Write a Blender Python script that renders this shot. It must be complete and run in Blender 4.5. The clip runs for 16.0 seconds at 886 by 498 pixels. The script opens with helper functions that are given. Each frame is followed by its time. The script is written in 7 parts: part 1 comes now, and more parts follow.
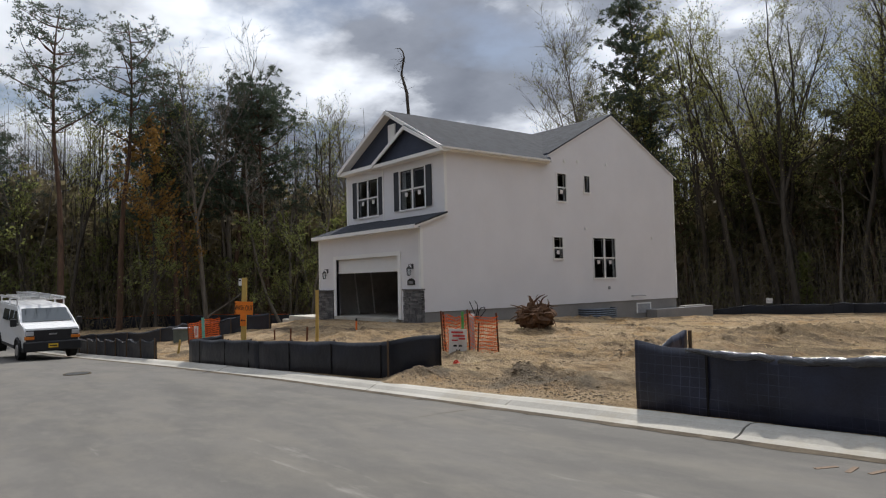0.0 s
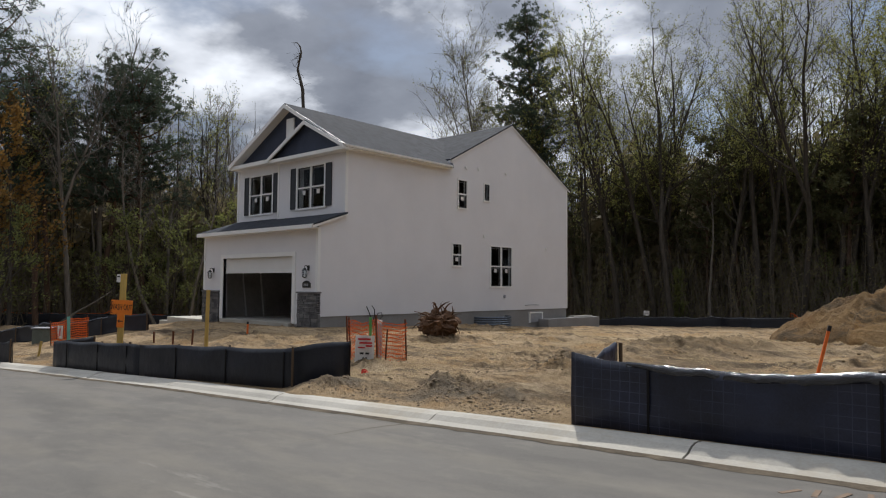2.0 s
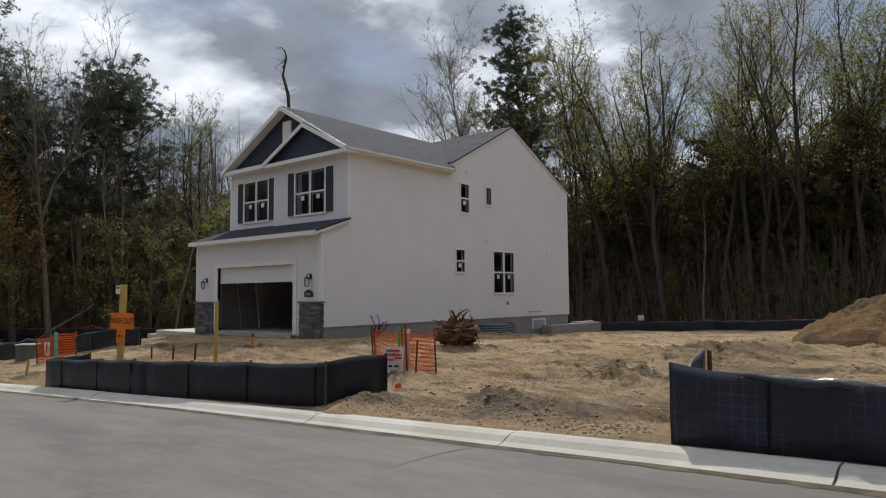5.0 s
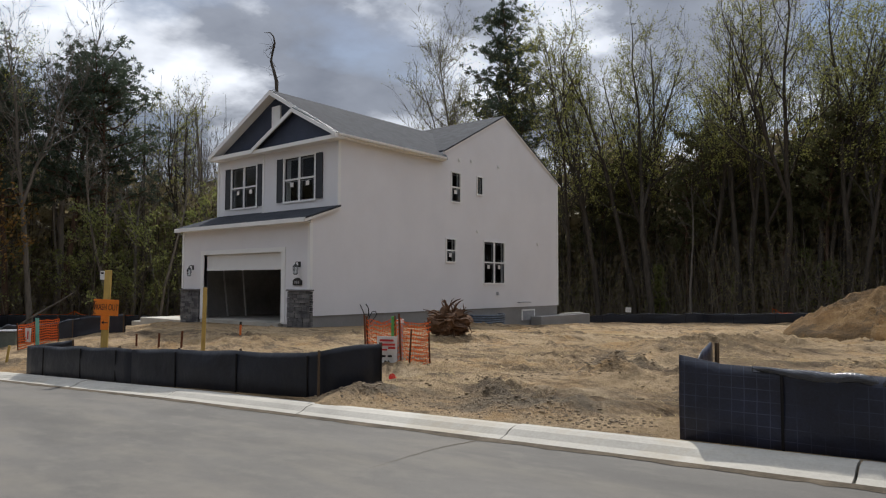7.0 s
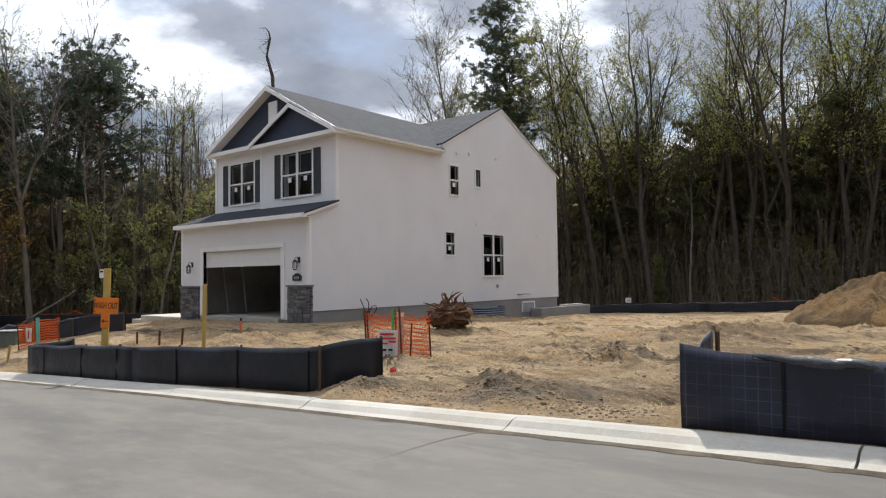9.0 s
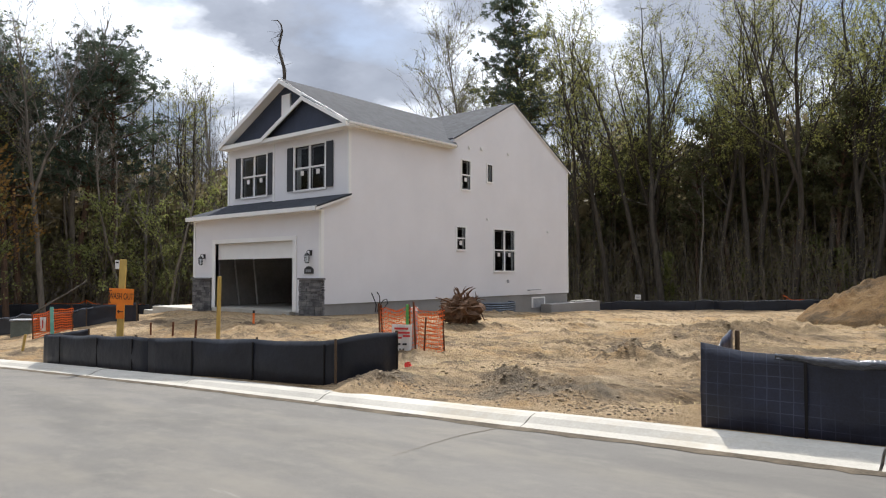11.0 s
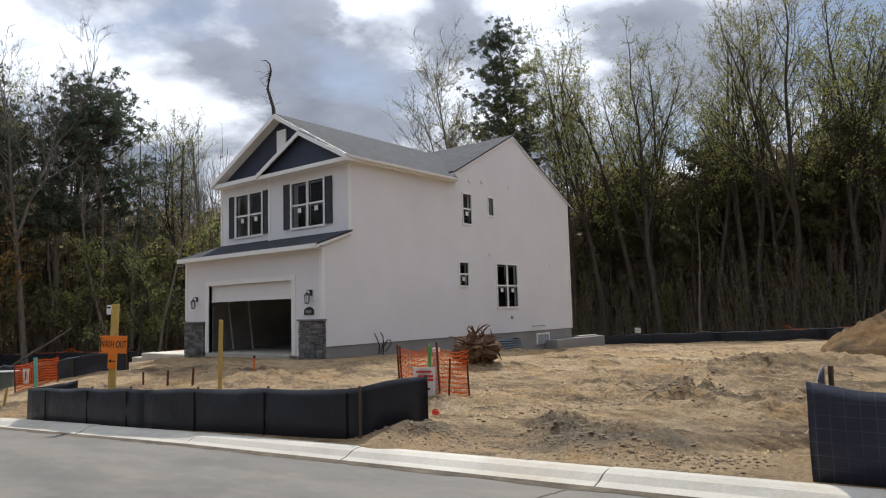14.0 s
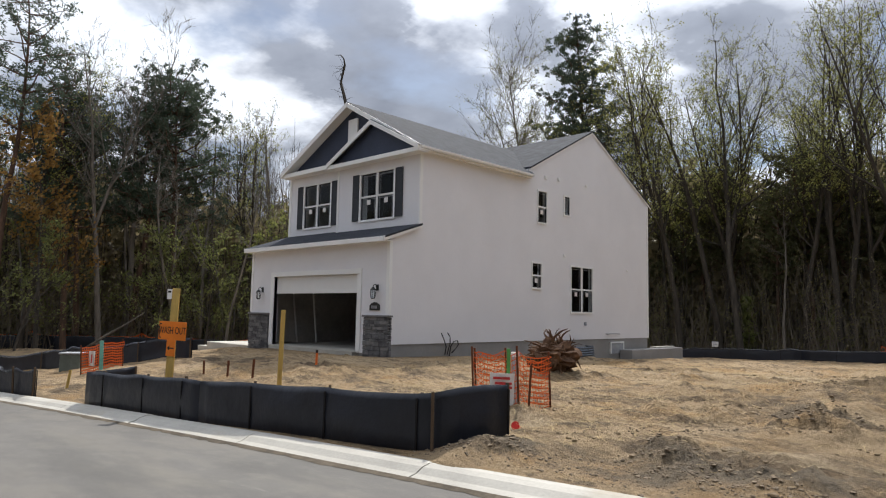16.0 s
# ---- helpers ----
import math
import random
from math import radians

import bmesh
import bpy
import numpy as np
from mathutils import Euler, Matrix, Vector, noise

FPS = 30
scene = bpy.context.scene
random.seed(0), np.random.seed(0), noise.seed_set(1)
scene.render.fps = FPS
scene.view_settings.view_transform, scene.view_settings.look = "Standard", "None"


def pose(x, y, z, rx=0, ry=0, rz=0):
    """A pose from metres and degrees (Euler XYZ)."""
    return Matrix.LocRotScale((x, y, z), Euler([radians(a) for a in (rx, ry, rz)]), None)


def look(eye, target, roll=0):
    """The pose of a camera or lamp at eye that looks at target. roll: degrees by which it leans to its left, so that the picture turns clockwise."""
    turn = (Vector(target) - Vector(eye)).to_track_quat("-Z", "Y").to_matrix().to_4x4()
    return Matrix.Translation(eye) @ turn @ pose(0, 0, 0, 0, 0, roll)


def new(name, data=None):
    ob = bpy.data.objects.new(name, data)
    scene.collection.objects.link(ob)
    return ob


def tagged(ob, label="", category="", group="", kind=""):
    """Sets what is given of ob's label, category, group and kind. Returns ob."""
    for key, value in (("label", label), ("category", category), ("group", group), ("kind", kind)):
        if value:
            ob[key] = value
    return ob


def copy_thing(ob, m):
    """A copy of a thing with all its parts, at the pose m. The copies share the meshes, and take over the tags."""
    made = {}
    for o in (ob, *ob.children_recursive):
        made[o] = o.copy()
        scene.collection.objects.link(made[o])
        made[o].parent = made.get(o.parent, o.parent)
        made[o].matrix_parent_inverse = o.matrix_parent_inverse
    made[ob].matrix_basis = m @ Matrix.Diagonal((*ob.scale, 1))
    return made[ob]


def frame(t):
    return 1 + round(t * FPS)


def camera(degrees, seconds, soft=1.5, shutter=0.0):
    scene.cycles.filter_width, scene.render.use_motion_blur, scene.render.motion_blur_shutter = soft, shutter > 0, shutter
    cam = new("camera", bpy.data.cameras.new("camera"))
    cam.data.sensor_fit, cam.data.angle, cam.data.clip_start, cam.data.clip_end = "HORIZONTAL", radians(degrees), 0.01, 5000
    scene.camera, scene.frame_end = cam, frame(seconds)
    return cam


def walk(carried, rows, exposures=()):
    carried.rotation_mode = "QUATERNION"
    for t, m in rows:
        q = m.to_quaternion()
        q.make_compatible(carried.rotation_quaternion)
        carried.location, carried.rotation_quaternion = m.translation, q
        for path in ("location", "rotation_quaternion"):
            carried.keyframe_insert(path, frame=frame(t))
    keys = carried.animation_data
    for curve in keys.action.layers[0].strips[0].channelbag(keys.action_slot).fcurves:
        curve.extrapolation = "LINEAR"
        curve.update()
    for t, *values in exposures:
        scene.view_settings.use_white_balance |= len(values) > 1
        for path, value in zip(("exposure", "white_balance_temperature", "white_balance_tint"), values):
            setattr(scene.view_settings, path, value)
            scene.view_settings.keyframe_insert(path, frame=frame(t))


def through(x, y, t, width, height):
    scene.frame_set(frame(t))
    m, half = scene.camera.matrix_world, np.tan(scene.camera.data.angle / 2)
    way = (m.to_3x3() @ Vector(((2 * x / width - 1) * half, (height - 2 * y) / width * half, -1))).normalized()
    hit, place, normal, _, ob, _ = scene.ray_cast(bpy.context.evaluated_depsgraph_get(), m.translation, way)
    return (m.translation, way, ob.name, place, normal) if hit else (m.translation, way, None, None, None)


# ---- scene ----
# ---- camera and walk ----
EXPOSURES = ((0.0, -0.36), (0.5, -0.36), (1.5, -0.08), (2.0, -0.45), (2.5, -0.34), (3.0, -0.34), (4.0, -0.58), (4.7, -0.5), (7.0, -0.34), (7.5, -0.28), (9.0, 0.12), (12.0, 0.36), (12.5, 0.05), (13.0, 0.12), (13.5, -0.06), (14.0, -0.02), (15.0, 0.1), (15.5, 0.2), (16.0, 0.04))
cam = camera(66.24, 16.0, soft=1.15)
walk(cam, [
    (0.0, pose(19.414, -14.328, 1.103, 92.685, 1.348, 51.928)),
    (0.5, pose(19.206, -14.299, 1.120, 92.105, 0.441, 48.690)),
    (1.0, pose(18.990, -14.367, 1.085, 92.704, 1.452, 40.219)),
    (1.5, pose(18.730, -14.314, 1.115, 93.946, 0.809, 39.256)),
    (2.0, pose(18.557, -14.255, 1.090, 93.078, -0.468, 42.201)),
    (2.5, pose(18.362, -14.330, 1.098, 94.325, 0.062, 38.036)),
    (3.0, pose(18.162, -14.387, 1.074, 92.986, 0.258, 40.880)),
    (3.5, pose(17.925, -14.322, 1.064, 94.715, 2.092, 45.341)),
    (4.0, pose(17.682, -14.267, 1.082, 92.867, -1.246, 49.367)),
    (4.5, pose(17.477, -14.321, 1.061, 95.778, 1.842, 44.356)),
    (4.7, pose(17.361, -14.284, 1.058, 94.147, 0.794, 41.030)),
    (7.0, pose(16.904, -14.131, 1.032, 92.945, -0.147, 39.215)),
    (7.5, pose(16.914, -14.122, 1.031, 93.074, 0.419, 38.383)),
    (8.0, pose(16.918, -14.139, 1.031, 93.261, 1.114, 38.284)),
    (8.5, pose(16.914, -14.117, 1.028, 92.980, 0.900, 39.036)),
    (9.0, pose(16.899, -14.118, 1.023, 92.394, 0.764, 39.201)),
    (9.5, pose(16.909, -14.125, 1.020, 92.559, 0.764, 39.526)),
    (9.7, pose(16.908, -14.123, 1.030, 92.460, 0.574, 39.233)),
    (11.8, pose(16.726, -14.231, 1.043, 91.695, -0.182, 40.157)),
    (12.0, pose(16.699, -14.197, 1.059, 93.263, 0.917, 40.307)),
    (12.5, pose(16.383, -14.061, 1.030, 91.685, -1.188, 43.446)),
    (13.0, pose(16.169, -14.011, 1.036, 94.691, -0.361, 39.561)),
    (13.5, pose(15.979, -13.974, 1.026, 93.815, -1.200, 37.716)),
    (14.0, pose(15.763, -13.879, 1.027, 95.100, 1.521, 38.807)),
    (14.5, pose(15.492, -13.731, 1.008, 92.783, -0.720, 39.548)),
    (15.0, pose(15.185, -13.583, 0.994, 91.335, -0.469, 37.460)),
    (15.5, pose(15.002, -13.364, 0.989, 95.454, 1.006, 42.854)),
    (16.0, pose(14.824, -13.183, 0.968, 95.309, -1.157, 43.985)),
], exposures=EXPOSURES)

# ---- sky, sun ----
SUN_DIR = Vector((-0.51, 0.70, 1.0)).normalized()   # towards the sun
world = bpy.data.worlds.new("sky")
scene.world = world
world.use_nodes = True
wn, wl = world.node_tree.nodes, world.node_tree.links
wn.clear()

sky = wn.new("ShaderNodeTexSky")
sky.sky_type = "NISHITA"
sky.sun_disc = False
sky.sun_elevation = math.asin(SUN_DIR.z)
sky.sun_rotation = math.atan2(SUN_DIR.x, SUN_DIR.y)
sky_gain = wn.new("ShaderNodeVectorMath")
sky_gain.operation = "SCALE"
sky_gain.inputs["Scale"].default_value = 0.10
wl.new(sky.outputs[0], sky_gain.inputs[0])
# clouds: broken cumulus seen on a flat layer
coord = wn.new("ShaderNodeTexCoord")
sep = wn.new("ShaderNodeSeparateXYZ")
wl.new(coord.outputs["Generated"], sep.inputs[0])
up = wn.new("ShaderNodeMath")
up.operation = "MAXIMUM"
wl.new(sep.outputs["Z"], up.inputs[0])
up.inputs[1].default_value = 0.0
lift = wn.new("ShaderNodeMath")
lift.operation = "ADD"
wl.new(up.outputs[0], lift.inputs[0])
lift.inputs[1].default_value = 0.22
flat = wn.new("ShaderNodeVectorMath")
flat.operation = "DIVIDE"
both = wn.new("ShaderNodeCombineXYZ")
for key in "XYZ":
    wl.new(lift.outputs[0], both.inputs[key])
wl.new(coord.outputs["Generated"], flat.inputs[0])
wl.new(both.outputs[0], flat.inputs[1])


def cloud_noise(scale, offset, detail, rough):
    move = wn.new("ShaderNodeVectorMath")
    move.operation = "ADD"
    move.inputs[1].default_value = offset
    wl.new(flat.outputs[0], move.inputs[0])
    n = wn.new("ShaderNodeTexNoise")
    n.inputs["Scale"].default_value = scale
    n.inputs["Detail"].default_value = detail
    n.inputs["Roughness"].default_value = rough
    wl.new(move.outputs[0], n.inputs["Vector"])
    return n


def ramp(nodes, links, source, stops):
    r = nodes.new("ShaderNodeValToRGB")
    while len(r.color_ramp.elements) < len(stops):
        r.color_ramp.elements.new(0.5)
    for e, (at, c) in zip(r.color_ramp.elements, stops):
        e.position, e.color = at, (c, c, c, 1) if isinstance(c, (int, float)) else (*c, 1)
    links.new(source, r.inputs[0])
    return r


cover = cloud_noise(1.5, (3.1, 0.4, 0.0), 7, 0.55)
thick = cloud_noise(1.9, (7.7, 2.2, 1.0), 6, 0.5)
# the cloud banks and gaps that stand over the wood: direction, radius in degrees, depth added
edge_noise = cloud_noise(5.0, (1.3, 4.4, 0.0), 5, 0.6)
ragged = wn.new("ShaderNodeVectorMath")
ragged.operation = "MULTIPLY_ADD"
wl.new(edge_noise.outputs["Color"], ragged.inputs[0])
ragged.inputs[1].default_value = (0.16, 0.16, 0.16)
shifted = wn.new("ShaderNodeVectorMath")
shifted.operation = "SUBTRACT"
wl.new(coord.outputs["Generated"], shifted.inputs[0])
shifted.inputs[1].default_value = (0.08, 0.08, 0.08)
wl.new(shifted.outputs[0], ragged.inputs[2])
heading = wn.new("ShaderNodeVectorMath")
heading.operation = "NORMALIZE"
wl.new(ragged.outputs[0], heading.inputs[0])


def cloud_bank(base, way, radius, amount):
    near = wn.new("ShaderNodeVectorMath")
    near.operation = "DOT_PRODUCT"
    wl.new(heading.outputs[0], near.inputs[0])
    near.inputs[1].default_value = Vector(way).normalized()
    fall = wn.new("ShaderNodeMapRange")
    fall.interpolation_type = "SMOOTHSTEP"
    wl.new(near.outputs["Value"], fall.inputs["Value"])
    fall.inputs["From Min"].default_value = math.cos(radians(radius))
    fall.inputs["From Max"].default_value = math.cos(radians(radius * 0.25))
    fall.inputs["To Min"].default_value, fall.inputs["To Max"].default_value = 0.0, amount
    total = wn.new("ShaderNodeMath")
    total.operation = "ADD"
    wl.new(base, total.inputs[0])
    wl.new(fall.outputs[0], total.inputs[1])
    return total.outputs[0]


soft = wn.new("ShaderNodeMath")
soft.operation = "MULTIPLY_ADD"
wl.new(thick.outputs["Fac"], soft.inputs[0])
soft.inputs[1].default_value, soft.inputs[2].default_value = 0.62, 0.482 - 0.31
depth = soft.outputs[0]
for way, radius, amount in (((-0.827, 0.448, 0.350), 8.0, -0.10), ((-0.635, 0.672, 0.400), 5.5, -0.09), ((-0.446, 0.809, 0.450), 9.0, -0.12),
                            ((-0.894, 0.311, 0.335), 6.0, -0.07), ((-0.804, 0.536, 0.225), 5.0, -0.05), ((-0.600, 0.760, 0.215), 6.0, -0.03),
                            ((-0.780, 0.550, 0.325), 8.5, 0.085), ((-0.680, 0.665, 0.300), 8.5, 0.06), ((-0.287, 0.899, 0.34), 10.0, 0.02), ((-0.46, 0.84, 0.28), 8.0, 0.03)):
    depth = cloud_bank(depth, way, radius, amount)
gaps = cover.outputs["Fac"]
for way, radius in (((-0.365, 0.897, 0.245), 6.0), ((-0.14, 0.947, 0.285), 7.0)):
    gaps = cloud_bank(gaps, way, radius, -0.14)
mask = ramp(wn, wl, gaps, ((0.33, 0.0), (0.46, 1.0)))
tone = ramp(wn, wl, depth, ((0.32, (2.32, 2.43, 2.6)), (0.44, (1.25, 1.32, 1.46)), (0.52, (0.49, 0.54, 0.65)), (0.72, (0.225, 0.255, 0.335))))
# thin cloud is brighter towards the sun
dot = wn.new("ShaderNodeVectorMath")
dot.operation = "DOT_PRODUCT"
wl.new(coord.outputs["Generated"], dot.inputs[0])
dot.inputs[1].default_value = SUN_DIR
glow = ramp(wn, wl, dot.outputs["Value"], ((0.2, 0.8), (0.75, 1.0), (0.97, 1.4)))
lit = wn.new("ShaderNodeMix")
lit.data_type, lit.blend_type = "RGBA", "MULTIPLY"
lit.inputs["Factor"].default_value = 1.0
wl.new(tone.outputs["Color"], lit.inputs["A"])
wl.new(glow.outputs["Color"], lit.inputs["B"])
mix = wn.new("ShaderNodeMix")
mix.data_type = "RGBA"
wl.new(mask.outputs["Color"], mix.inputs["Factor"])
wl.new(sky_gain.outputs[0], mix.inputs["A"])
# an overcast sky is brighter overhead than near the horizon
high = ramp(wn, wl, up.outputs[0], ((0.0, 0.70), (0.38, 0.84), (0.75, 1.65)))
lit2 = wn.new("ShaderNodeMix")
lit2.data_type, lit2.blend_type = "RGBA", "MULTIPLY"
lit2.inputs["Factor"].default_value = 1.0
wl.new(lit.outputs["Result"], lit2.inputs["A"])
wl.new(high.outputs["Color"], lit2.inputs["B"])
wl.new(lit2.outputs["Result"], mix.inputs["B"])
background = wn.new("ShaderNodeBackground")
background.inputs["Strength"].default_value = 0.85
wl.new(mix.outputs["Result"], background.inputs["Color"])
world_out = wn.new("ShaderNodeOutputWorld")
wl.new(background.outputs[0], world_out.inputs[0])

sun_lamp = bpy.data.lights.new("sun", "SUN")
sun_lamp.energy, sun_lamp.angle, sun_lamp.color = 4.8, radians(1.2), (1.0, 0.96, 0.90)
sun = new("sun", sun_lamp)
sun.matrix_world = look(SUN_DIR * 60, (0, 0, 0))


# ---- materials ----
def material(name, stops, scale=4.0, fine=40.0, rough=0.8, bump=0.2, bump_scale=None, metal=0.0, stretch=(1, 1, 1),
             random_piece=0.0, spec=0.3, distance=0.01, space="Object", stain=None, detail=6.0):
    """Two scales of noise over a colour ramp, with fine relief; stops are (position, colour)."""
    m = bpy.data.materials.new(name)
    m.use_nodes = True
    nodes, links = m.node_tree.nodes, m.node_tree.links
    bsdf = nodes["Principled BSDF"]
    tc = nodes.new("ShaderNodeTexCoord")
    mp = nodes.new("ShaderNodeMapping")
    mp.inputs["Scale"].default_value = stretch
    links.new(tc.outputs[space], mp.inputs[0])
    big = nodes.new("ShaderNodeTexNoise")
    big.inputs["Scale"].default_value, big.inputs["Detail"].default_value = scale, detail
    big.inputs["Roughness"].default_value = 0.6
    small = nodes.new("ShaderNodeTexNoise")
    small.inputs["Scale"].default_value, small.inputs["Detail"].default_value = fine, 4.0
    links.new(mp.outputs[0], big.inputs["Vector"])
    links.new(mp.outputs[0], small.inputs["Vector"])
    add = nodes.new("ShaderNodeMath")
    add.operation = "MULTIPLY_ADD"
    links.new(small.outputs["Fac"], add.inputs[0])
    add.inputs[1].default_value = 0.35
    links.new(big.outputs["Fac"], add.inputs[2])
    value = nodes.new("ShaderNodeMath")
    value.operation = "SUBTRACT"
    links.new(add.outputs[0], value.inputs[0])
    value.inputs[1].default_value = 0.175
    source = value.outputs[0]
    if random_piece:
        info = nodes.new("ShaderNodeObjectInfo")
        off = nodes.new("ShaderNodeMath")
        off.operation = "MULTIPLY_ADD"
        links.new(info.outputs["Random"], off.inputs[0])
        off.inputs[1].default_value = random_piece
        links.new(source, off.inputs[2])
        off2 = nodes.new("ShaderNodeMath")
        off2.operation = "SUBTRACT"
        links.new(off.outputs[0], off2.inputs[0])
        off2.inputs[1].default_value = random_piece / 2
        source = off2.outputs[0]
    r = ramp(nodes, links, source, stops)
    color = r.outputs["Color"]
    if stain:
        col, st_scale, lo, hi = stain
        st = nodes.new("ShaderNodeTexNoise")
        st.inputs["Scale"].default_value, st.inputs["Detail"].default_value = st_scale, 8.0
        st.inputs["Roughness"].default_value = 0.65
        links.new(mp.outputs[0], st.inputs["Vector"])
        sr = ramp(nodes, links, st.outputs["Fac"], ((lo, 0.0), (hi, 1.0)))
        mx = nodes.new("ShaderNodeMix")
        mx.data_type = "RGBA"
        links.new(sr.outputs["Color"], mx.inputs["Factor"])
        links.new(color, mx.inputs["A"])
        mx.inputs["B"].default_value = (*col, 1)
        color = mx.outputs["Result"]
    links.new(color, bsdf.inputs["Base Color"])
    bsdf.inputs["Roughness"].default_value = rough
    bsdf.inputs["Metallic"].default_value = metal
    bsdf.inputs["Specular IOR Level"].default_value = spec
    if bump:
        b = nodes.new("ShaderNodeBump")
        b.inputs["Strength"].default_value, b.inputs["Distance"].default_value = bump, distance
        rel = small
        if bump_scale:
            rel = nodes.new("ShaderNodeTexNoise")
            rel.inputs["Scale"].default_value, rel.inputs["Detail"].default_value = bump_scale, 8.0
            links.new(mp.outputs[0], rel.inputs["Vector"])
        links.new(rel.outputs["Fac"], b.inputs["Height"])
        links.new(b.outputs[0], bsdf.inputs["Normal"])
    return m


def shades(c, lo=0.75, hi=1.2):
    return ((0.3, tuple(v * lo for v in c)), (0.7, tuple(min(v * hi, 1) for v in c)))


def layer(m, tint, scale, stretch, lo, hi, strength, detail):
    """A second stain on a material: ragged marks of another tint."""
    nodes, links = m.node_tree.nodes, m.node_tree.links
    bsdf = nodes["Principled BSDF"]
    old = bsdf.inputs["Base Color"].links[0].from_socket
    tc = nodes.new("ShaderNodeTexCoord")
    mp = nodes.new("ShaderNodeMapping")
    mp.inputs["Scale"].default_value = stretch
    mp.inputs["Location"].default_value = (scale * 7.3, hi * 11, 0)
    links.new(tc.outputs["Object"], mp.inputs[0])
    n = nodes.new("ShaderNodeTexNoise")
    n.inputs["Scale"].default_value, n.inputs["Detail"].default_value, n.inputs["Roughness"].default_value = scale, detail, 0.66
    links.new(mp.outputs[0], n.inputs["Vector"])
    f = ramp(nodes, links, n.outputs["Fac"], ((lo, 0.0), (hi, strength)))
    mx = nodes.new("ShaderNodeMix")
    mx.data_type = "RGBA"
    links.new(f.outputs["Color"], mx.inputs["Factor"])
    links.new(old, mx.inputs["A"])
    mx.inputs["B"].default_value = (*tint, 1)
    links.new(mx.outputs["Result"], bsdf.inputs["Base Color"])


ASPHALT = material("asphalt", shades((0.122, 0.115, 0.105), 0.84, 1.14), 0.8, 60, 0.9, 0.35, 180, distance=0.004,
                   stain=((0.164, 0.150, 0.127), 0.9, 0.46, 0.74), stretch=(0.55, 1.5, 1))
layer(ASPHALT, (0.25, 0.237, 0.21), 0.8, (0.45, 2.4, 1), 0.635, 0.70, 0.75, 12)
layer(ASPHALT, (0.166, 0.154, 0.134), 3.2, (0.8, 1.4, 1), 0.50, 0.66, 0.45, 12)
layer(ASPHALT, (0.082, 0.078, 0.073), 0.35, (0.5, 1.4, 1), 0.54, 0.68, 0.6, 9)
CONCRETE = material("concrete", shades((0.43, 0.408, 0.36), 0.78, 1.12), 0.8, 30, 0.9, 0.3, 60, stain=((0.36, 0.31, 0.23), 0.9, 0.55, 0.75))
FOUNDATION = material("foundation_concrete", shades((0.27, 0.26, 0.25), 0.85, 1.1), 0.7, 18, 0.9, 0.25, 40)
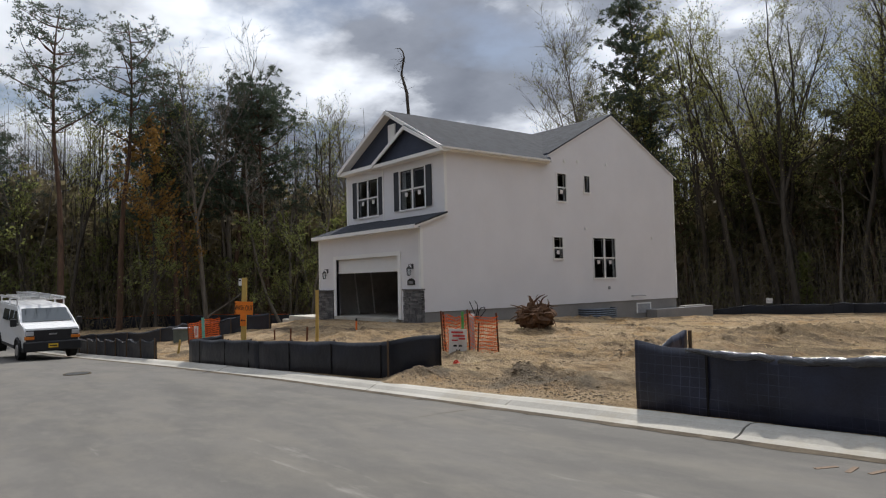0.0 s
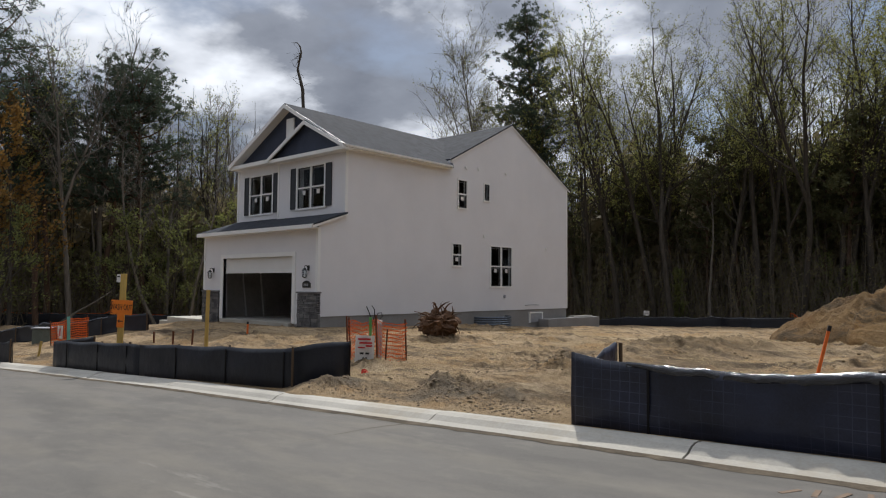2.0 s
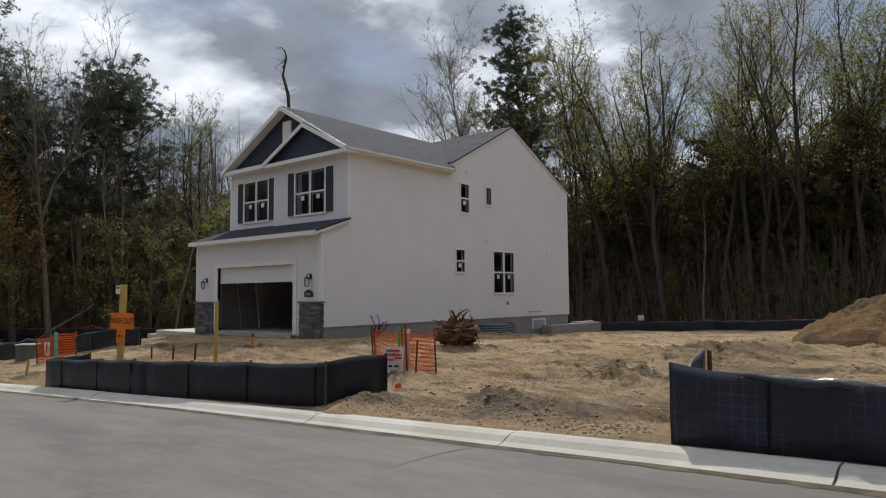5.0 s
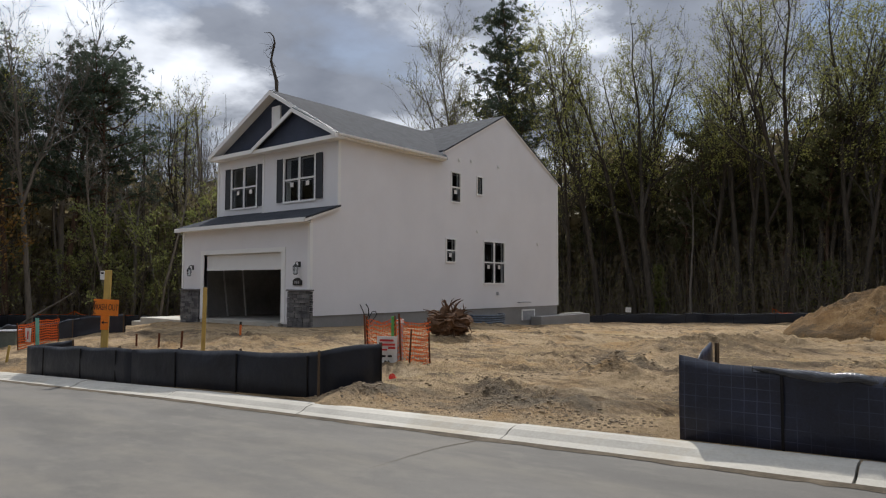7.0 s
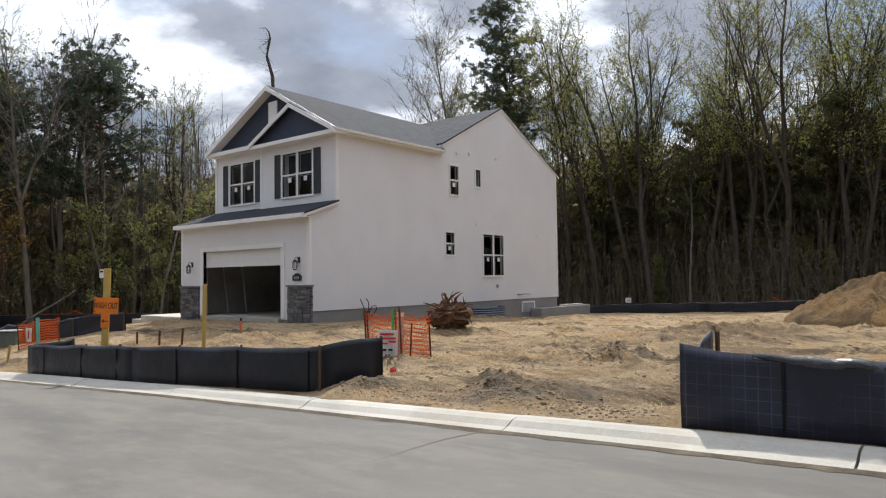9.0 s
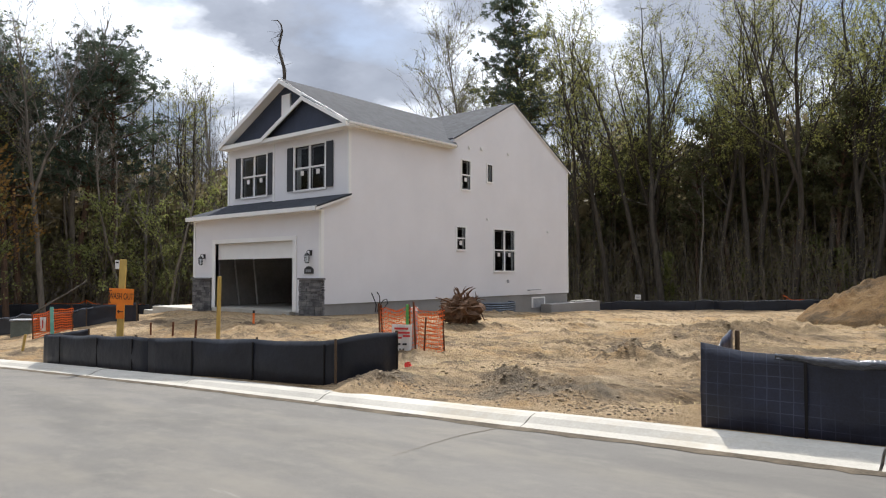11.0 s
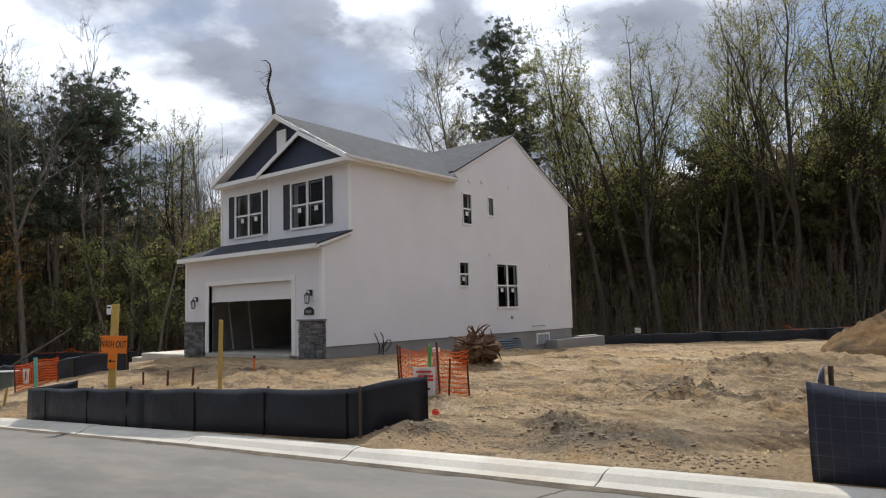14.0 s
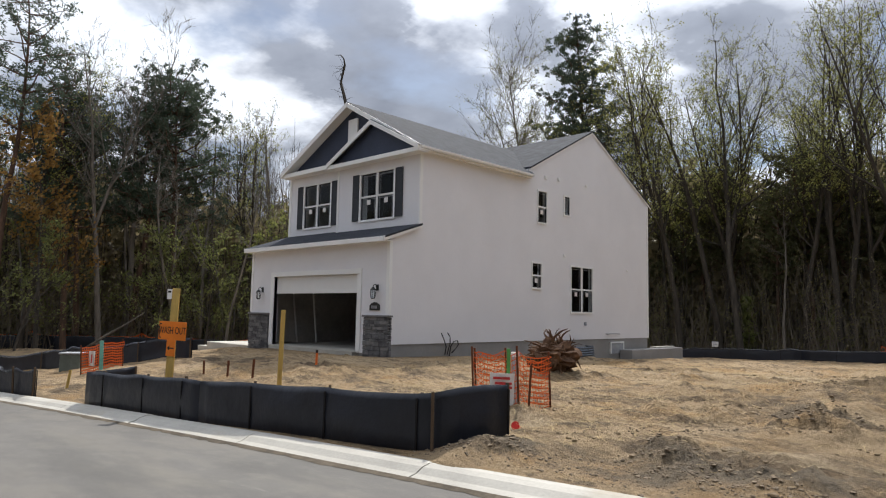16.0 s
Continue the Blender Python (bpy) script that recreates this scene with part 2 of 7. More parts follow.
def earth(name, pale, mid, dark, zones=()):
    """Sandy earth: pale dry sand, brown soil and dark churned streaks at three scales."""
    e = bpy.data.materials.new(name)
    e.use_nodes = True
    nodes, links = e.node_tree.nodes, e.node_tree.links
    bsdf = nodes["Principled BSDF"]
    tc = nodes.new("ShaderNodeTexCoord")

    def field(scale, detail, turn=0.0, squash=(1, 1, 1), rough=0.6):
        mp = nodes.new("ShaderNodeMapping")
        mp.inputs["Rotation"].default_value = (0, 0, radians(turn))
        mp.inputs["Scale"].default_value = squash
        links.new(tc.outputs["Object"], mp.inputs[0])
        n = nodes.new("ShaderNodeTexNoise")
        n.inputs["Scale"].default_value, n.inputs["Detail"].default_value, n.inputs["Roughness"].default_value = scale, detail, rough
        links.new(mp.outputs[0], n.inputs["Vector"])
        return n.outputs["Fac"]

    def blend(fac, a, b):
        mx = nodes.new("ShaderNodeMix")
        mx.data_type = "RGBA"
        links.new(fac, mx.inputs["Factor"])
        for key, v in (("A", a), ("B", b)):
            if isinstance(v, tuple):
                mx.inputs[key].default_value = (*v, 1)
            else:
                links.new(v, mx.inputs[key])
        return mx.outputs["Result"]

    sand = ramp(nodes, links, field(0.22, 9, rough=0.68), ((0.42, 0.0), (0.60, 1.0))).outputs["Color"]
    streak = ramp(nodes, links, field(0.5, 10, 51, (0.35, 1.7, 1), 0.75), ((0.50, 0.0), (0.62, 1.0))).outputs["Color"]
    churn = ramp(nodes, links, field(2.6, 12, rough=0.85), ((0.54, 0.0), (0.66, 1.0))).outputs["Color"]
    grain = ramp(nodes, links, field(14, 9, rough=0.85), ((0.34, 0.62), (0.66, 1.28))).outputs["Color"]
    c = blend(sand, mid, pale)
    ochre = ramp(nodes, links, field(0.8, 8, rough=0.7), ((0.50, 0.0), (0.64, 0.6))).outputs["Color"]
    c = blend(ochre, c, tuple(a * b for a, b in zip(mid, (1.15, 0.98, 0.72))))
    wet = ramp(nodes, links, field(0.75, 12, 51, (0.6, 1.3, 1), 0.8), ((0.525, 0.0), (0.585, 0.85))).outputs["Color"]
    c = blend(streak, c, dark)
    c = blend(wet, c, tuple(a * b for a, b in zip(dark, (1.15, 1.2, 1.25))))
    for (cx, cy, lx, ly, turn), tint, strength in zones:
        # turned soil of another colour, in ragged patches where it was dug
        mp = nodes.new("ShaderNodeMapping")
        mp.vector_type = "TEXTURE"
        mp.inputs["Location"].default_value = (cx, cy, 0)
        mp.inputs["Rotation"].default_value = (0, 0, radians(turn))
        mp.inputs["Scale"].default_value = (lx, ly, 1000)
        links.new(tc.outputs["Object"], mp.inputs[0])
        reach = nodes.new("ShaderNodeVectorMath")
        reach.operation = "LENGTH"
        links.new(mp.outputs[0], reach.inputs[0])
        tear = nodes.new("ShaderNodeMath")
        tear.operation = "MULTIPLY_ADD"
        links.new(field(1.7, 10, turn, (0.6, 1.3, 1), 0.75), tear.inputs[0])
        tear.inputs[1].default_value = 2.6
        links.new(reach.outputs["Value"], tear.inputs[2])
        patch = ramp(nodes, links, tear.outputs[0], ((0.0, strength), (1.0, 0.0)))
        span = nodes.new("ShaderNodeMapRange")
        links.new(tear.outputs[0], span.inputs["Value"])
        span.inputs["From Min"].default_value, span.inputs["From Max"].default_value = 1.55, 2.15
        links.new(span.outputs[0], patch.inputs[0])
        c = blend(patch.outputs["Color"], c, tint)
    half = nodes.new("ShaderNodeMath")
    half.operation = "MULTIPLY"
    links.new(churn, half.inputs[0])
    half.inputs[1].default_value = 0.7
    c = blend(half.outputs[0], c, dark)
    mul = nodes.new("ShaderNodeMix")
    mul.data_type, mul.blend_type = "RGBA", "MULTIPLY"
    mul.inputs["Factor"].default_value = 1.0
    links.new(c, mul.inputs["A"])
    links.new(grain, mul.inputs["B"])
    links.new(mul.outputs["Result"], bsdf.inputs["Base Color"])
    bsdf.inputs["Roughness"].default_value, bsdf.inputs["Specular IOR Level"].default_value = 0.97, 0.15
    bump = nodes.new("ShaderNodeBump")
    bump.inputs["Strength"].default_value, bump.inputs["Distance"].default_value = 1.0, 0.11
    links.new(field(7, 12, rough=0.82), bump.inputs["Height"])
    links.new(bump.outputs[0], bsdf.inputs["Normal"])
    return e


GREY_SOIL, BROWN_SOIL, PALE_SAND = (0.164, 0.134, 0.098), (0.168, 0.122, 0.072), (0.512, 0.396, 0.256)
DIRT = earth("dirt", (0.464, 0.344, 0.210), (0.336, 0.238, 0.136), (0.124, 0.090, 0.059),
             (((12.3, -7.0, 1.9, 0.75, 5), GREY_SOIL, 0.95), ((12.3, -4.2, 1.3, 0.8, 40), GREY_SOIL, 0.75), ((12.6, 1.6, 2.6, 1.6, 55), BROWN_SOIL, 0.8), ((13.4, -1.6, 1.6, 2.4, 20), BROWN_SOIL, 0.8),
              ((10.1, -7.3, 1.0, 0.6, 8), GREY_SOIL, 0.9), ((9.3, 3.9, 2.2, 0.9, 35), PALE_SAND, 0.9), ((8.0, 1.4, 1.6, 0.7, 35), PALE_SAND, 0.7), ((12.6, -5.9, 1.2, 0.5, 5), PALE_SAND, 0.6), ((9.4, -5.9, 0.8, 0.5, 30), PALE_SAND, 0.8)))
GUTTER = material("gutter_grit", shades((0.085, 0.068, 0.048), 0.6, 1.6), 3, 30, 0.97, 0.6, 40)
PILE_DIRT = earth("heaped_dirt", (0.27, 0.172, 0.08), (0.18, 0.112, 0.052), (0.075, 0.052, 0.03))
SIDING = material("white_siding", shades((0.742, 0.735, 0.755), 0.96, 1.03), 0.6, 25, 0.55, 0.05, 30)
TRIM = material("white_trim", shades((0.80, 0.80, 0.79), 0.97, 1.02), 2.0, 30, 0.45, 0.05)
GARAGE_WHITE = material("garage_door_white", shades((0.74, 0.74, 0.73), 0.97, 1.02), 2.0, 30, 0.45, 0.05)
SHINGLE = material("roof_shingle", shades((0.042, 0.046, 0.055), 0.75, 1.3), 3.0, 60, 0.92, 0.5, 50, spec=0.13)
NAVY = material("dark_blue_siding", shades((0.035, 0.045, 0.075), 0.85, 1.15), 2.0, 30, 0.55, 0.1)
SHUTTER = material("charcoal_shutter", shades((0.035, 0.038, 0.045), 0.85, 1.2), 2.0, 30, 0.5, 0.1)
STONE = material("ledge_stone", ((0.3, (0.07, 0.068, 0.072)), (0.5, (0.13, 0.128, 0.13)), (0.7, (0.21, 0.20, 0.195))), 3.0, 30, 0.9, 0.6, 40, random_piece=0.3)
STONE_CAP = material("stone_cap", shades((0.17, 0.165, 0.165), 0.85, 1.15), 3.0, 30, 0.85, 0.3)
BLACK_METAL = material("black_metal", shades((0.015, 0.015, 0.016)), 5.0, 40, 0.4, 0.05, spec=0.5)
FABRIC = material("black_silt_fabric", shades((0.013, 0.015, 0.022), 0.7, 1.5), 1.2, 60, 0.40, 0.5, 5, distance=0.03, spec=0.40)
def wire_grid(m, cell=0.105, line=0.07, tint=(0.022, 0.023, 0.036)):
    """The wire backing that shows faintly through the cloth."""
    nodes, links = m.node_tree.nodes, m.node_tree.links
    bsdf = nodes["Principled BSDF"]
    old = bsdf.inputs["Base Color"].links[0].from_socket
    tc = nodes.new("ShaderNodeTexCoord")
    sp = nodes.new("ShaderNodeSeparateXYZ")
    links.new(tc.outputs["Object"], sp.inputs[0])
    marks = []
    for key in "XZ":
        a = nodes.new("ShaderNodeMath")
        a.operation = "DIVIDE"
        links.new(sp.outputs[key], a.inputs[0])
        a.inputs[1].default_value = cell
        b = nodes.new("ShaderNodeMath")
        b.operation = "FRACT"
        links.new(a.outputs[0], b.inputs[0])
        c = nodes.new("ShaderNodeMath")
        c.operation = "LESS_THAN"
        links.new(b.outputs[0], c.inputs[0])
        c.inputs[1].default_value = line
        marks.append(c)
    mx = nodes.new("ShaderNodeMath")
    mx.operation = "MAXIMUM"
    links.new(marks[0].outputs[0], mx.inputs[0])
    links.new(marks[1].outputs[0], mx.inputs[1])
    worn = nodes.new("ShaderNodeTexNoise")
    worn.inputs["Scale"].default_value = 1.1
    links.new(tc.outputs["Object"], worn.inputs["Vector"])
    wr = ramp(nodes, links, worn.outputs["Fac"], ((0.34, 0.0), (0.56, 1.0)))
    f = nodes.new("ShaderNodeMath")
    f.operation = "MULTIPLY"
    links.new(mx.outputs[0], f.inputs[0])
    links.new(wr.outputs["Color"], f.inputs[1])
    mix_node = nodes.new("ShaderNodeMix")
    mix_node.data_type = "RGBA"
    links.new(f.outputs[0], mix_node.inputs["Factor"])
    links.new(old, mix_node.inputs["A"])
    mix_node.inputs["B"].default_value = (*tint, 1)
    links.new(mix_node.outputs["Result"], bsdf.inputs["Base Color"])


NEAR_FABRIC = material("blue_black_silt_fabric", shades((0.014, 0.017, 0.032), 0.6, 1.7), 1.5, 60, 0.36, 0.55, 4, distance=0.035, spec=0.5)
wire_grid(NEAR_FABRIC, tint=(0.055, 0.060, 0.095))
FABRIC_FOLD = material("glossy_black_plastic_fold", shades((0.012, 0.014, 0.022), 0.7, 1.4), 4.0, 60, 0.22, 0.8, 14, distance=0.04, spec=1.0)
STAKE_WOOD = material("stake_wood", shades((0.10, 0.066, 0.040), 0.7, 1.2), 3, 40, 0.85, 0.3, stretch=(6, 6, 1))
POST_WOOD = material("yellow_post_wood", shades((0.50, 0.34, 0.10), 0.8, 1.15), 3, 40, 0.8, 0.3, stretch=(6, 6, 1))
RUST_STAKE = material("rusty_stake", shades((0.13, 0.045, 0.02), 0.7, 1.3), 6, 40, 0.8, 0.2)
ORANGE_PLASTIC = material("orange_plastic", shades((0.72, 0.13, 0.025), 0.85, 1.15), 3, 30, 0.5, 0.1)
ORANGE_SIGN = material("orange_sign_board", shades((0.75, 0.20, 0.02), 0.88, 1.1), 3, 30, 0.6, 0.1)
ORANGE_PAINT = material("orange_paint", shades((0.75, 0.16, 0.03), 0.85, 1.15), 8, 30, 0.6, 0.1)
WHITE_SHEET = material("white_sheet", shades((0.72, 0.70, 0.68), 0.92, 1.06), 3, 30, 0.5, 0.05)
INK = material("black_ink", shades((0.02, 0.02, 0.02)), 5, 30, 0.6, 0.0)
RED_INK = material("red_ink", shades((0.55, 0.05, 0.05)), 5, 30, 0.6, 0.0)
GREEN_PAINT = material("green_paint", shades((0.10, 0.33, 0.09)), 5, 30, 0.6, 0.05)
TEAL_PAINT = material("teal_paint", shades((0.16, 0.42, 0.36)), 5, 30, 0.6, 0.05)
PVC = material("grey_pipe", shades((0.33, 0.34, 0.36)), 5, 30, 0.5, 0.05)
GALV = material("galvanised_steel", shades((0.13, 0.15, 0.18), 0.8, 1.2), 5, 30, 0.45, 0.1, metal=0.5)
ROOTS = material("dead_roots", ((0.3, (0.05, 0.026, 0.015)), (0.7, (0.16, 0.088, 0.048))), 5, 40, 0.95, 0.6, 30)
STRAW = material("straw", shades((0.42, 0.31, 0.15), 0.7, 1.2), 5, 20, 0.9, 0.0)
BARK = material("bark", ((0.3, (0.035, 0.030, 0.024)), (0.7, (0.085, 0.072, 0.058))), 2.0, 14, 0.95, 0.6, 20, stretch=(3, 3, 0.6))
PALE_BARK = material("pale_bark", ((0.3, (0.10, 0.088, 0.074)), (0.7, (0.21, 0.185, 0.155))), 2.0, 14, 0.95, 0.5, 20, stretch=(3, 3, 0.6))
RED_BARK = material("pine_bark", ((0.3, (0.05, 0.033, 0.024)), (0.7, (0.15, 0.09, 0.06))), 2.0, 14, 0.95, 0.6, 20, stretch=(3, 3, 0.6))


def leaf_material(name, dark, light, scale=0.5, through=0.35):
    m = material(name, ((0.3, dark), (0.7, light)), scale, 12, 0.6, 0.0, spec=0.25)
    nodes, links = m.node_tree.nodes, m.node_tree.links
    bsdf = nodes["Principled BSDF"]
    source = bsdf.inputs["Base Color"].links[0].from_socket
    thin = nodes.new("ShaderNodeBsdfTranslucent")
    links.new(source, thin.inputs["Color"])
    mx = nodes.new("ShaderNodeMixShader")
    mx.inputs[0].default_value = through
    links.new(bsdf.outputs[0], mx.inputs[1])
    links.new(thin.outputs[0], mx.inputs[2])
    links.new(mx.outputs[0], nodes["Material Output"].inputs["Surface"])
    return m


SPRING_LEAF = leaf_material("spring_leaf", (0.20, 0.215, 0.05), (0.40, 0.40, 0.12))
GREEN_LEAF = leaf_material("green_leaf", (0.13, 0.15, 0.048), (0.28, 0.30, 0.10), 0.5, 0.5)
RUST_LEAF = leaf_material("rust_leaf", (0.20, 0.11, 0.03), (0.40, 0.24, 0.07), 0.5, 0.5)
OLIVE_NEEDLE = leaf_material("olive_needle", (0.060, 0.066, 0.032), (0.150, 0.150, 0.070))
NEEDLE = leaf_material("pine_needle", (0.045, 0.066, 0.046), (0.11, 0.14, 0.095))
UNDERGROWTH = leaf_material("undergrowth", (0.15, 0.128, 0.075), (0.31, 0.26, 0.155), 0.3, 0.5)


def glass_material():
    m = bpy.data.materials.new("window_glass")
    m.use_nodes = True
    b = m.node_tree.nodes["Principled BSDF"]
    b.inputs["Base Color"].default_value = (0.75, 0.8, 0.8, 1)
    b.inputs["Transmission Weight"].default_value = 1.0
    b.inputs["Roughness"].default_value = 0.02
    b.inputs["IOR"].default_value = 1.22
    return m


GLASS = glass_material()
# near-black albedo: the darkness of the unlit rooms is put into the colour
ROOM_SHADE = material("room_shade", shades((0.035, 0.033, 0.03)), 1.0, 10, 0.9, 0.0)


# ---- mesh helpers ----
def box(bm, x0, x1, y0, y1, z0, z1, bevel=0.0):
    m = Matrix.Translation(((x0 + x1) / 2, (y0 + y1) / 2, (z0 + z1) / 2)) @ Matrix.Diagonal((abs(x1 - x0), abs(y1 - y0), abs(z1 - z0), 1))
    vs = bmesh.ops.create_cube(bm, size=1.0, matrix=m)["verts"]
    if bevel:
        es = list({e for v in vs for e in v.link_edges})
        bmesh.ops.bevel(bm, geom=es, offset=bevel, segments=1, affect="EDGES")
    return vs


def prism(bm, points, shift):
    """A flat polygon swept along a vector."""
    shift = Vector(shift)
    a = [bm.verts.new(p) for p in points]
    b = [bm.verts.new(Vector(p) + shift) for p in points]
    bm.faces.new(a)
    bm.faces.new(list(reversed(b)))
    n = len(a)
    for i in range(n):
        bm.faces.new((a[i], b[i], b[(i + 1) % n], a[(i + 1) % n]))


def tube(bm, pts, radii, sides=6, cap=True):
    rings = []
    for i, p in enumerate(pts):
        p = Vector(p)
        d = (Vector(pts[min(i + 1, len(pts) - 1)]) - Vector(pts[max(i - 1, 0)])).normalized()
        u = d.orthogonal().normalized() if abs(d.z) > 0.9 else d.cross(Vector((0, 0, 1))).normalized()
        if i and (u.dot(last) < 0):
            u = -u
        last = u
        w = d.cross(u)
        r = radii[i] if isinstance(radii, (list, tuple)) else radii
        rings.append([bm.verts.new(p + (u * math.cos(k * 2 * math.pi / sides) + w * math.sin(k * 2 * math.pi / sides)) * r) for k in range(sides)])
    for a, b in zip(rings, rings[1:]):
        for k in range(sides):
            bm.faces.new((a[k], a[(k + 1) % sides], b[(k + 1) % sides], b[k]))
    if cap:
        bm.faces.new(list(reversed(rings[0])))
        bm.faces.new(rings[-1])


def finish(name, bm, mat, smooth=False):
    bmesh.ops.recalc_face_normals(bm, faces=bm.faces)
    me = bpy.data.meshes.new(name)
    bm.to_mesh(me)
    bm.free()
    for m in (mat if isinstance(mat, (list, tuple)) else (mat,)):
        me.materials.append(m)
    if smooth:
        for p in me.polygons:
            p.use_smooth = True
    return me


def part(name, bm, mat, parent=None, label="", smooth=False, m=None):
    ob = new(name, finish(name, bm, mat, smooth))
    if parent:
        ob.parent = parent
    if m:
        ob.matrix_basis = m
    return tagged(ob, label)


def thing(name, label, category, group="", kind="", at=None):
    ob = new(name)
    if at is not None:
        ob.matrix_basis = at if isinstance(at, Matrix) else Matrix.Translation(at)
    return tagged(ob, label, category, group, kind)


def boxes(*dims, bevel=0.0):
    bm = bmesh.new()
    for d in dims:
        box(bm, *d, bevel=bevel)
    return bm


def lerp_table(x, table):
    if x <= table[0][0]:
        return table[0][1]
    for (a, va), (b, vb) in zip(table, table[1:]):
        if x <= b:
            k = (x - a) / (b - a)
            return va + (vb - va) * k
    return table[-1][1]


# ---- ground, road, kerb ----
def kerb_back(x):
    """y of the kerb's back edge."""
    return lerp_table(x, ((-80, -12.2), (0, -8.57), (18, -7.8), (60, -6.2), (400, 6.0)))


def road_level(x):
    return lerp_table(x, ((-80, -2.9), (-20, -1.85), (-8.4, -1.41), (0.6, -0.995), (7, -0.732), (14.5, -0.484), (24, -0.21), (60, 0.1), (400, 0.1)))


def lot_level(x, y):
    """Height of the bare earth behind the kerb."""
    k = kerb_back(x)
    s = y - k
    edge = road_level(x) + 0.065
    front = lerp_table(x, ((-40, -2.1), (-14, -1.15), (-9, -0.62), (-6, -0.34), (4, -0.36), (12, -0.34), (25, -0.25)))
    back = lerp_table(y, ((0, 0.0), (5, -0.14), (15, -0.60), (28, -1.15), (44, -1.75), (90, -2.2), (400, -2.2)))
    t = min(max(s / lerp_table(x, ((-6, 8.0), (3, 4.5))), 0), 1)
    t = t * t * (3 - 2 * t)
    side = 0.035 * min(max(x, -10), 30) * min(max(y / 34, 0), 1)
    return edge + (front - edge) * t + back * min(max(s / 8, 0), 1) + side


def lumps(x, y):
    v = Vector((x * 0.55, y * 0.55, 0.3))
    h = 0.04 * noise.noise(v) + 0.022 * noise.noise(v * 2.3) + 0.024 * noise.noise(v * 5.1) + 0.018 * noise.noise(v * 10.3) + 0.012 * noise.noise(v * 19.0)
    # wheel ruts that run across the lot, towards the back
    u, w = x * 0.62 + y * 0.78, x * 0.78 - y * 0.62
    r = noise.noise(Vector((u * 0.16, w * 1.5, 5.0)))
    h += 0.13 * min(max(r - 0.02, -0.16), 0.22)
    # churned, cloddy stretches
    c = noise.noise(Vector((x * 0.45, y * 0.6, 9.0)))
    if c > 0.0:
        k = min(c * 4, 1)
        h += k * (0.08 * abs(noise.noise(Vector((x * 2.2, y * 2.2, 1.0)))) + 0.11 * abs(noise.noise(Vector((x * 4.7, y * 4.7, 2.0)))) + 0.05 * abs(noise.noise(Vector((x * 9.5, y * 9.5, 2.0)))))
    return h


def ground_level(x, y):
    k = kerb_back(x)
    if y < k - 0.15:
        return road_level(x) - 0.25
    h = lot_level(x, y)
    near = min(max((y - k - 0.25) / 1.2, 0), 1)
    if -8.6 < x < 0.7 and -0.6 < y < 16.5:
        near *= 0.15
    if y < 40 and -30 < x < 45:
        h += (1.1 + 0.55 * min(max((x - 8.0) / 3.0, 0), 1)) * lumps(x, y) * near
    if -7.6 < x < 0.2 and -3.5 < y < 0.2:
        h -= 0.05 * min(max((x + 7.6) / 1.0, 0), 1) * min(max((0.2 - x) / 1.6, 0), 1) * min(max((y + 3.5) / 2.5, 0), 1)
    # spoil mounds at the kerb, where the black fence ends
    for mx, my, r, a in ((10.1, -7.55, 0.75, 0.20), (12.2, -7.2, 0.6, 0.08), (11.7, -6.8, 0.42, 0.15), (12.95, -7.2, 0.5, 0.08), (12.45, -4.6, 0.30, 0.20), (12.2, -4.1, 0.4, 0.14), (12.6, -3.6, 0.35, 0.12), (12.2, -2.0, 0.6, 0.12), (11.2, 0.4, 0.8, 0.16), (11.9, 0.9, 0.7, 0.16), (12.7, 1.6, 0.8, 0.16), (12.9, 3.2, 0.8, 0.14)):
        d2 = ((x - mx) ** 2 + (y - my) ** 2) / (r * r)
        if d2 < 4:
            h += a * math.exp(-2 * d2) * (1 + 0.5 * noise.noise(Vector((x * 4, y * 4, 2))))
    return h


def axis_steps(fine_lo, fine_hi, step, outer):
    mid = [fine_lo + i * step for i in range(int((fine_hi - fine_lo) / step) + 1)]
    lo, hi, d = [], [], step
    a, b = fine_lo, mid[-1]
    while a > -outer or b < outer:
        d *= 1.35
        a -= d
        b += d
        lo.insert(0, a)
        hi.append(b)
    return lo + mid + hi


def build_ground():
    xs, ys = axis_steps(-2.0, 20.0, 0.075, 1500), axis_steps(-8.7, 7.0, 0.075, 1500)
    verts = [(x, y, ground_level(x, y)) for y in ys for x in xs]
    n = len(xs)
    faces = [(j * n + i, j * n + i + 1, (j + 1) * n + i + 1, (j + 1) * n + i) for j in range(len(ys) - 1) for i in range(n - 1)]
    me = bpy.data.meshes.new("ground")
    me.from_pydata(verts, [], faces)
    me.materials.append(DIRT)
    for p in me.polygons:
        p.use_smooth = True
    return tagged(new("ground", me), "bare sandy brown earth with ruts, clods and straw", "ground", kind="structure")


build_ground()


def strip(name, mat, profile, xs, label, category, smooth=True):
    """A long strip along the kerb line; profile gives (offset from the kerb's back, height over the road)."""
    verts, faces, n = [], [], len(profile)
    for x in xs:
        for off, h in profile:
            verts.append((x, kerb_back(x) + off, road_level(x) + h))
    for i in range(len(xs) - 1):
        for j in range(n - 1):
            faces.append((i * n + j, i * n + j + 1, (i + 1) * n + j + 1, (i + 1) * n + j))
    me = bpy.data.meshes.new(name)
    me.from_pydata(verts, [], faces)
    me.materials.append(mat)
    ob = new(name, me)
    return tagged(ob, label, category, kind="structure")


ROAD_X = [-60 + i * 1.0 for i in range(161)]
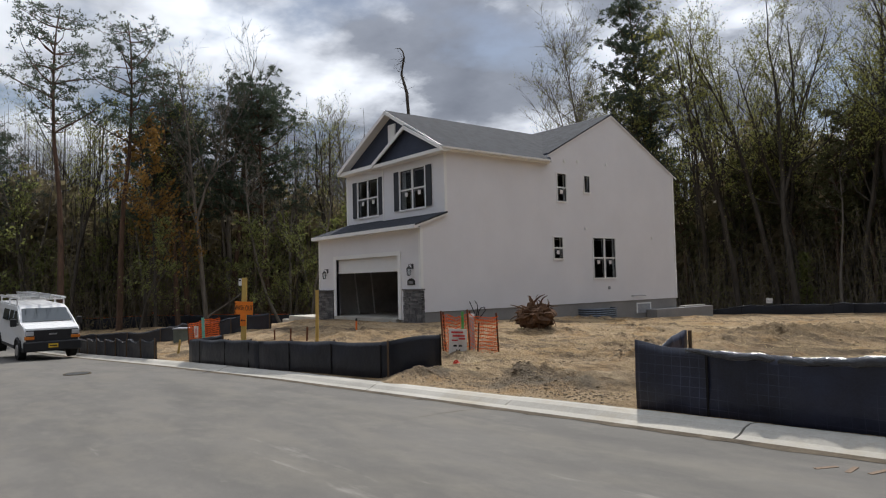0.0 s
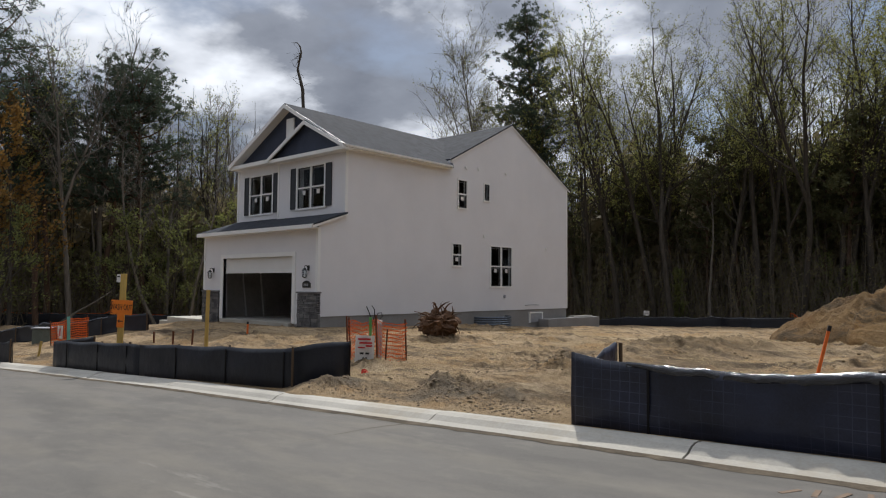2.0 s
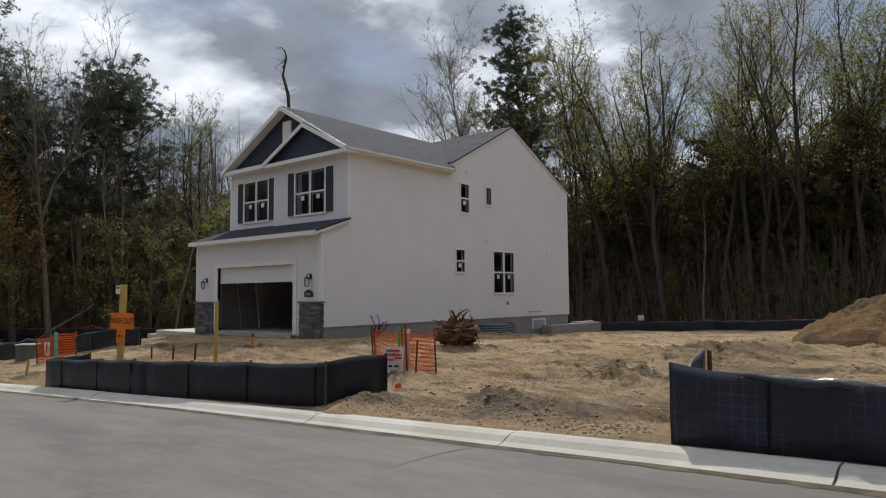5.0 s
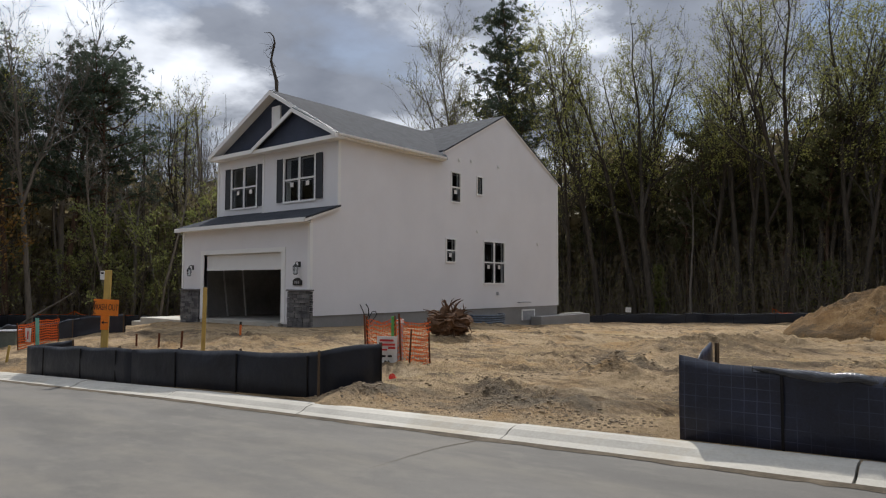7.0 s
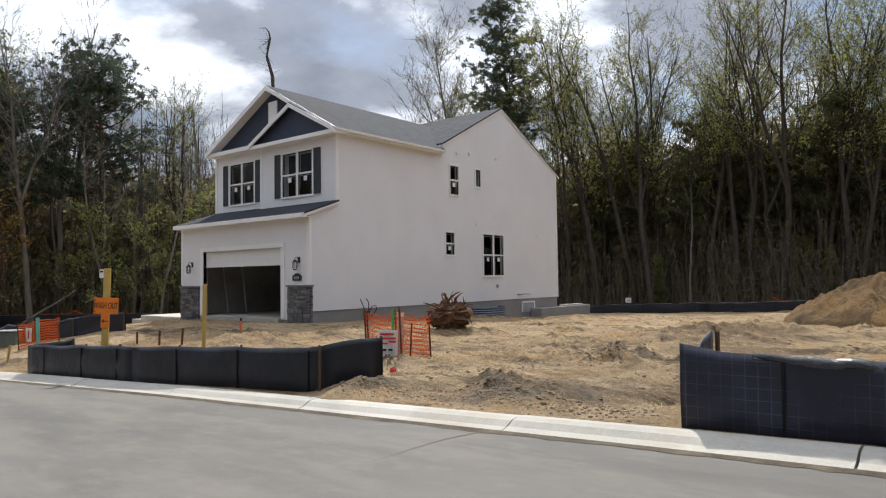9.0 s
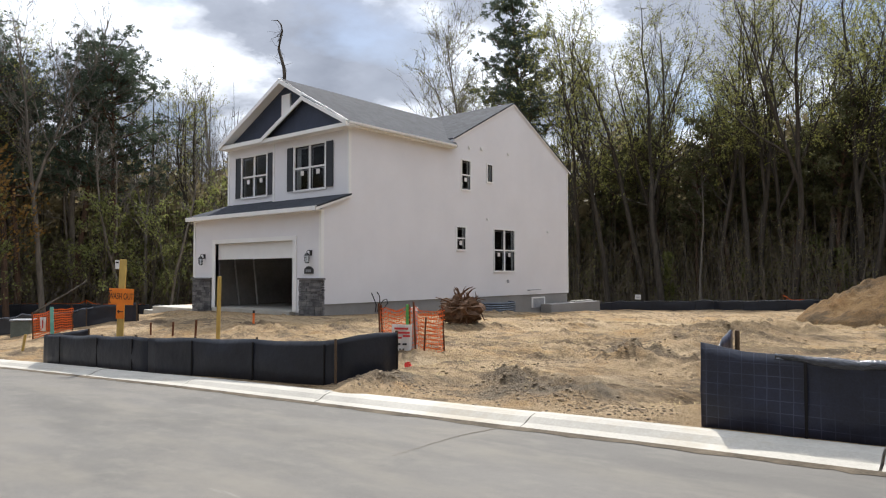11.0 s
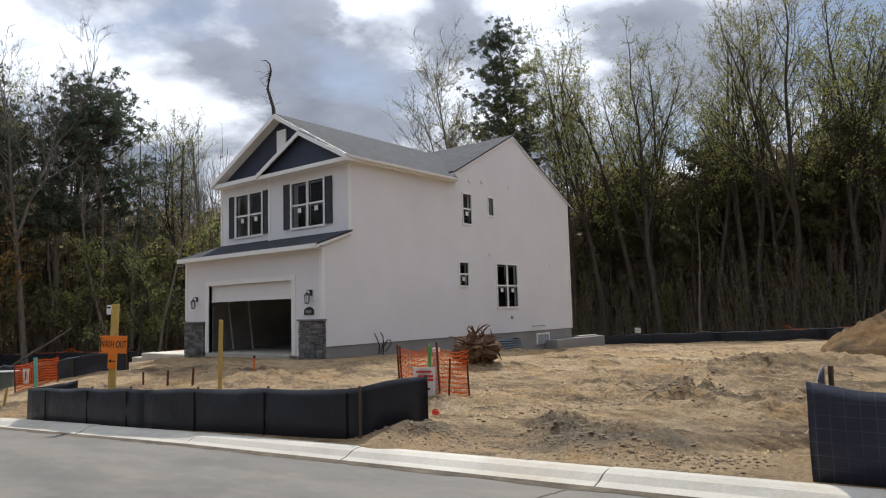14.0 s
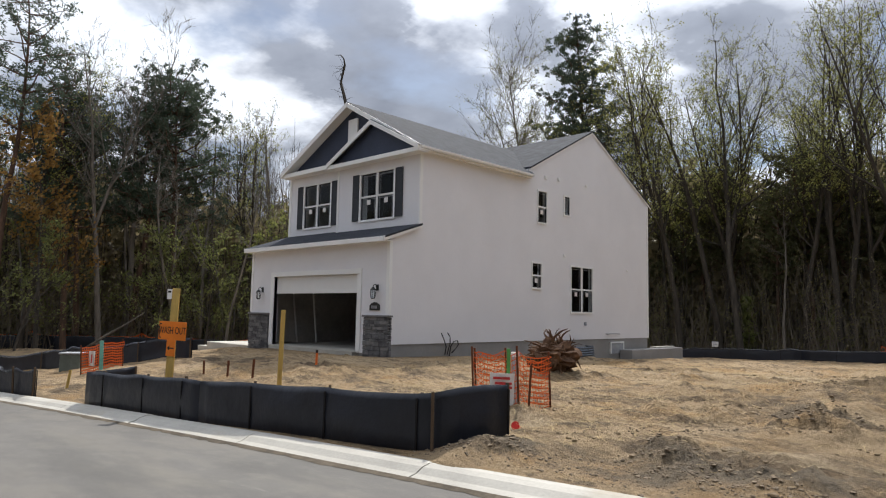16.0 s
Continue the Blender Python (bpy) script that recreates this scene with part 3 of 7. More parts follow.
strip("road", ASPHALT, [(-26.0, 0.06), (-14, 0.09), (-8, 0.10), (-4, 0.06), (-1, 0.015), (-0.3, 0.0), (-0.2, -0.2)], ROAD_X,
      "pale grey worn asphalt road with dusty patches", "road")


def build_kerb():
    """Rolled concrete kerb cast in lengths with open joints."""
    kerb = thing("kerb", "pale cast concrete rolled kerb with joints along the road", "kerb", kind="structure")
    joints = [-44.0 + 3.05 * i for i in range(32)]
    shift = 16.05 - min(joints, key=lambda j: abs(j - 16.05))
    rng = random.Random(5)
    for a in joints:
        a += shift
        b = a + 3.05 - 0.022
        prof = [(0.0, -0.2), (0.0, 0.10), (-0.12, 0.105), (-0.22, 0.085), (-0.31, 0.035), (-0.42, 0.012), (-0.44, -0.1)]
        lift = rng.uniform(-0.006, 0.006)
        verts, faces, n, m = [], [], len(prof), 7
        for i in range(m):
            x = a + (b - a) * i / (m - 1)
            for off, h in prof:
                verts.append((x, kerb_back(x) + off + (0.012 * noise.noise(Vector((x * 2, off * 5, 0))) if off < -0.3 else 0), road_level(x) + h + lift))
        for i in range(m - 1):
            for j in range(n - 1):
                faces.append((i * n + j, i * n + j + 1, (i + 1) * n + j + 1, (i + 1) * n + j))
        faces.append(tuple(range(n)))
        faces.append(tuple((m - 1) * n + j for j in reversed(range(n))))
        me = bpy.data.meshes.new("kerb_length")
        me.from_pydata(verts, [], faces)
        me.materials.append(CONCRETE)
        new("kerb_length", me).parent = kerb


build_kerb()


def gutter_dirt():
    """Dirt and grit gathered along the toe of the kerb."""
    verts, faces = [], []
    xs = [-20 + 0.12 * i for i in range(420)]
    for x in xs:
        w = 0.07 + 0.07 * noise.noise(Vector((x * 1.3, 0, 0))) + 0.07 * noise.noise(Vector((x * 6, 0, 1)))
        verts.append((x, kerb_back(x) - 0.415, road_level(x) + 0.016))
        verts.append((x, kerb_back(x) - 0.45, road_level(x) + 0.022))
        verts.append((x, kerb_back(x) - 0.47 - max(w, 0.01), road_level(x) + 0.0085))
    for i in range(len(xs) - 1):
        for j in (0, 1):
            faces.append((i * 3 + j, i * 3 + j + 1, i * 3 + j + 4, i * 3 + j + 3))
    me = bpy.data.meshes.new("gutter_dirt")
    me.from_pydata(verts, [], faces)
    me.materials.append(GUTTER)
    return tagged(new("gutter_dirt", me), "dark dirt gathered along the kerb", "dirt", kind="stuff")


gutter_dirt()


# ---- house ----
HX0, HX1 = -7.58, 0.0          # ground floor, left and right walls
UX0 = -7.23                     # upper floor, left wall
GF = -0.10                      # garage front
UY, BY, HY1 = 1.16, 1.06, 15.58  # upper front, bay front, back wall
EAVE, APEX_X, APEX_Z = 6.0, -3.37, 8.06
EAVE_L = 6.04                    # the far eave
RIDGE_Y, RIDGE_Z = 10.84, 8.55

house = thing("house", "unfinished white two storey house with dark grey roof and open garage", "house")


def panel(bm, plane, at, depth, u0, u1, v0, v1, holes=()):
    """A wall slab from u0 to u1 and v0 to v1 with openings, in the plane x=at or y=at; depth goes inwards."""
    us = sorted({u0, u1, *[h[i] for h in holes for i in (0, 1)]})
    vs = sorted({v0, v1, *[h[i] for h in holes for i in (2, 3)]})
    us = [u for u in us if u0 <= u <= u1]
    vs = [v for v in vs if v0 <= v <= v1]
    pt = (lambda u, v: (at, u, v)) if plane == "x" else (lambda u, v: (u, at, v))
    grid = {}
    faces = []
    for i in range(len(us) - 1):
        for j in range(len(vs) - 1):
            cu, cv = (us[i] + us[i + 1]) / 2, (vs[j] + vs[j + 1]) / 2
            if any(h[0] < cu < h[1] and h[2] < cv < h[3] for h in holes):
                continue
            quad = []
            for a, b in ((i, j), (i + 1, j), (i + 1, j + 1), (i, j + 1)):
                if (a, b) not in grid:
                    grid[a, b] = bm.verts.new(pt(us[a], vs[b]))
                quad.append(grid[a, b])
            faces.append(bm.faces.new(quad))
    out = bmesh.ops.extrude_face_region(bm, geom=faces)
    move = (depth, 0, 0) if plane == "x" else (0, depth, 0)
    bmesh.ops.translate(bm, vec=move, verts=[g for g in out["geom"] if isinstance(g, bmesh.types.BMVert)])


def siding_courses(bm, plane, at, u0, u1, v0, v1, holes=(), step=0.115, proud=0.0035):
    """Lapped boards on a wall: a thin wedge a course, cut round the openings. Positive proud faces outwards along the axis."""
    v = v0
    while v < v1 - 0.02:
        top = min(v + step, v1)
        cuts = sorted((h[0], h[1]) for h in holes if h[2] < top - 0.01 and h[3] > v + 0.01)
        a = u0
        spans = []
        for c0, c1 in cuts:
            if c0 > a:
                spans.append((a, c0))
            a = max(a, c1)
        if a < u1:
            spans.append((a, u1))
        for a, b in spans:
            o, i = at + proud, at + proud * 0.15
            if plane == "x":
                q = [(o, a, v), (o, b, v), (i, b, top), (i, a, top)]
                lip = [(at, a, v), (at, b, v), (o, b, v), (o, a, v)]
            else:
                q = [(a, o, v), (b, o, v), (b, i, top), (a, i, top)]
                lip = [(a, at, v), (b, at, v), (b, o, v), (a, o, v)]
            bm.faces.new([bm.verts.new(p) for p in q])
            bm.faces.new([bm.verts.new(p) for p in lip])
        v = top


# openings: (from, to, bottom, top)
SIDE = {"upper_hall": (7.10, 7.64, 4.36, 5.52), "bath": (8.83, 9.18, 4.83, 5.54), "small_lower": (6.78, 7.32, 1.93, 2.81), "twin_lower": (9.31, 10.82, 1.08, 2.83)}
FRONT_L, FRONT_R = (-6.23, -4.66, 3.94, 5.49), (-2.82, -1.19, 3.95, 5.49)
GARAGE = (-6.06, -1.43, -0.30, 2.08)

# right wall with its gable
bm = bmesh.new()
holes = list(SIDE.values())
panel(bm, "x", 0.0, -0.16, GF, HY1, 0.0, 3.05, holes)
panel(bm, "x", 0.0, -0.16, BY, HY1, 3.05, EAVE, holes)
y0, y1 = RIDGE_Y - 4.9, HY1
prism(bm, [(0, GF + 0.02, 3.05), (0, BY, 3.05), (0, BY, 3.56), (0, GF + 0.02, 3.14)], (-0.16, 0, 0))
ys = 6.55
prism(bm, [(0, ys, EAVE), (0, y1, EAVE), (0, y1, EAVE + 0.08), (0, RIDGE_Y, RIDGE_Z - 0.06), (0, ys, RIDGE_Z - 0.08 - (RIDGE_Y - ys) * (RIDGE_Z - EAVE) / 4.9)], (-0.16, 0, 0))
part("wall", bm, SIDING, house, "white lap siding wall")
bm = bmesh.new()
siding_courses(bm, "x", 0.0, GF, HY1, 0.0, 3.05, holes)
siding_courses(bm, "x", 0.0, BY, HY1, 3.05, EAVE, holes)
v = EAVE
while v < RIDGE_Z - 0.15:
    k = (v + 0.115 - EAVE) / (RIDGE_Z - EAVE)
    siding_courses(bm, "x", 0.0, max(y0 + (RIDGE_Y - y0) * k, ys), y1 - (y1 - RIDGE_Y) * k, v, v + 0.115)
    v += 0.115
tagged(part("siding", bm, SIDING, house, "white lap siding boards"), kind="stuff")

# left, back and inner walls
bm = bmesh.new()
panel(bm, "x", HX0, 0.16, GF, HY1, -0.30, 3.05)
panel(bm, "x", UX0, 0.16, UY, HY1, 3.05, EAVE)
prism(bm, [(UX0, y0, EAVE), (UX0, y1, EAVE), (UX0, RIDGE_Y, RIDGE_Z - 0.06)], (0.16, 0, 0))
part("wall", bm, SIDING, house, "white lap siding wall")
bm = bmesh.new()
panel(bm, "y", HY1, -0.16, HX0 + 0.16, -0.16, 0.0, EAVE)
part("wall", bm, SIDING, house, "white lap siding wall")

# garage front, upper front and bay front
bm = bmesh.new()
panel(bm, "y", GF, 0.16, HX0 + 0.16, -0.16, -0.30, 3.10, [GARAGE])
part("wall", bm, SIDING, house, "white garage front wall")
bm = bmesh.new()
siding_courses(bm, "y", GF, HX0, 0.0, 0.84, 3.06, [(-6.26, -1.23, -0.1, 2.24)], proud=-0.0035)
tagged(part("siding", bm, SIDING, house, "white lap siding boards"), kind="stuff")
bm = bmesh.new()
panel(bm, "y", UY, 0.16, UX0 + 0.16, -4.13, 3.2, EAVE, [FRONT_L])
part("wall", bm, SIDING, house, "white upper front wall")
bm = bmesh.new()
panel(bm, "y", BY, 0.26, -4.13, -0.16, 3.2, EAVE, [FRONT_R])
part("wall", bm, SIDING, house, "white bay front wall")
bm = bmesh.new()
siding_courses(bm, "y", UY, UX0, -4.13, 3.45, EAVE, [FRONT_L], proud=-0.0035)
siding_courses(bm, "y", BY, -4.13, 0.0, 3.42, EAVE, [FRONT_R], proud=-0.0035)
tagged(part("siding", bm, SIDING, house, "white lap siding boards"), kind="stuff")

# gable faces in dark blue, the small one in front
bm = bmesh.new()
prism(bm, [(UX0, UY - 0.06, EAVE_L - 0.03), (0.0, UY - 0.06, EAVE_L - 0.03), (APEX_X, UY - 0.06, APEX_Z - 0.12)], (0, 0.12, 0))
part("gable_panel", bm, NAVY, house, "dark blue siding in the gable")
bm = bmesh.new()
v = EAVE
while v < APEX_Z - 0.3:
    k = (v + 0.115 - EAVE) / (APEX_Z - 0.12 - EAVE)
    siding_courses(bm, "y", UY - 0.06, UX0 + (APEX_X - UX0) * k, 0.0 + APEX_X * k, v, v + 0.115, proud=-0.0035)
    v += 0.115
tagged(part("siding", bm, NAVY, house, "dark blue lap siding in the gable"), kind="stuff")
SG0, SG1, SGX, SGZ = -4.30, 0.30, -1.98, 7.18      # small gable: tips, apex
bm = bmesh.new()
prism(bm, [(SG0 + 0.15, 0.86, EAVE - 0.02), (SG1 - 0.15, 0.86, EAVE - 0.02), (SGX, 0.86, SGZ - 0.08)], (0, 0.14, 0))
part("gable_panel", bm, NAVY, house, "dark blue siding in the small gable")
bm = bmesh.new()
v = EAVE
while v < SGZ - 0.25:
    k = (v + 0.115 - EAVE) / (SGZ - 0.08 - EAVE)
    siding_courses(bm, "y", 0.86, SG0 + 0.15 + (SGX - SG0 - 0.15) * k, SG1 - 0.15 + (SGX - SG1 + 0.15) * k, v, v + 0.115, proud=-0.0035)
    v += 0.115
tagged(part("siding", bm, NAVY, house, "dark blue lap siding in the small gable"), kind="stuff")
part("vent", boxes((-3.63, -3.13, UY - 0.13, UY - 0.068, 6.75, 7.52)), TRIM, house, "white gable vent")


def roof_slab(points, thick=0.10):
    bm = bmesh.new()
    prism(bm, points, (0, 0, -thick))
    return bm


FY = 0.74     # front edge of the main gable roof
XL, XR = UX0 - 0.07, 0.32
valley_y = RIDGE_Y - (RIDGE_Z - APEX_Z) / ((RIDGE_Z - EAVE) / 4.9)
y_eave = 6.37
part("roof", roof_slab([(XR, FY, EAVE), (XR, y_eave + 0.08, EAVE), (APEX_X, valley_y, APEX_Z), (APEX_X, FY, APEX_Z)]), SHINGLE, house, "dark grey shingle roof")
part("roof", roof_slab([(XL, FY, EAVE_L), (APEX_X, FY, APEX_Z), (APEX_X, valley_y, APEX_Z), (XL, y_eave + 0.08, EAVE_L)]), SHINGLE, house, "dark grey shingle roof")
XG = 0.06
PITCH = (RIDGE_Z - EAVE) / 4.9
YS = 6.62
bm = roof_slab([(XG, YS, RIDGE_Z - (RIDGE_Y - YS) * PITCH), (XG, RIDGE_Y, RIDGE_Z), (UX0 - 0.06, RIDGE_Y, RIDGE_Z), (UX0 - 0.06, YS, RIDGE_Z - (RIDGE_Y - YS) * PITCH)], 0.06)
prism(bm, [(XG, HY1 + 0.28, EAVE), (XG, RIDGE_Y, RIDGE_Z), (UX0 - 0.06, RIDGE_Y, RIDGE_Z), (UX0 - 0.06, HY1 + 0.28, EAVE)], (0, 0, -0.06))
part("roof", bm, SHINGLE, house, "dark grey shingle roof")
# small gable roof
SY = 0.66
bm = bmesh.new()
prism(bm, [(SG1, SY, EAVE + 0.01), (SG1, 1.75, EAVE + 0.01), (SGX, 2.55, SGZ), (SGX, SY, SGZ)], (0, 0, -0.05))
prism(bm, [(SG0, SY, EAVE + 0.01), (SGX, SY, SGZ), (SGX, 2.55, SGZ), (SG0, 1.75, EAVE + 0.01)], (0, 0, -0.05))
part("roof", bm, SHINGLE, house, "dark grey shingle roof of the small gable")


def rake_board(bm, a, b, deep=0.17, thick=0.05):
    """White board along a sloping roof edge, hanging below it."""
    a, b = Vector(a), Vector(b)
    prism(bm, [a, b, b - Vector((0, 0, deep)), a - Vector((0, 0, deep))], (0, thick, 0))


bm = bmesh.new()
rake_board(bm, (XL, FY - 0.03, EAVE_L), (APEX_X, FY - 0.03, APEX_Z - 0.02))
rake_board(bm, (APEX_X, FY - 0.03, APEX_Z - 0.02), (XR, FY - 0.03, EAVE))
prism(bm, [(XL, FY + 0.03, EAVE_L - 0.12), (APEX_X, FY + 0.03, APEX_Z - 0.12), (APEX_X, UY, APEX_Z - 0.12), (XL, UY, EAVE_L - 0.12)], (0, 0, -0.02))
prism(bm, [(XR, FY + 0.03, EAVE - 0.12), (XR, UY, EAVE - 0.12), (APEX_X, UY, APEX_Z - 0.12), (APEX_X, FY + 0.03, APEX_Z - 0.12)], (0, 0, -0.02))
part("rake_trim", bm, TRIM, house, "white rake board and soffit")
bm = bmesh.new()
rake_board(bm, (SG0, SY - 0.03, EAVE), (SGX, SY - 0.03, SGZ - 0.02), 0.15)
rake_board(bm, (SGX, SY - 0.03, SGZ - 0.02), (SG1, SY - 0.03, EAVE), 0.15)
part("rake_trim", bm, TRIM, house, "white rake board of the small gable")
# frieze at the foot of the gables, with its return
part("frieze", boxes((UX0 - 0.06, SG0, 0.78, UY, EAVE_L - 0.17, EAVE_L - 0.02), (SG0, XR - 0.02, 0.68, BY, EAVE - 0.19, EAVE - 0.06)), TRIM, house, "white frieze below the gables")
bm = boxes((0.0, 0.22, BY, y_eave + 0.05, EAVE - 0.12, EAVE - 0.10), (0.20, 0.23, 0.76, y_eave + 0.08, EAVE - 0.16, EAVE - 0.02))
part("soffit", bm, TRIM, house, "white soffit under the side eave")
bm = bmesh.new()
prism(bm, [(0.23, 0.76, EAVE - 0.01), (0.34, 0.76, EAVE - 0.01), (0.34, 0.76, EAVE - 0.06), (0.31, 0.76, EAVE - 0.11), (0.23, 0.76, EAVE - 0.11)], (0, y_eave - 0.72, 0))
part("gutter", bm, TRIM, house, "white gutter")
bm = bmesh.new()
for a, b in (((0.03, YS, RIDGE_Z - 0.05 - (RIDGE_Y - YS) * PITCH), (0.03, RIDGE_Y, RIDGE_Z - 0.05)), ((0.03, RIDGE_Y, RIDGE_Z - 0.05), (0.03, HY1 + 0.27, EAVE - 0.03))):
    a, b = Vector(a), Vector(b)
    prism(bm, [a, b, b - Vector((0, 0, 0.09)), a - Vector((0, 0, 0.09))], (0.015, 0, 0))
part("rake_trim", bm, TRIM, house, "white rake board of the side gable")

# shed roof over the garage, hipped at its far end
GE, GT = 3.13, 3.64
SL, SR, SF = -7.63, 0.15, -0.43      # shed roof: far end, near end, front edge
bm = bmesh.new()
prism(bm, [(SR, SF, GE), (SR, BY, GT), (-4.13, BY, GT), (-4.13, UY, GT + 0.045), (UX0, UY, GT + 0.045), (SL, SF, GE)], (0, 0, -0.06))
prism(bm, [(SL, SF, GE), (UX0, UY, GT + 0.045), (UX0, 6.0, GT + 0.045), (SL, 6.0, GE)], (0, 0, -0.06))
part("roof", bm, SHINGLE, house, "dark grey shingle roof over the garage")
part("fascia", boxes((SL, SR - 0.01, SF - 0.03, SF + 0.02, GE - 0.15, GE - 0.012), (SL + 0.02, SR - 0.03, SF + 0.02, GF, GE - 0.14, GE - 0.12), (SL - 0.03, SL + 0.02, SF + 0.02, 6.0, GE - 0.15, GE - 0.012)), TRIM, house, "white fascia and soffit over the garage")
bm = bmesh.new()
a, b = Vector((SR - 0.035, SF - 0.03, GE - 0.01)), Vector((SR - 0.035, BY, GT - 0.01))
prism(bm, [a, b, b - Vector((0, 0, 0.10)), a - Vector((0, 0, 0.15))], (0.03, 0, 0))
prism(bm, [(0.0, SF + 0.02, GE - 0.10), (SR - 0.036, SF + 0.02, GE - 0.10), (SR - 0.036, BY, GT - 0.09), (0.0, BY, GT - 0.09)], (0, 0, 0.015))
part("rake_trim", bm, TRIM, house, "white rake board and soffit over the garage")
# corner posts
for corner in ((-0.02, 0.025, GF - 0.025, GF + 0.09, 0.85, 3.0), (-0.10, -0.021, GF - 0.025, GF - 0.001, 0.85, 3.0), (-0.02, 0.025, BY - 0.025, BY + 0.09, 3.5, EAVE - 0.17),
     (-0.02, 0.025, HY1 - 0.09, HY1 + 0.02, 0.0, EAVE), (HX0 - 0.02, HX0 + 0.09, GF - 0.025, GF - 0.001, 0.85, 3.0), (UX0 - 0.02, UX0 + 0.09, UY - 0.025, UY - 0.001, 3.6, EAVE - 0.17),
     (-4.15, -4.05, BY - 0.024, BY - 0.001, 3.45, EAVE - 0.17)):
    part("corner_trim", boxes(corner), TRIM, house, "white corner board")

# foundation
part("foundation", boxes((HX0 + 0.03, -0.03, 6.5, HY1 - 0.03, -2.2, 0.0), (-0.24, -0.03, 0.06, 6.5, -2.2, 0.0), (HX0 + 0.03, HX0 + 0.24, 0.06, 6.5, -2.2, 0.0), (HX0 + 0.03, -6.13, GF + 0.03, 0.06, -1.2, -0.30), (-1.36, -0.03, GF + 0.03, 0.06, -1.2, 0.0)), FOUNDATION, house, "grey poured concrete foundation")
part("garage_floor", boxes((-7.34, -0.24, 0.06, 6.5, -0.5, -0.27), (-6.06, -1.43, -0.24, 0.059, -0.7, -0.276)), CONCRETE, house, "grey concrete garage floor")
# rooms behind the openings; the inner walls' dark colour stands in for shade
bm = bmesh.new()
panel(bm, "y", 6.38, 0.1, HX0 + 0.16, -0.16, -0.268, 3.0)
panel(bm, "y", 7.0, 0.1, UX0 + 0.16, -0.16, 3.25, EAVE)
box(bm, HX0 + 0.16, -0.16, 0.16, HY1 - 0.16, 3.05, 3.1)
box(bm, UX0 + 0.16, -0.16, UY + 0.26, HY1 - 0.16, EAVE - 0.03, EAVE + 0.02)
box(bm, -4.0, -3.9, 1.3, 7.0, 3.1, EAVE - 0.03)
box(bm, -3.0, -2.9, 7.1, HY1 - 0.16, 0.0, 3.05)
part("inner_wall", bm, ROOM_SHADE, house, "bare inner walls and floors, coloured near black to stand in for shade")
LINING = material("bare_board_lining", shades((0.45, 0.44, 0.42)), 1.0, 12, 0.9, 0.1)
part("wall_panel", boxes((-7.335, -7.29, 0.3, 6.3, -0.268, 3.0)), LINING, house, "grey board garage lining")
part("wall_panel", boxes((-0.29, -0.245, 0.3, 6.3, -0.268, 3.0)), LINING, house, "grey board garage lining")


def leaning_board(x0, x1, y, z1, lean, mat, name, label):
    bm = bmesh.new()
    box(bm, x0, x1, y, y + 0.04, -0.268, z1)
    for v in bm.verts:
        v.co.x += lean * (v.co.z + 0.1)
    ob = part(name, bm, mat, None, label)
    return tagged(ob, category="board")


leaning_board(-7.02, -6.95, 1.5, 2.0, -0.20, TRIM, "leaning_board", "pale wooden frame piece leaning inside the open garage")
leaning_board(-6.49, -6.43, 2.0, 2.0, -0.16, TRIM, "leaning_board", "pale wooden frame piece leaning inside the open garage")

# garage door, rolled half way up, in its frame
gx0, gx1, gz = GARAGE[0], GARAGE[1], GARAGE[3]
part("door_trim", boxes((gx0 - 0.20, gx0, GF - 0.035, 0.05, -0.27, gz), (gx1, gx1 + 0.20, GF - 0.035, 0.05, -0.27, gz), (gx0 - 0.20, gx1 + 0.20, GF - 0.035, 0.05, gz, gz + 0.16), bevel=0.006), TRIM, house, "white garage door surround")
garage_door = part("garage_door", boxes((gx0 + 0.01, gx1 - 0.01, 0.0, 0.045, 1.52, gz - 0.005)), GARAGE_WHITE, house, "white sectional garage door, mostly raised")
part("rail", boxes((gx0 + 0.01, gx1 - 0.01, -0.015, 0.0, 1.50, 1.56)), GARAGE_WHITE, garage_door)
part("rail", boxes((gx0 + 0.01, gx1 - 0.01, -0.008, 0.0, 1.985, 2.03)), GARAGE_WHITE, garage_door)


def stone_pier(x0, x1, y0, y1, base, top):
    """Stacked ledge stones, each its own piece, under a cap."""
    pier = part("stone_pier", boxes((x0 + 0.05, x1 - 0.05, y0 + 0.05, y1, base, top - 0.02)), STONE, house, "grey stacked stone pier facing")
    rng = random.Random(int(-x0 * 100))
    z = base
    while z < top - 0.07:
        h = min(rng.choice((0.07, 0.09, 0.12, 0.15)), top - 0.06 - z)
        x = x0
        while x < x1 - 0.02:
            w = min(rng.uniform(0.16, 0.42), x1 - x)
            if x1 - x - w < 0.1:
                w = x1 - x
            d = rng.uniform(0.0, 0.025)
            part("stone", boxes((x + 0.004, x + w - 0.004, y0 - d, y0 + 0.06, z + 0.004, z + h - 0.004), bevel=0.008), STONE, pier)
            x += w
        y = y0 + 0.065
        while x1 > -0.2 and y < y1 - 0.02:
            w = min(rng.uniform(0.15, 0.35), y1 - y)
            d = rng.uniform(0.0, 0.02)
            part("stone", boxes((x1 - 0.06, x1 + d, y + 0.004, y + w - 0.004, z + 0.004, z + h - 0.004), bevel=0.008), STONE, pier)
            y += w
        z += h
    part("cap", boxes((x0 - 0.03, x1 + 0.045, y0 - 0.05, y1 + 0.01, top - 0.055, top), bevel=0.01), STONE_CAP, pier, "grey stone cap")


stone_pier(-1.05, 0.05, -0.16, 0.0, -0.46, 0.84)
stone_pier(-7.59, -6.32, -0.16, -0.06, -0.52, 0.82)


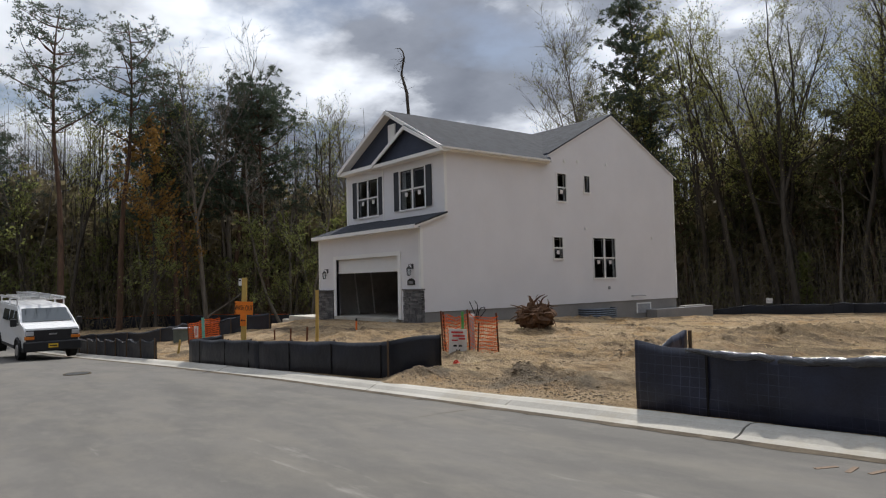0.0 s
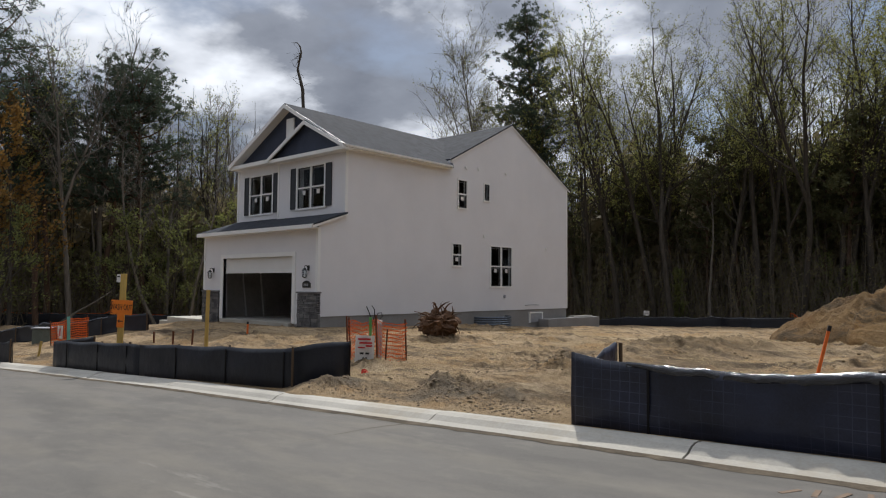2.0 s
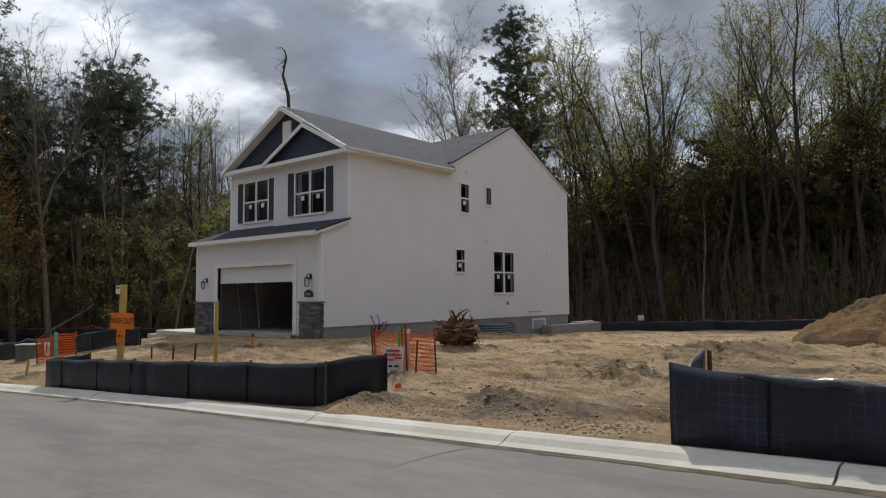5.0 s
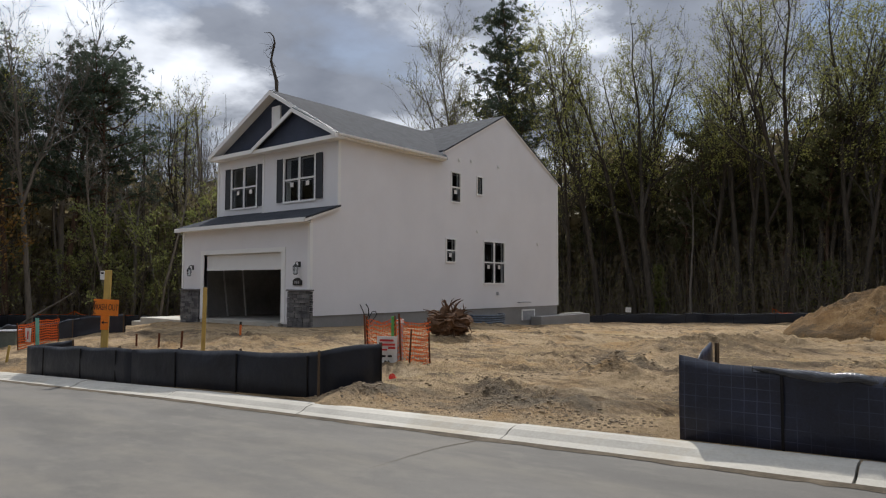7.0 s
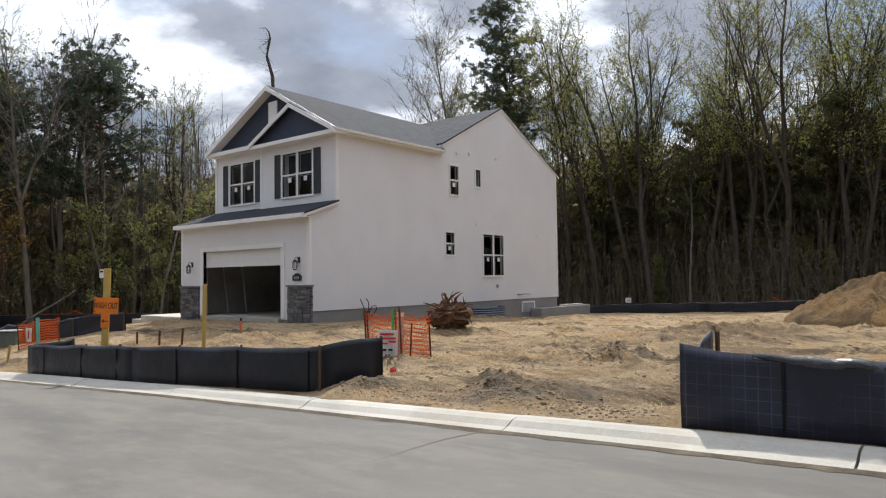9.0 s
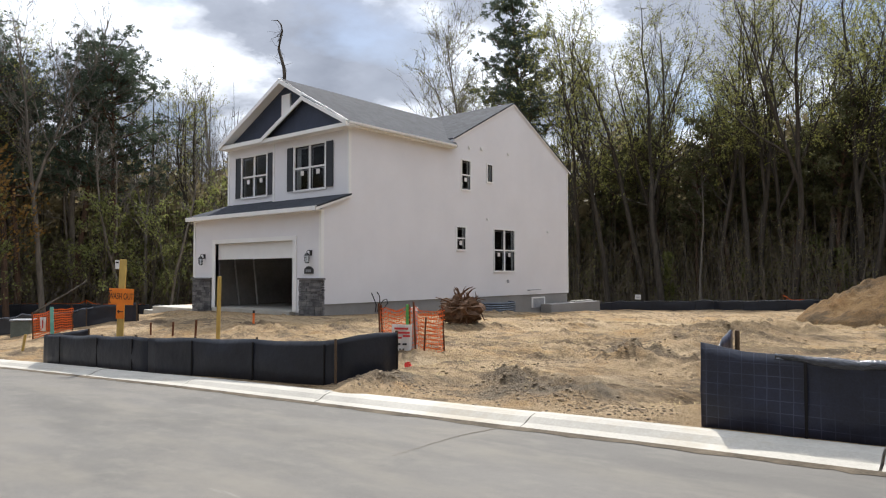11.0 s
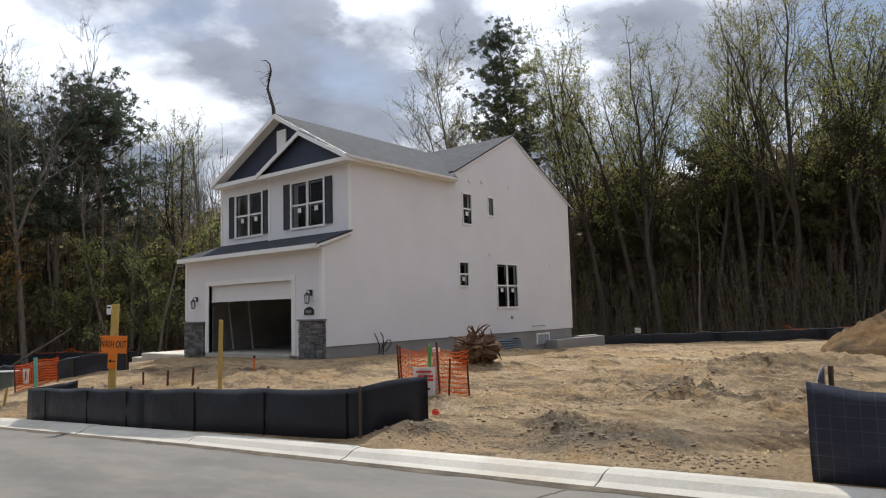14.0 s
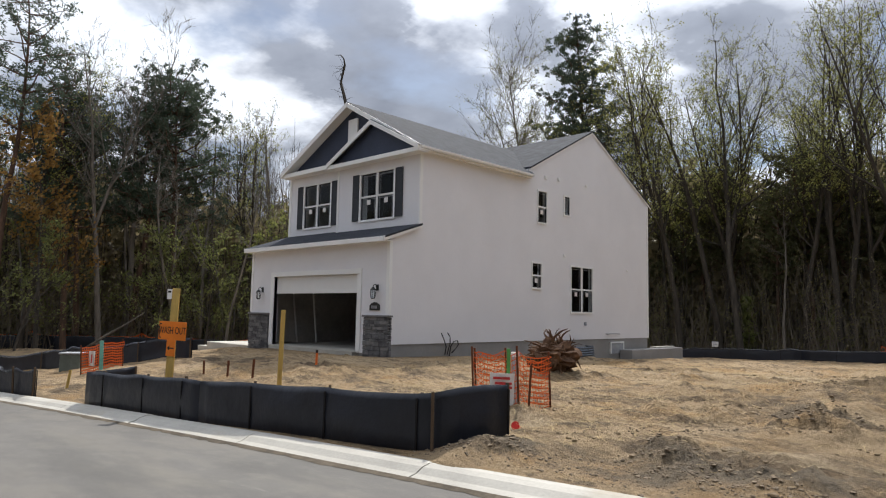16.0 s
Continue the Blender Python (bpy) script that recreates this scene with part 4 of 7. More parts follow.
def window(at, plane, width, height, units, label, stickers=True, edge=0.05):
    """A double-hung window of one or more units, set in an opening; local x along the wall, y outwards is negative."""
    turn = 0 if plane == "y" else 90
    w = part("window", bmesh.new(), TRIM, house, label)
    w.matrix_basis = pose(*at, 0, 0, turn)
    part("frame", boxes((-edge, width + edge, -0.045, 0.08, -0.07, 0.0), (-edge, width + edge, -0.045, 0.08, height, height + 0.06),
                        (-edge, 0.0, -0.045, 0.08, 0.0, height), (width, width + edge, -0.045, 0.08, 0.0, height), bevel=0.004), TRIM, w)
    uw = width / units
    for i in range(units):
        a, b = i * uw, (i + 1) * uw
        if i:
            part("mullion", boxes((a - 0.045, a + 0.045, -0.03, 0.06, 0.0, height)), TRIM, w)
            a += 0.045
        if i < units - 1:
            b -= 0.045
        if height < 0.8 and units == 1 and width < 0.5:
            halves = ((0.0, height),)
        else:
            halves = ((0.0, height / 2), (height / 2, height))
        for k, (z0, z1) in enumerate(halves):
            y = 0.0 if k == 0 else 0.02
            s = 0.028
            sash = part("sash", boxes((a, b, y - 0.01, y + 0.03, z1 - s, z1), (a, b, y - 0.01, y + 0.03, z0, z0 + s), (a, a + s, y - 0.01, y + 0.03, z0 + s, z1 - s), (b - s, b, y - 0.01, y + 0.03, z0 + s, z1 - s)), SHUTTER, w, "dark sash")
            pane = part("pane", boxes((a + s, b - s, y + 0.008, y + 0.014, z0 + s, z1 - s)), GLASS, sash, "window glass")
            pane.visible_shadow = False
            g = 0.012
            gy = y + 0.003
            part("grille", boxes((a + s + 0.05, a + s + 0.05 + g, gy - 0.006, gy, z0 + s, z1 - s), (b - s - 0.05 - g, b - s - 0.05, gy - 0.006, gy, z0 + s, z1 - s),
                                 (a + s, b - s, gy - 0.006, gy, z1 - s - 0.06, z1 - s - 0.048)), PVC, sash, "thin grey grille bars")
            if k == 0 and stickers and len(halves) == 2:
                part("sticker", boxes(((a + b) / 2 - 0.09, (a + b) / 2 + 0.09, gy - 0.010, gy - 0.007, z1 - s - 0.24, z1 - s - 0.08)), WHITE_SHEET, sash, "white paper sticker")
        if len(halves) == 2:
            part("meeting_rail", boxes((a, b, -0.02, 0.05, height / 2 - 0.03, height / 2 + 0.03)), TRIM, w)
    return w


def shutter(x, z0, z1, y):
    s = part("shutter", boxes((x, x + 0.34, y - 0.035, y - 0.016, z0, z1)), SHUTTER, house, "charcoal louvred shutter")
    part("stile", boxes((x, x + 0.05, y - 0.05, y - 0.035, z0, z1), (x + 0.29, x + 0.34, y - 0.05, y - 0.035, z0, z1)), SHUTTER, s)
    for ra, rb in ((z1 - 0.08, z1), (z0, z0 + 0.08), ((z0 + z1) / 2 - 0.04, (z0 + z1) / 2 + 0.04)):
        part("rail", boxes((x + 0.05, x + 0.29, y - 0.05, y - 0.035, ra, rb)), SHUTTER, s)
    n = 22
    for i in range(n):
        z = z0 + 0.09 + (z1 - z0 - 0.18) * i / n
        if abs(z - (z0 + z1) / 2) > 0.05:
            bm = bmesh.new()
            prism(bm, [(x + 0.05, y - 0.046, z), (x + 0.05, y - 0.036, z + 0.04), (x + 0.05, y - 0.036, z + 0.045), (x + 0.05, y - 0.049, z + 0.004)], (0.24, 0, 0))
            part("louvre", bm, SHUTTER, s)


for (a, b, z0, z1), y, label in ((FRONT_L, UY, "white twin window with dark glass on the upper front"), (FRONT_R, BY, "white twin window with dark glass on the bay")):
    window((a, y, z0), "y", b - a, z1 - z0, 2, label, edge=0.085)
    shutter(a - 0.435, z0 - 0.01, z1 + 0.02, y)
    shutter(b + 0.09, z0 - 0.01, z1 + 0.02, y)
window((0, SIDE["upper_hall"][0], SIDE["upper_hall"][2]), "x", SIDE["upper_hall"][1] - SIDE["upper_hall"][0], SIDE["upper_hall"][3] - SIDE["upper_hall"][2], 1, "narrow white window with dark glass")
window((0, SIDE["bath"][0], SIDE["bath"][2]), "x", SIDE["bath"][1] - SIDE["bath"][0], SIDE["bath"][3] - SIDE["bath"][2], 1, "small dark fixed window")
window((0, SIDE["small_lower"][0], SIDE["small_lower"][2]), "x", SIDE["small_lower"][1] - SIDE["small_lower"][0], SIDE["small_lower"][3] - SIDE["small_lower"][2], 1, "small white double hung window")
window((0, SIDE["twin_lower"][0], SIDE["twin_lower"][2]), "x", SIDE["twin_lower"][1] - SIDE["twin_lower"][0], SIDE["twin_lower"][3] - SIDE["twin_lower"][2], 2, "tall white twin window with dark glass")


def coach_light(x, y, z):
    lamp = part("wall_lantern", boxes((x - 0.06, x + 0.06, y - 0.02, y, z - 0.02, z + 0.16), bevel=0.006), BLACK_METAL, house, "black metal coach lantern beside the garage door")
    bm = bmesh.new()
    tube(bm, [(x, y - 0.02, z + 0.08), (x, y - 0.09, z + 0.16), (x, y - 0.17, z + 0.13), (x, y - 0.17, z + 0.06)], 0.012, 6)
    part("arm", bm, BLACK_METAL, lamp)
    bm = bmesh.new()
    bmesh.ops.create_cone(bm, cap_ends=True, segments=6, radius1=0.11, radius2=0.03, depth=0.09, matrix=Matrix.Translation((x, y - 0.17, z + 0.03)))
    part("hood", bm, BLACK_METAL, lamp)
    bm = bmesh.new()
    for i in range(6):
        a = math.radians(60 * i)
        tube(bm, [(x + 0.085 * math.cos(a), y - 0.17 + 0.085 * math.sin(a), z - 0.01), (x + 0.065 * math.cos(a), y - 0.17 + 0.065 * math.sin(a), z - 0.24)], 0.008, 4)
    bmesh.ops.create_cone(bm, cap_ends=True, segments=6, radius1=0.05, radius2=0.075, depth=0.03, matrix=Matrix.Translation((x, y - 0.17, z - 0.25)))
    part("cage", bm, BLACK_METAL, lamp)
    bm = bmesh.new()
    bmesh.ops.create_cone(bm, cap_ends=True, segments=6, radius1=0.058, radius2=0.078, depth=0.22, matrix=Matrix.Translation((x, y - 0.17, z - 0.125)))
    part("glass", bm, GLASS, lamp, "clear lantern glass")


coach_light(-0.50, GF - 0.004, 1.58)
coach_light(-6.82, GF - 0.004, 1.56)
bm = bmesh.new()
px, pz, pr = -0.585, 0.98, 0.22
outline = [(px - pr, GF - 0.008, pz), (px + pr, GF - 0.008, pz), (px + pr, GF - 0.008, pz + 0.15)]
outline += [(px + pr * 0.8 * math.cos(a), GF - 0.008, pz + 0.15 + 0.09 * math.sin(a)) for a in (0.5, 1.05, 1.57, 2.1, 2.64)] + [(px - pr, GF - 0.008, pz + 0.15)]
prism(bm, outline, (0, -0.03, 0))
plaque = part("plaque", bm, BLACK_METAL, house, "black arched plaque with pale bars")
part("bar", boxes(*[(px - 0.13 + 0.09 * i, px - 0.07 + 0.09 * i, GF - 0.046, GF - 0.038, pz + 0.05, pz + 0.14) for i in range(3)]), PVC, plaque)

# vents, taps and pipe ends on the side wall
for y, z, s in ((7.58, 6.09, 0.07), (8.43, 6.15, 0.07), (10.38, 6.18, 0.06), (8.83, 3.24, 0.06), (13.65, 2.92, 0.06), (10.32, 0.62, 0.07)):
    bm = boxes((0.0, 0.05, y - s, y + s, z - s, z + s), bevel=0.015)
    box(bm, 0.05, 0.075, y - s * 0.6, y + s * 0.6, z - s, z - s * 0.2)
    part("wall_vent", bm, PVC if z < 1 else TRIM, house, "small vent hood on the side wall")
bm = bmesh.new()
tube(bm, [(0.0, 11.94, 0.2), (0.10, 11.94, 0.2), (0.11, 12.4, 0.22), (0.10, 12.9, 0.2), (0.0, 12.9, 0.2)], 0.022, 6)
part("pipe", bm, PVC, house, "thin grey pipe loop low on the wall")
part("basement_window", boxes((-0.02, 0.01, 12.33, 13.33, -0.62, -0.19)), PVC, house, "small pale basement window")
part("frame", boxes((-0.03, 0.03, 12.28, 13.38, -0.19, -0.13), (-0.03, 0.03, 12.28, 12.34, -0.62, -0.19), (-0.03, 0.03, 13.32, 13.38, -0.62, -0.19)), TRIM, house, "white basement window frame")


# ---- fences ----
SEAM = material("stapled_seam", shades((0.010, 0.008, 0.008), 0.7, 1.3), 6, 40, 0.8, 0.2)

def gl(x, y):
    return ground_level(x, y)


def fence_path(pts, step=0.25):
    out = []
    for (ax, ay), (bx, by) in zip(pts, pts[1:]):
        n = max(1, int(math.hypot(bx - ax, by - ay) / step))
        out += [(ax + (bx - ax) * i / n, ay + (by - ay) * i / n) for i in range(n)]
    return out + [pts[-1]]


def silt_fence(pts, height, label, stakes=2.2, flap=0.05, sag=0.025, seed=1, fold=True, step=0.25, tall=None, cloth_mat=None):
    """Black fabric strung on stakes; thick, rippled, with a loose fold along the top."""
    fence = thing("silt_fence", label, "fence", "black silt fences on the site")
    rng = random.Random(seed)
    line = fence_path(pts, step)
    rows = 9
    verts = []
    dist = 0.0
    base_top = []
    for i, (x, y) in enumerate(line):
        if i:
            dist += math.hypot(x - line[i - 1][0], y - line[i - 1][1])
        nx, ny = (line[min(i + 1, len(line) - 1)][0] - line[max(i - 1, 0)][0], line[min(i + 1, len(line) - 1)][1] - line[max(i - 1, 0)][1])
        L = math.hypot(nx, ny) or 1
        nx, ny = ny / L, -nx / L
        ph = (dist % stakes) / stakes
        h = (tall(dist) if tall else height) - sag * math.sin(math.pi * ph) + 0.025 * noise.noise(Vector((dist * 1.1, seed, 0)))
        z0 = min(gl(x, y), gl(x + nx * 0.15, y + ny * 0.15)) - 0.05
        base_top.append((x, y, z0 + 0.05 + h, nx, ny, dist))
        for j in range(rows):
            v = j / (rows - 1)
            r = 0.035 * math.sin(math.pi * ph) * math.sin(math.pi * v) + 0.022 * noise.noise(Vector((dist * 1.7, v * 2.2, seed * 3.1))) + 0.020 * noise.noise(Vector((dist * 5.0, v * 3.0, seed))) + 0.012 * v * v * noise.noise(Vector((dist * 7.0 + v * 3, v * 2.5, seed + 7)))
            r *= min(1.0, 0.15 + min(math.hypot(x - c[0], y - c[1]) for c in pts) / 0.5)
            verts.append((x + nx * r, y + ny * r, z0 + (h + 0.05) * v))
    cuts = [0] + [i for i, p in enumerate(line) if p in pts[1:-1]] + [len(line) - 1]
    for a, b in zip(cuts, cuts[1:]):
        piece = verts[a * rows:(b + 1) * rows]
        fs = [(i * rows + j, (i + 1) * rows + j, (i + 1) * rows + j + 1, i * rows + j + 1) for i in range(b - a) for j in range(rows - 1)]
        me = bpy.data.meshes.new("fabric")
        me.from_pydata(piece, [], fs)
        me.materials.append(cloth_mat or FABRIC)
        for p in me.polygons:
            p.use_smooth = True
        cloth = new("fabric", me)
        cloth.parent = fence
        mod = cloth.modifiers.new("thickness", "SOLIDIFY")
        mod.thickness = 0.006
    if fold:
        verts, faces, rows = [], [], 5
        folded = [b for b in base_top if b[5] > 1.75]
        for x, y, z, nx, ny, d in folded:
            ends = min(max((d - 1.8) / 0.5, 0), 1)
            w = (0.05 + 0.10 * noise.noise(Vector((d * 0.9, 4, seed)))) * ends
            wob = (0.09 * noise.noise(Vector((d * 2.2, 1, seed))) + 0.08 * noise.noise(Vector((d * 6.0, 1, seed))) + 0.05 * noise.noise(Vector((d * 13.0, 1, seed)))) * ends
            for o, dz in ((0.010, -flap * (0.2 + 0.8 * ends) - max(w, 0) * flap * 6), (0.012 + 0.036 * ends + wob * 0.7, -flap * 0.6), (0.010 + wob * 0.3, 0.006), (-0.012 + wob * 0.3, 0.006), (-0.018, -0.04)):
                verts.append((x + nx * o, y + ny * o, z + dz + 0.25 * wob))
        for i in range(len(folded) - 1):
            for j in range(rows - 1):
                faces.append((i * rows + j, (i + 1) * rows + j, (i + 1) * rows + j + 1, i * rows + j + 1))
        me = bpy.data.meshes.new("fold")
        me.from_pydata(verts, [], faces)
        me.materials.append(FABRIC_FOLD)
        for p in me.polygons:
            p.use_smooth = True
        f = tagged(new("fold", me), "glossy folded top edge")
        f.parent = fence
    marks = [0.03]
    while marks[-1] + stakes < dist:
        marks.append(marks[-1] + stakes)
    marks.append(dist - 0.03)
    for s in marks:
        x, y, z, nx, ny, _ = min(base_top, key=lambda b: abs(b[5] - s))
        bm = boxes((-0.018, 0.018, -0.018, 0.018, -0.35, z - gl(x, y) + rng.uniform(0.0, 0.03)), bevel=0.003)
        seam = boxes((-0.012, 0.012, -0.008, 0.008, -0.03, z - gl(x, y) - 0.05))
        part("seam", seam, SEAM, fence, "", m=Matrix.Translation((x + nx * 0.018, y + ny * 0.018, gl(x, y))) @ pose(0, 0, 0, 0, 0, math.degrees(math.atan2(-nx, ny))))
        part("stake", bm, STAKE_WOOD, fence, "", m=Matrix.Translation((x - nx * 0.05, y - ny * 0.05, gl(x, y))) @ pose(0, 0, 0, rng.uniform(-2, 2), rng.uniform(-2, 2), rng.uniform(0, 90)))
    return fence


silt_fence([(0.88, -7.55), (0.82, -8.44), (5.0, -8.24), (9.50, -7.76), (9.87, -6.95)], 0.64, "black fabric silt fence along the kerb before the garage", 1.55, seed=3, fold=False)
silt_fence([(14.48, -6.55), (14.55, -7.72), (17.6, -7.60), (40.0, -6.6)], 0.715, "black fabric silt fence with a shiny folded top beside the kerb", 2.0, flap=0.07, seed=8, step=0.08, cloth_mat=NEAR_FABRIC,
           tall=lambda d: lerp_table(d, ((0, 0.80), (0.35, 0.74), (0.75, 0.60), (1.05, 0.74), (1.17, 0.82), (1.55, 0.735), (2.1, 0.69), (3.2, 0.70), (5.0, 0.73), (40, 0.72))))
silt_fence([(-2.0, -8.52), (-6.0, -8.72), (-18.0, -9.25)], 0.62, "crumpled black fabric silt fence beside the kerb", 1.3, sag=0.10, seed=5)
silt_fence([(-4.9, -3.6), (-9.5, -5.6), (-16, -8.6)], 0.6, "low black fabric silt fence across the side yard", 2.0, seed=6)
silt_fence([(-56, -21), (-43.5, -9.5), (-34.5, 1.0), (-29.6, 6.0), (-25.2, 11.5), (-21.5, 20), (-17.5, 29.5)], 0.9, "long black silt fence before the wood", 3.0, seed=11, step=0.6)
silt_fence([(-17.5, 30.0), (-9.0, 33.7), (1.0, 34.0), (7.5, 34.4), (15.0, 36.0), (45.0, 36.5)], 0.74, "long black silt fence at the back of the lot", 3.0, seed=12, step=0.6)


def ribbon(verts, faces, a, b, width_vec):
    i = len(verts)
    a, b, w = Vector(a), Vector(b), Vector(width_vec) / 2
    verts.extend((a - w, b - w, b + w, a + w))
    faces.append((i, i + 1, i + 2, i + 3))


def net_fence(corners, height, label, cell=0.058, strand=0.012, base=None, stakes=True, stake_mat=None, group="orange barrier fences", sag=0.06, seed=2, step=None):
    """Orange plastic barrier mesh, strand by strand, on stakes at its corners."""
    fence = thing("barrier_fence", label, "fence", group)
    line = fence_path(corners, step or cell)
    verts, faces = [], []
    rows = max(3, int(height / (cell * 1.25)))
    pts, dist = [], 0.0
    total = sum(math.hypot(b[0] - a[0], b[1] - a[1]) for a, b in zip(line, line[1:]))
    for i, (x, y) in enumerate(line):
        if i:
            dist += math.hypot(x - line[i - 1][0], y - line[i - 1][1])
        g = gl(x, y) if base is None else base
        near = min(math.hypot(x - c[0], y - c[1]) for c in corners)
        dip = sag * min(1.0, near / 0.5)
        col = []
        for j in range(rows + 1):
            v = j / rows
            o = 0.03 * noise.noise(Vector((dist * 2, v * 3, seed)))
            col.append(Vector((x + o, y + o, g + 0.02 + (height - dip * v) * v + 0.012 * noise.noise(Vector((dist * 5, v * 4, seed))))))
        pts.append(col)
    for i in range(len(pts)):
        d = (pts[min(i + 1, len(pts) - 1)][0] - pts[max(i - 1, 0)][0])
        d.z = 0
        d = d.normalized() if d.length else Vector((1, 0, 0))
        for j in range(rows + 1):
            if i + 1 < len(pts):
                ribbon(verts, faces, pts[i][j], pts[i + 1][j], (0, 0, strand * 1.3))
            if j < rows:
                ribbon(verts, faces, pts[i][j], pts[i][j + 1], d * strand * 0.7)
    net = new("net", raw_plain("net", verts, faces, ORANGE_PLASTIC))
    net.parent = fence
    if stakes:
        for x, y in corners:
            g = gl(x, y)
            part("stake", boxes((-0.014, 0.014, -0.014, 0.014, -0.3, height + 0.10)), stake_mat or RUST_STAKE, fence, "", m=Matrix.Translation((x, y, g)) @ pose(0, 0, 0, 2, -2, 30))
    return fence


def raw_plain(name, verts, faces, mat):
    me = bpy.data.meshes.new(name)
    me.from_pydata(verts, [], faces)
    me.materials.append(mat)
    return me


net_fence([(8.0, -5.42), (8.80, -5.36), (8.78, -4.55), (8.0, -4.62), (8.0, -5.36)], 0.72, "orange plastic barrier mesh round a grey standpipe", seed=2)
net_fence([(-5.9, -6.32), (-6.08, -5.7), (-6.32, -5.03)], 0.72, "short orange barrier mesh beside the teal marker", cell=0.06, strand=0.028, seed=4)
net_fence([(-58, -24), (-45.5, -10.5), (-36.0, 0.5), (-31, 5.6), (-26.5, 11.5)], 1.12, "faded orange barrier mesh along the wood", cell=0.22, strand=0.05, sag=0.25, seed=6)
net_fence([(5.0, 35.8), (15.0, 37.4), (40.0, 38.0)], 0.95, "faded orange barrier mesh behind the silt fence", cell=0.22, strand=0.04, sag=0.28, seed=7)

# ---- heaps and stumps ----
def dirt_pile(cx, cy, radius, height, label):
    n, m = 56, 90
    verts, faces = [], []
    g = gl(cx, cy)
    for j in range(n + 1):
        r = j / n
        for i in range(m):
            a = i * 2 * math.pi / m
            reach = radius * (1 + 0.18 * noise.noise(Vector((math.cos(a) * 1.3, math.sin(a) * 1.3, 3)))) * (1.25 if math.cos(a) > 0 else 1.0)
            x, y = cx + reach * r * math.cos(a), cy + reach * r * math.sin(a)
            prof = max(0.0, 1 - r) ** 1.0 * (1 - 0.25 * math.exp(-(r / 0.10) ** 2)) + 0.05 * math.exp(-((r - 0.9) / 0.15) ** 2) * (r < 1)
            h = height * prof + (0.20 * noise.noise(Vector((x * 1.1, y * 1.1, 1))) + 0.16 * noise.noise(Vector((x * 2.7, y * 2.7, 2))) + 0.08 * noise.noise(Vector((x * 6, y * 6, 2)))) * min(1, (1 - r) * 5)
            z = ground_level(x, y)
            verts.append((x, y, z + h - (0.06 if r > 0.97 else 0)))
    for j in range(n):
        for i in range(m):
            faces.append((j * m + i, j * m + (i + 1) % m, (j + 1) * m + (i + 1) % m, (j + 1) * m + i))
    me = raw_plain("dirt_mound", verts, faces, PILE_DIRT)
    me.polygons.foreach_set("use_smooth", [True] * len(me.polygons))
    return tagged(new("dirt_mound", me), label, "dirt mound")


dirt_pile(14.45, 9.0, 2.8, 1.78, "tall heap of brown excavated earth on the lot")


def root_ball():
    rng = random.Random(21)
    t = thing("root_stump", "uprooted tree stump with tangled brown dead roots", "stump", at=(6.25, -0.83, gl(6.25, -0.83)))
    bm = bmesh.new()
    bmesh.ops.create_icosphere(bm, subdivisions=4, radius=0.40)
    for v in bm.verts:
        n = v.co.normalized()
        v.co += n * (0.16 * noise.noise(n * 2.2) + 0.10 * noise.noise(n * 6))
        v.co.x *= 1.35
        v.co.z = v.co.z * 0.85 + 0.28
    part("core", bm, ROOTS, t, "earthy root core")
    for i in range(64):
        a, e = rng.uniform(0, 6.28), rng.uniform(-0.2, 1.3)
        d = Vector((math.cos(a) * math.cos(e), math.sin(a) * math.cos(e), math.sin(e)))
        pts = [d * 0.25 + Vector((0, 0, 0.28))]
        L = rng.uniform(0.22, 0.5)
        for k in range(5):
            d = (d + Vector((rng.gauss(0, 0.35), rng.gauss(0, 0.35), rng.gauss(-0.13, 0.3)))).normalized()
            q = pts[-1] + d * L / 4
            q.z = max(q.z, 0.01)
            pts.append(q)
        r = rng.uniform(0.014, 0.055)
        bm = bmesh.new()
        tube(bm, pts, [r, r * 0.9, r * 0.75, r * 0.6, r * 0.4, r * 0.2], 5)
        part("root", bm, ROOTS, t, smooth=True)
    for dx, dz in ((0.45, 0.6),):
        bm = bmesh.new()
        tube(bm, [(0.1, 0, 0.3), (dx * 0.6, 0.05, dz * 0.7), (dx, 0.1, dz + 0.1)], [0.03, 0.02, 0.008], 5)
        part("root", bm, ROOTS, t, smooth=True)


root_ball()

# ---- concrete and steel at the foundation ----
def window_well():
    t = thing("window_well", "corrugated steel window well at the foundation", "window well", at=(0.0, 9.3, -0.25))
    verts, faces, n = [], [], 24
    rows = 25
    for j in range(rows):
        z = -0.55 * j / (rows - 1)
        bulge = 0.018 * math.sin(j * 2 * math.pi / 4)
        for i in range(n + 1):
            a = -math.pi / 2 + math.pi * i / n
            verts.append(((0.75 + bulge) * math.cos(a) ** 0.8 if math.cos(a) > 1e-6 else 0.0, (1.08 + bulge) * math.sin(a), z))
    for j in range(rows - 1):
        for i in range(n):
            faces.append((j * (n + 1) + i, j * (n + 1) + i + 1, (j + 1) * (n + 1) + i + 1, (j + 1) * (n + 1) + i))
    w = new("liner", raw_plain("liner", verts, faces, GALV))
    w.parent = t
    mod = w.modifiers.new("thickness", "SOLIDIFY")
    mod.thickness = 0.012
    bm = bmesh.new()
    tube(bm, [(0.75 * max(math.cos(-math.pi / 2 + math.pi * i / n), 0) ** 0.8, 1.08 * math.sin(-math.pi / 2 + math.pi * i / n), 0.0) for i in range(n + 1)], 0.022, 6)
    part("rim", bm, GALV, t, "rolled steel rim")


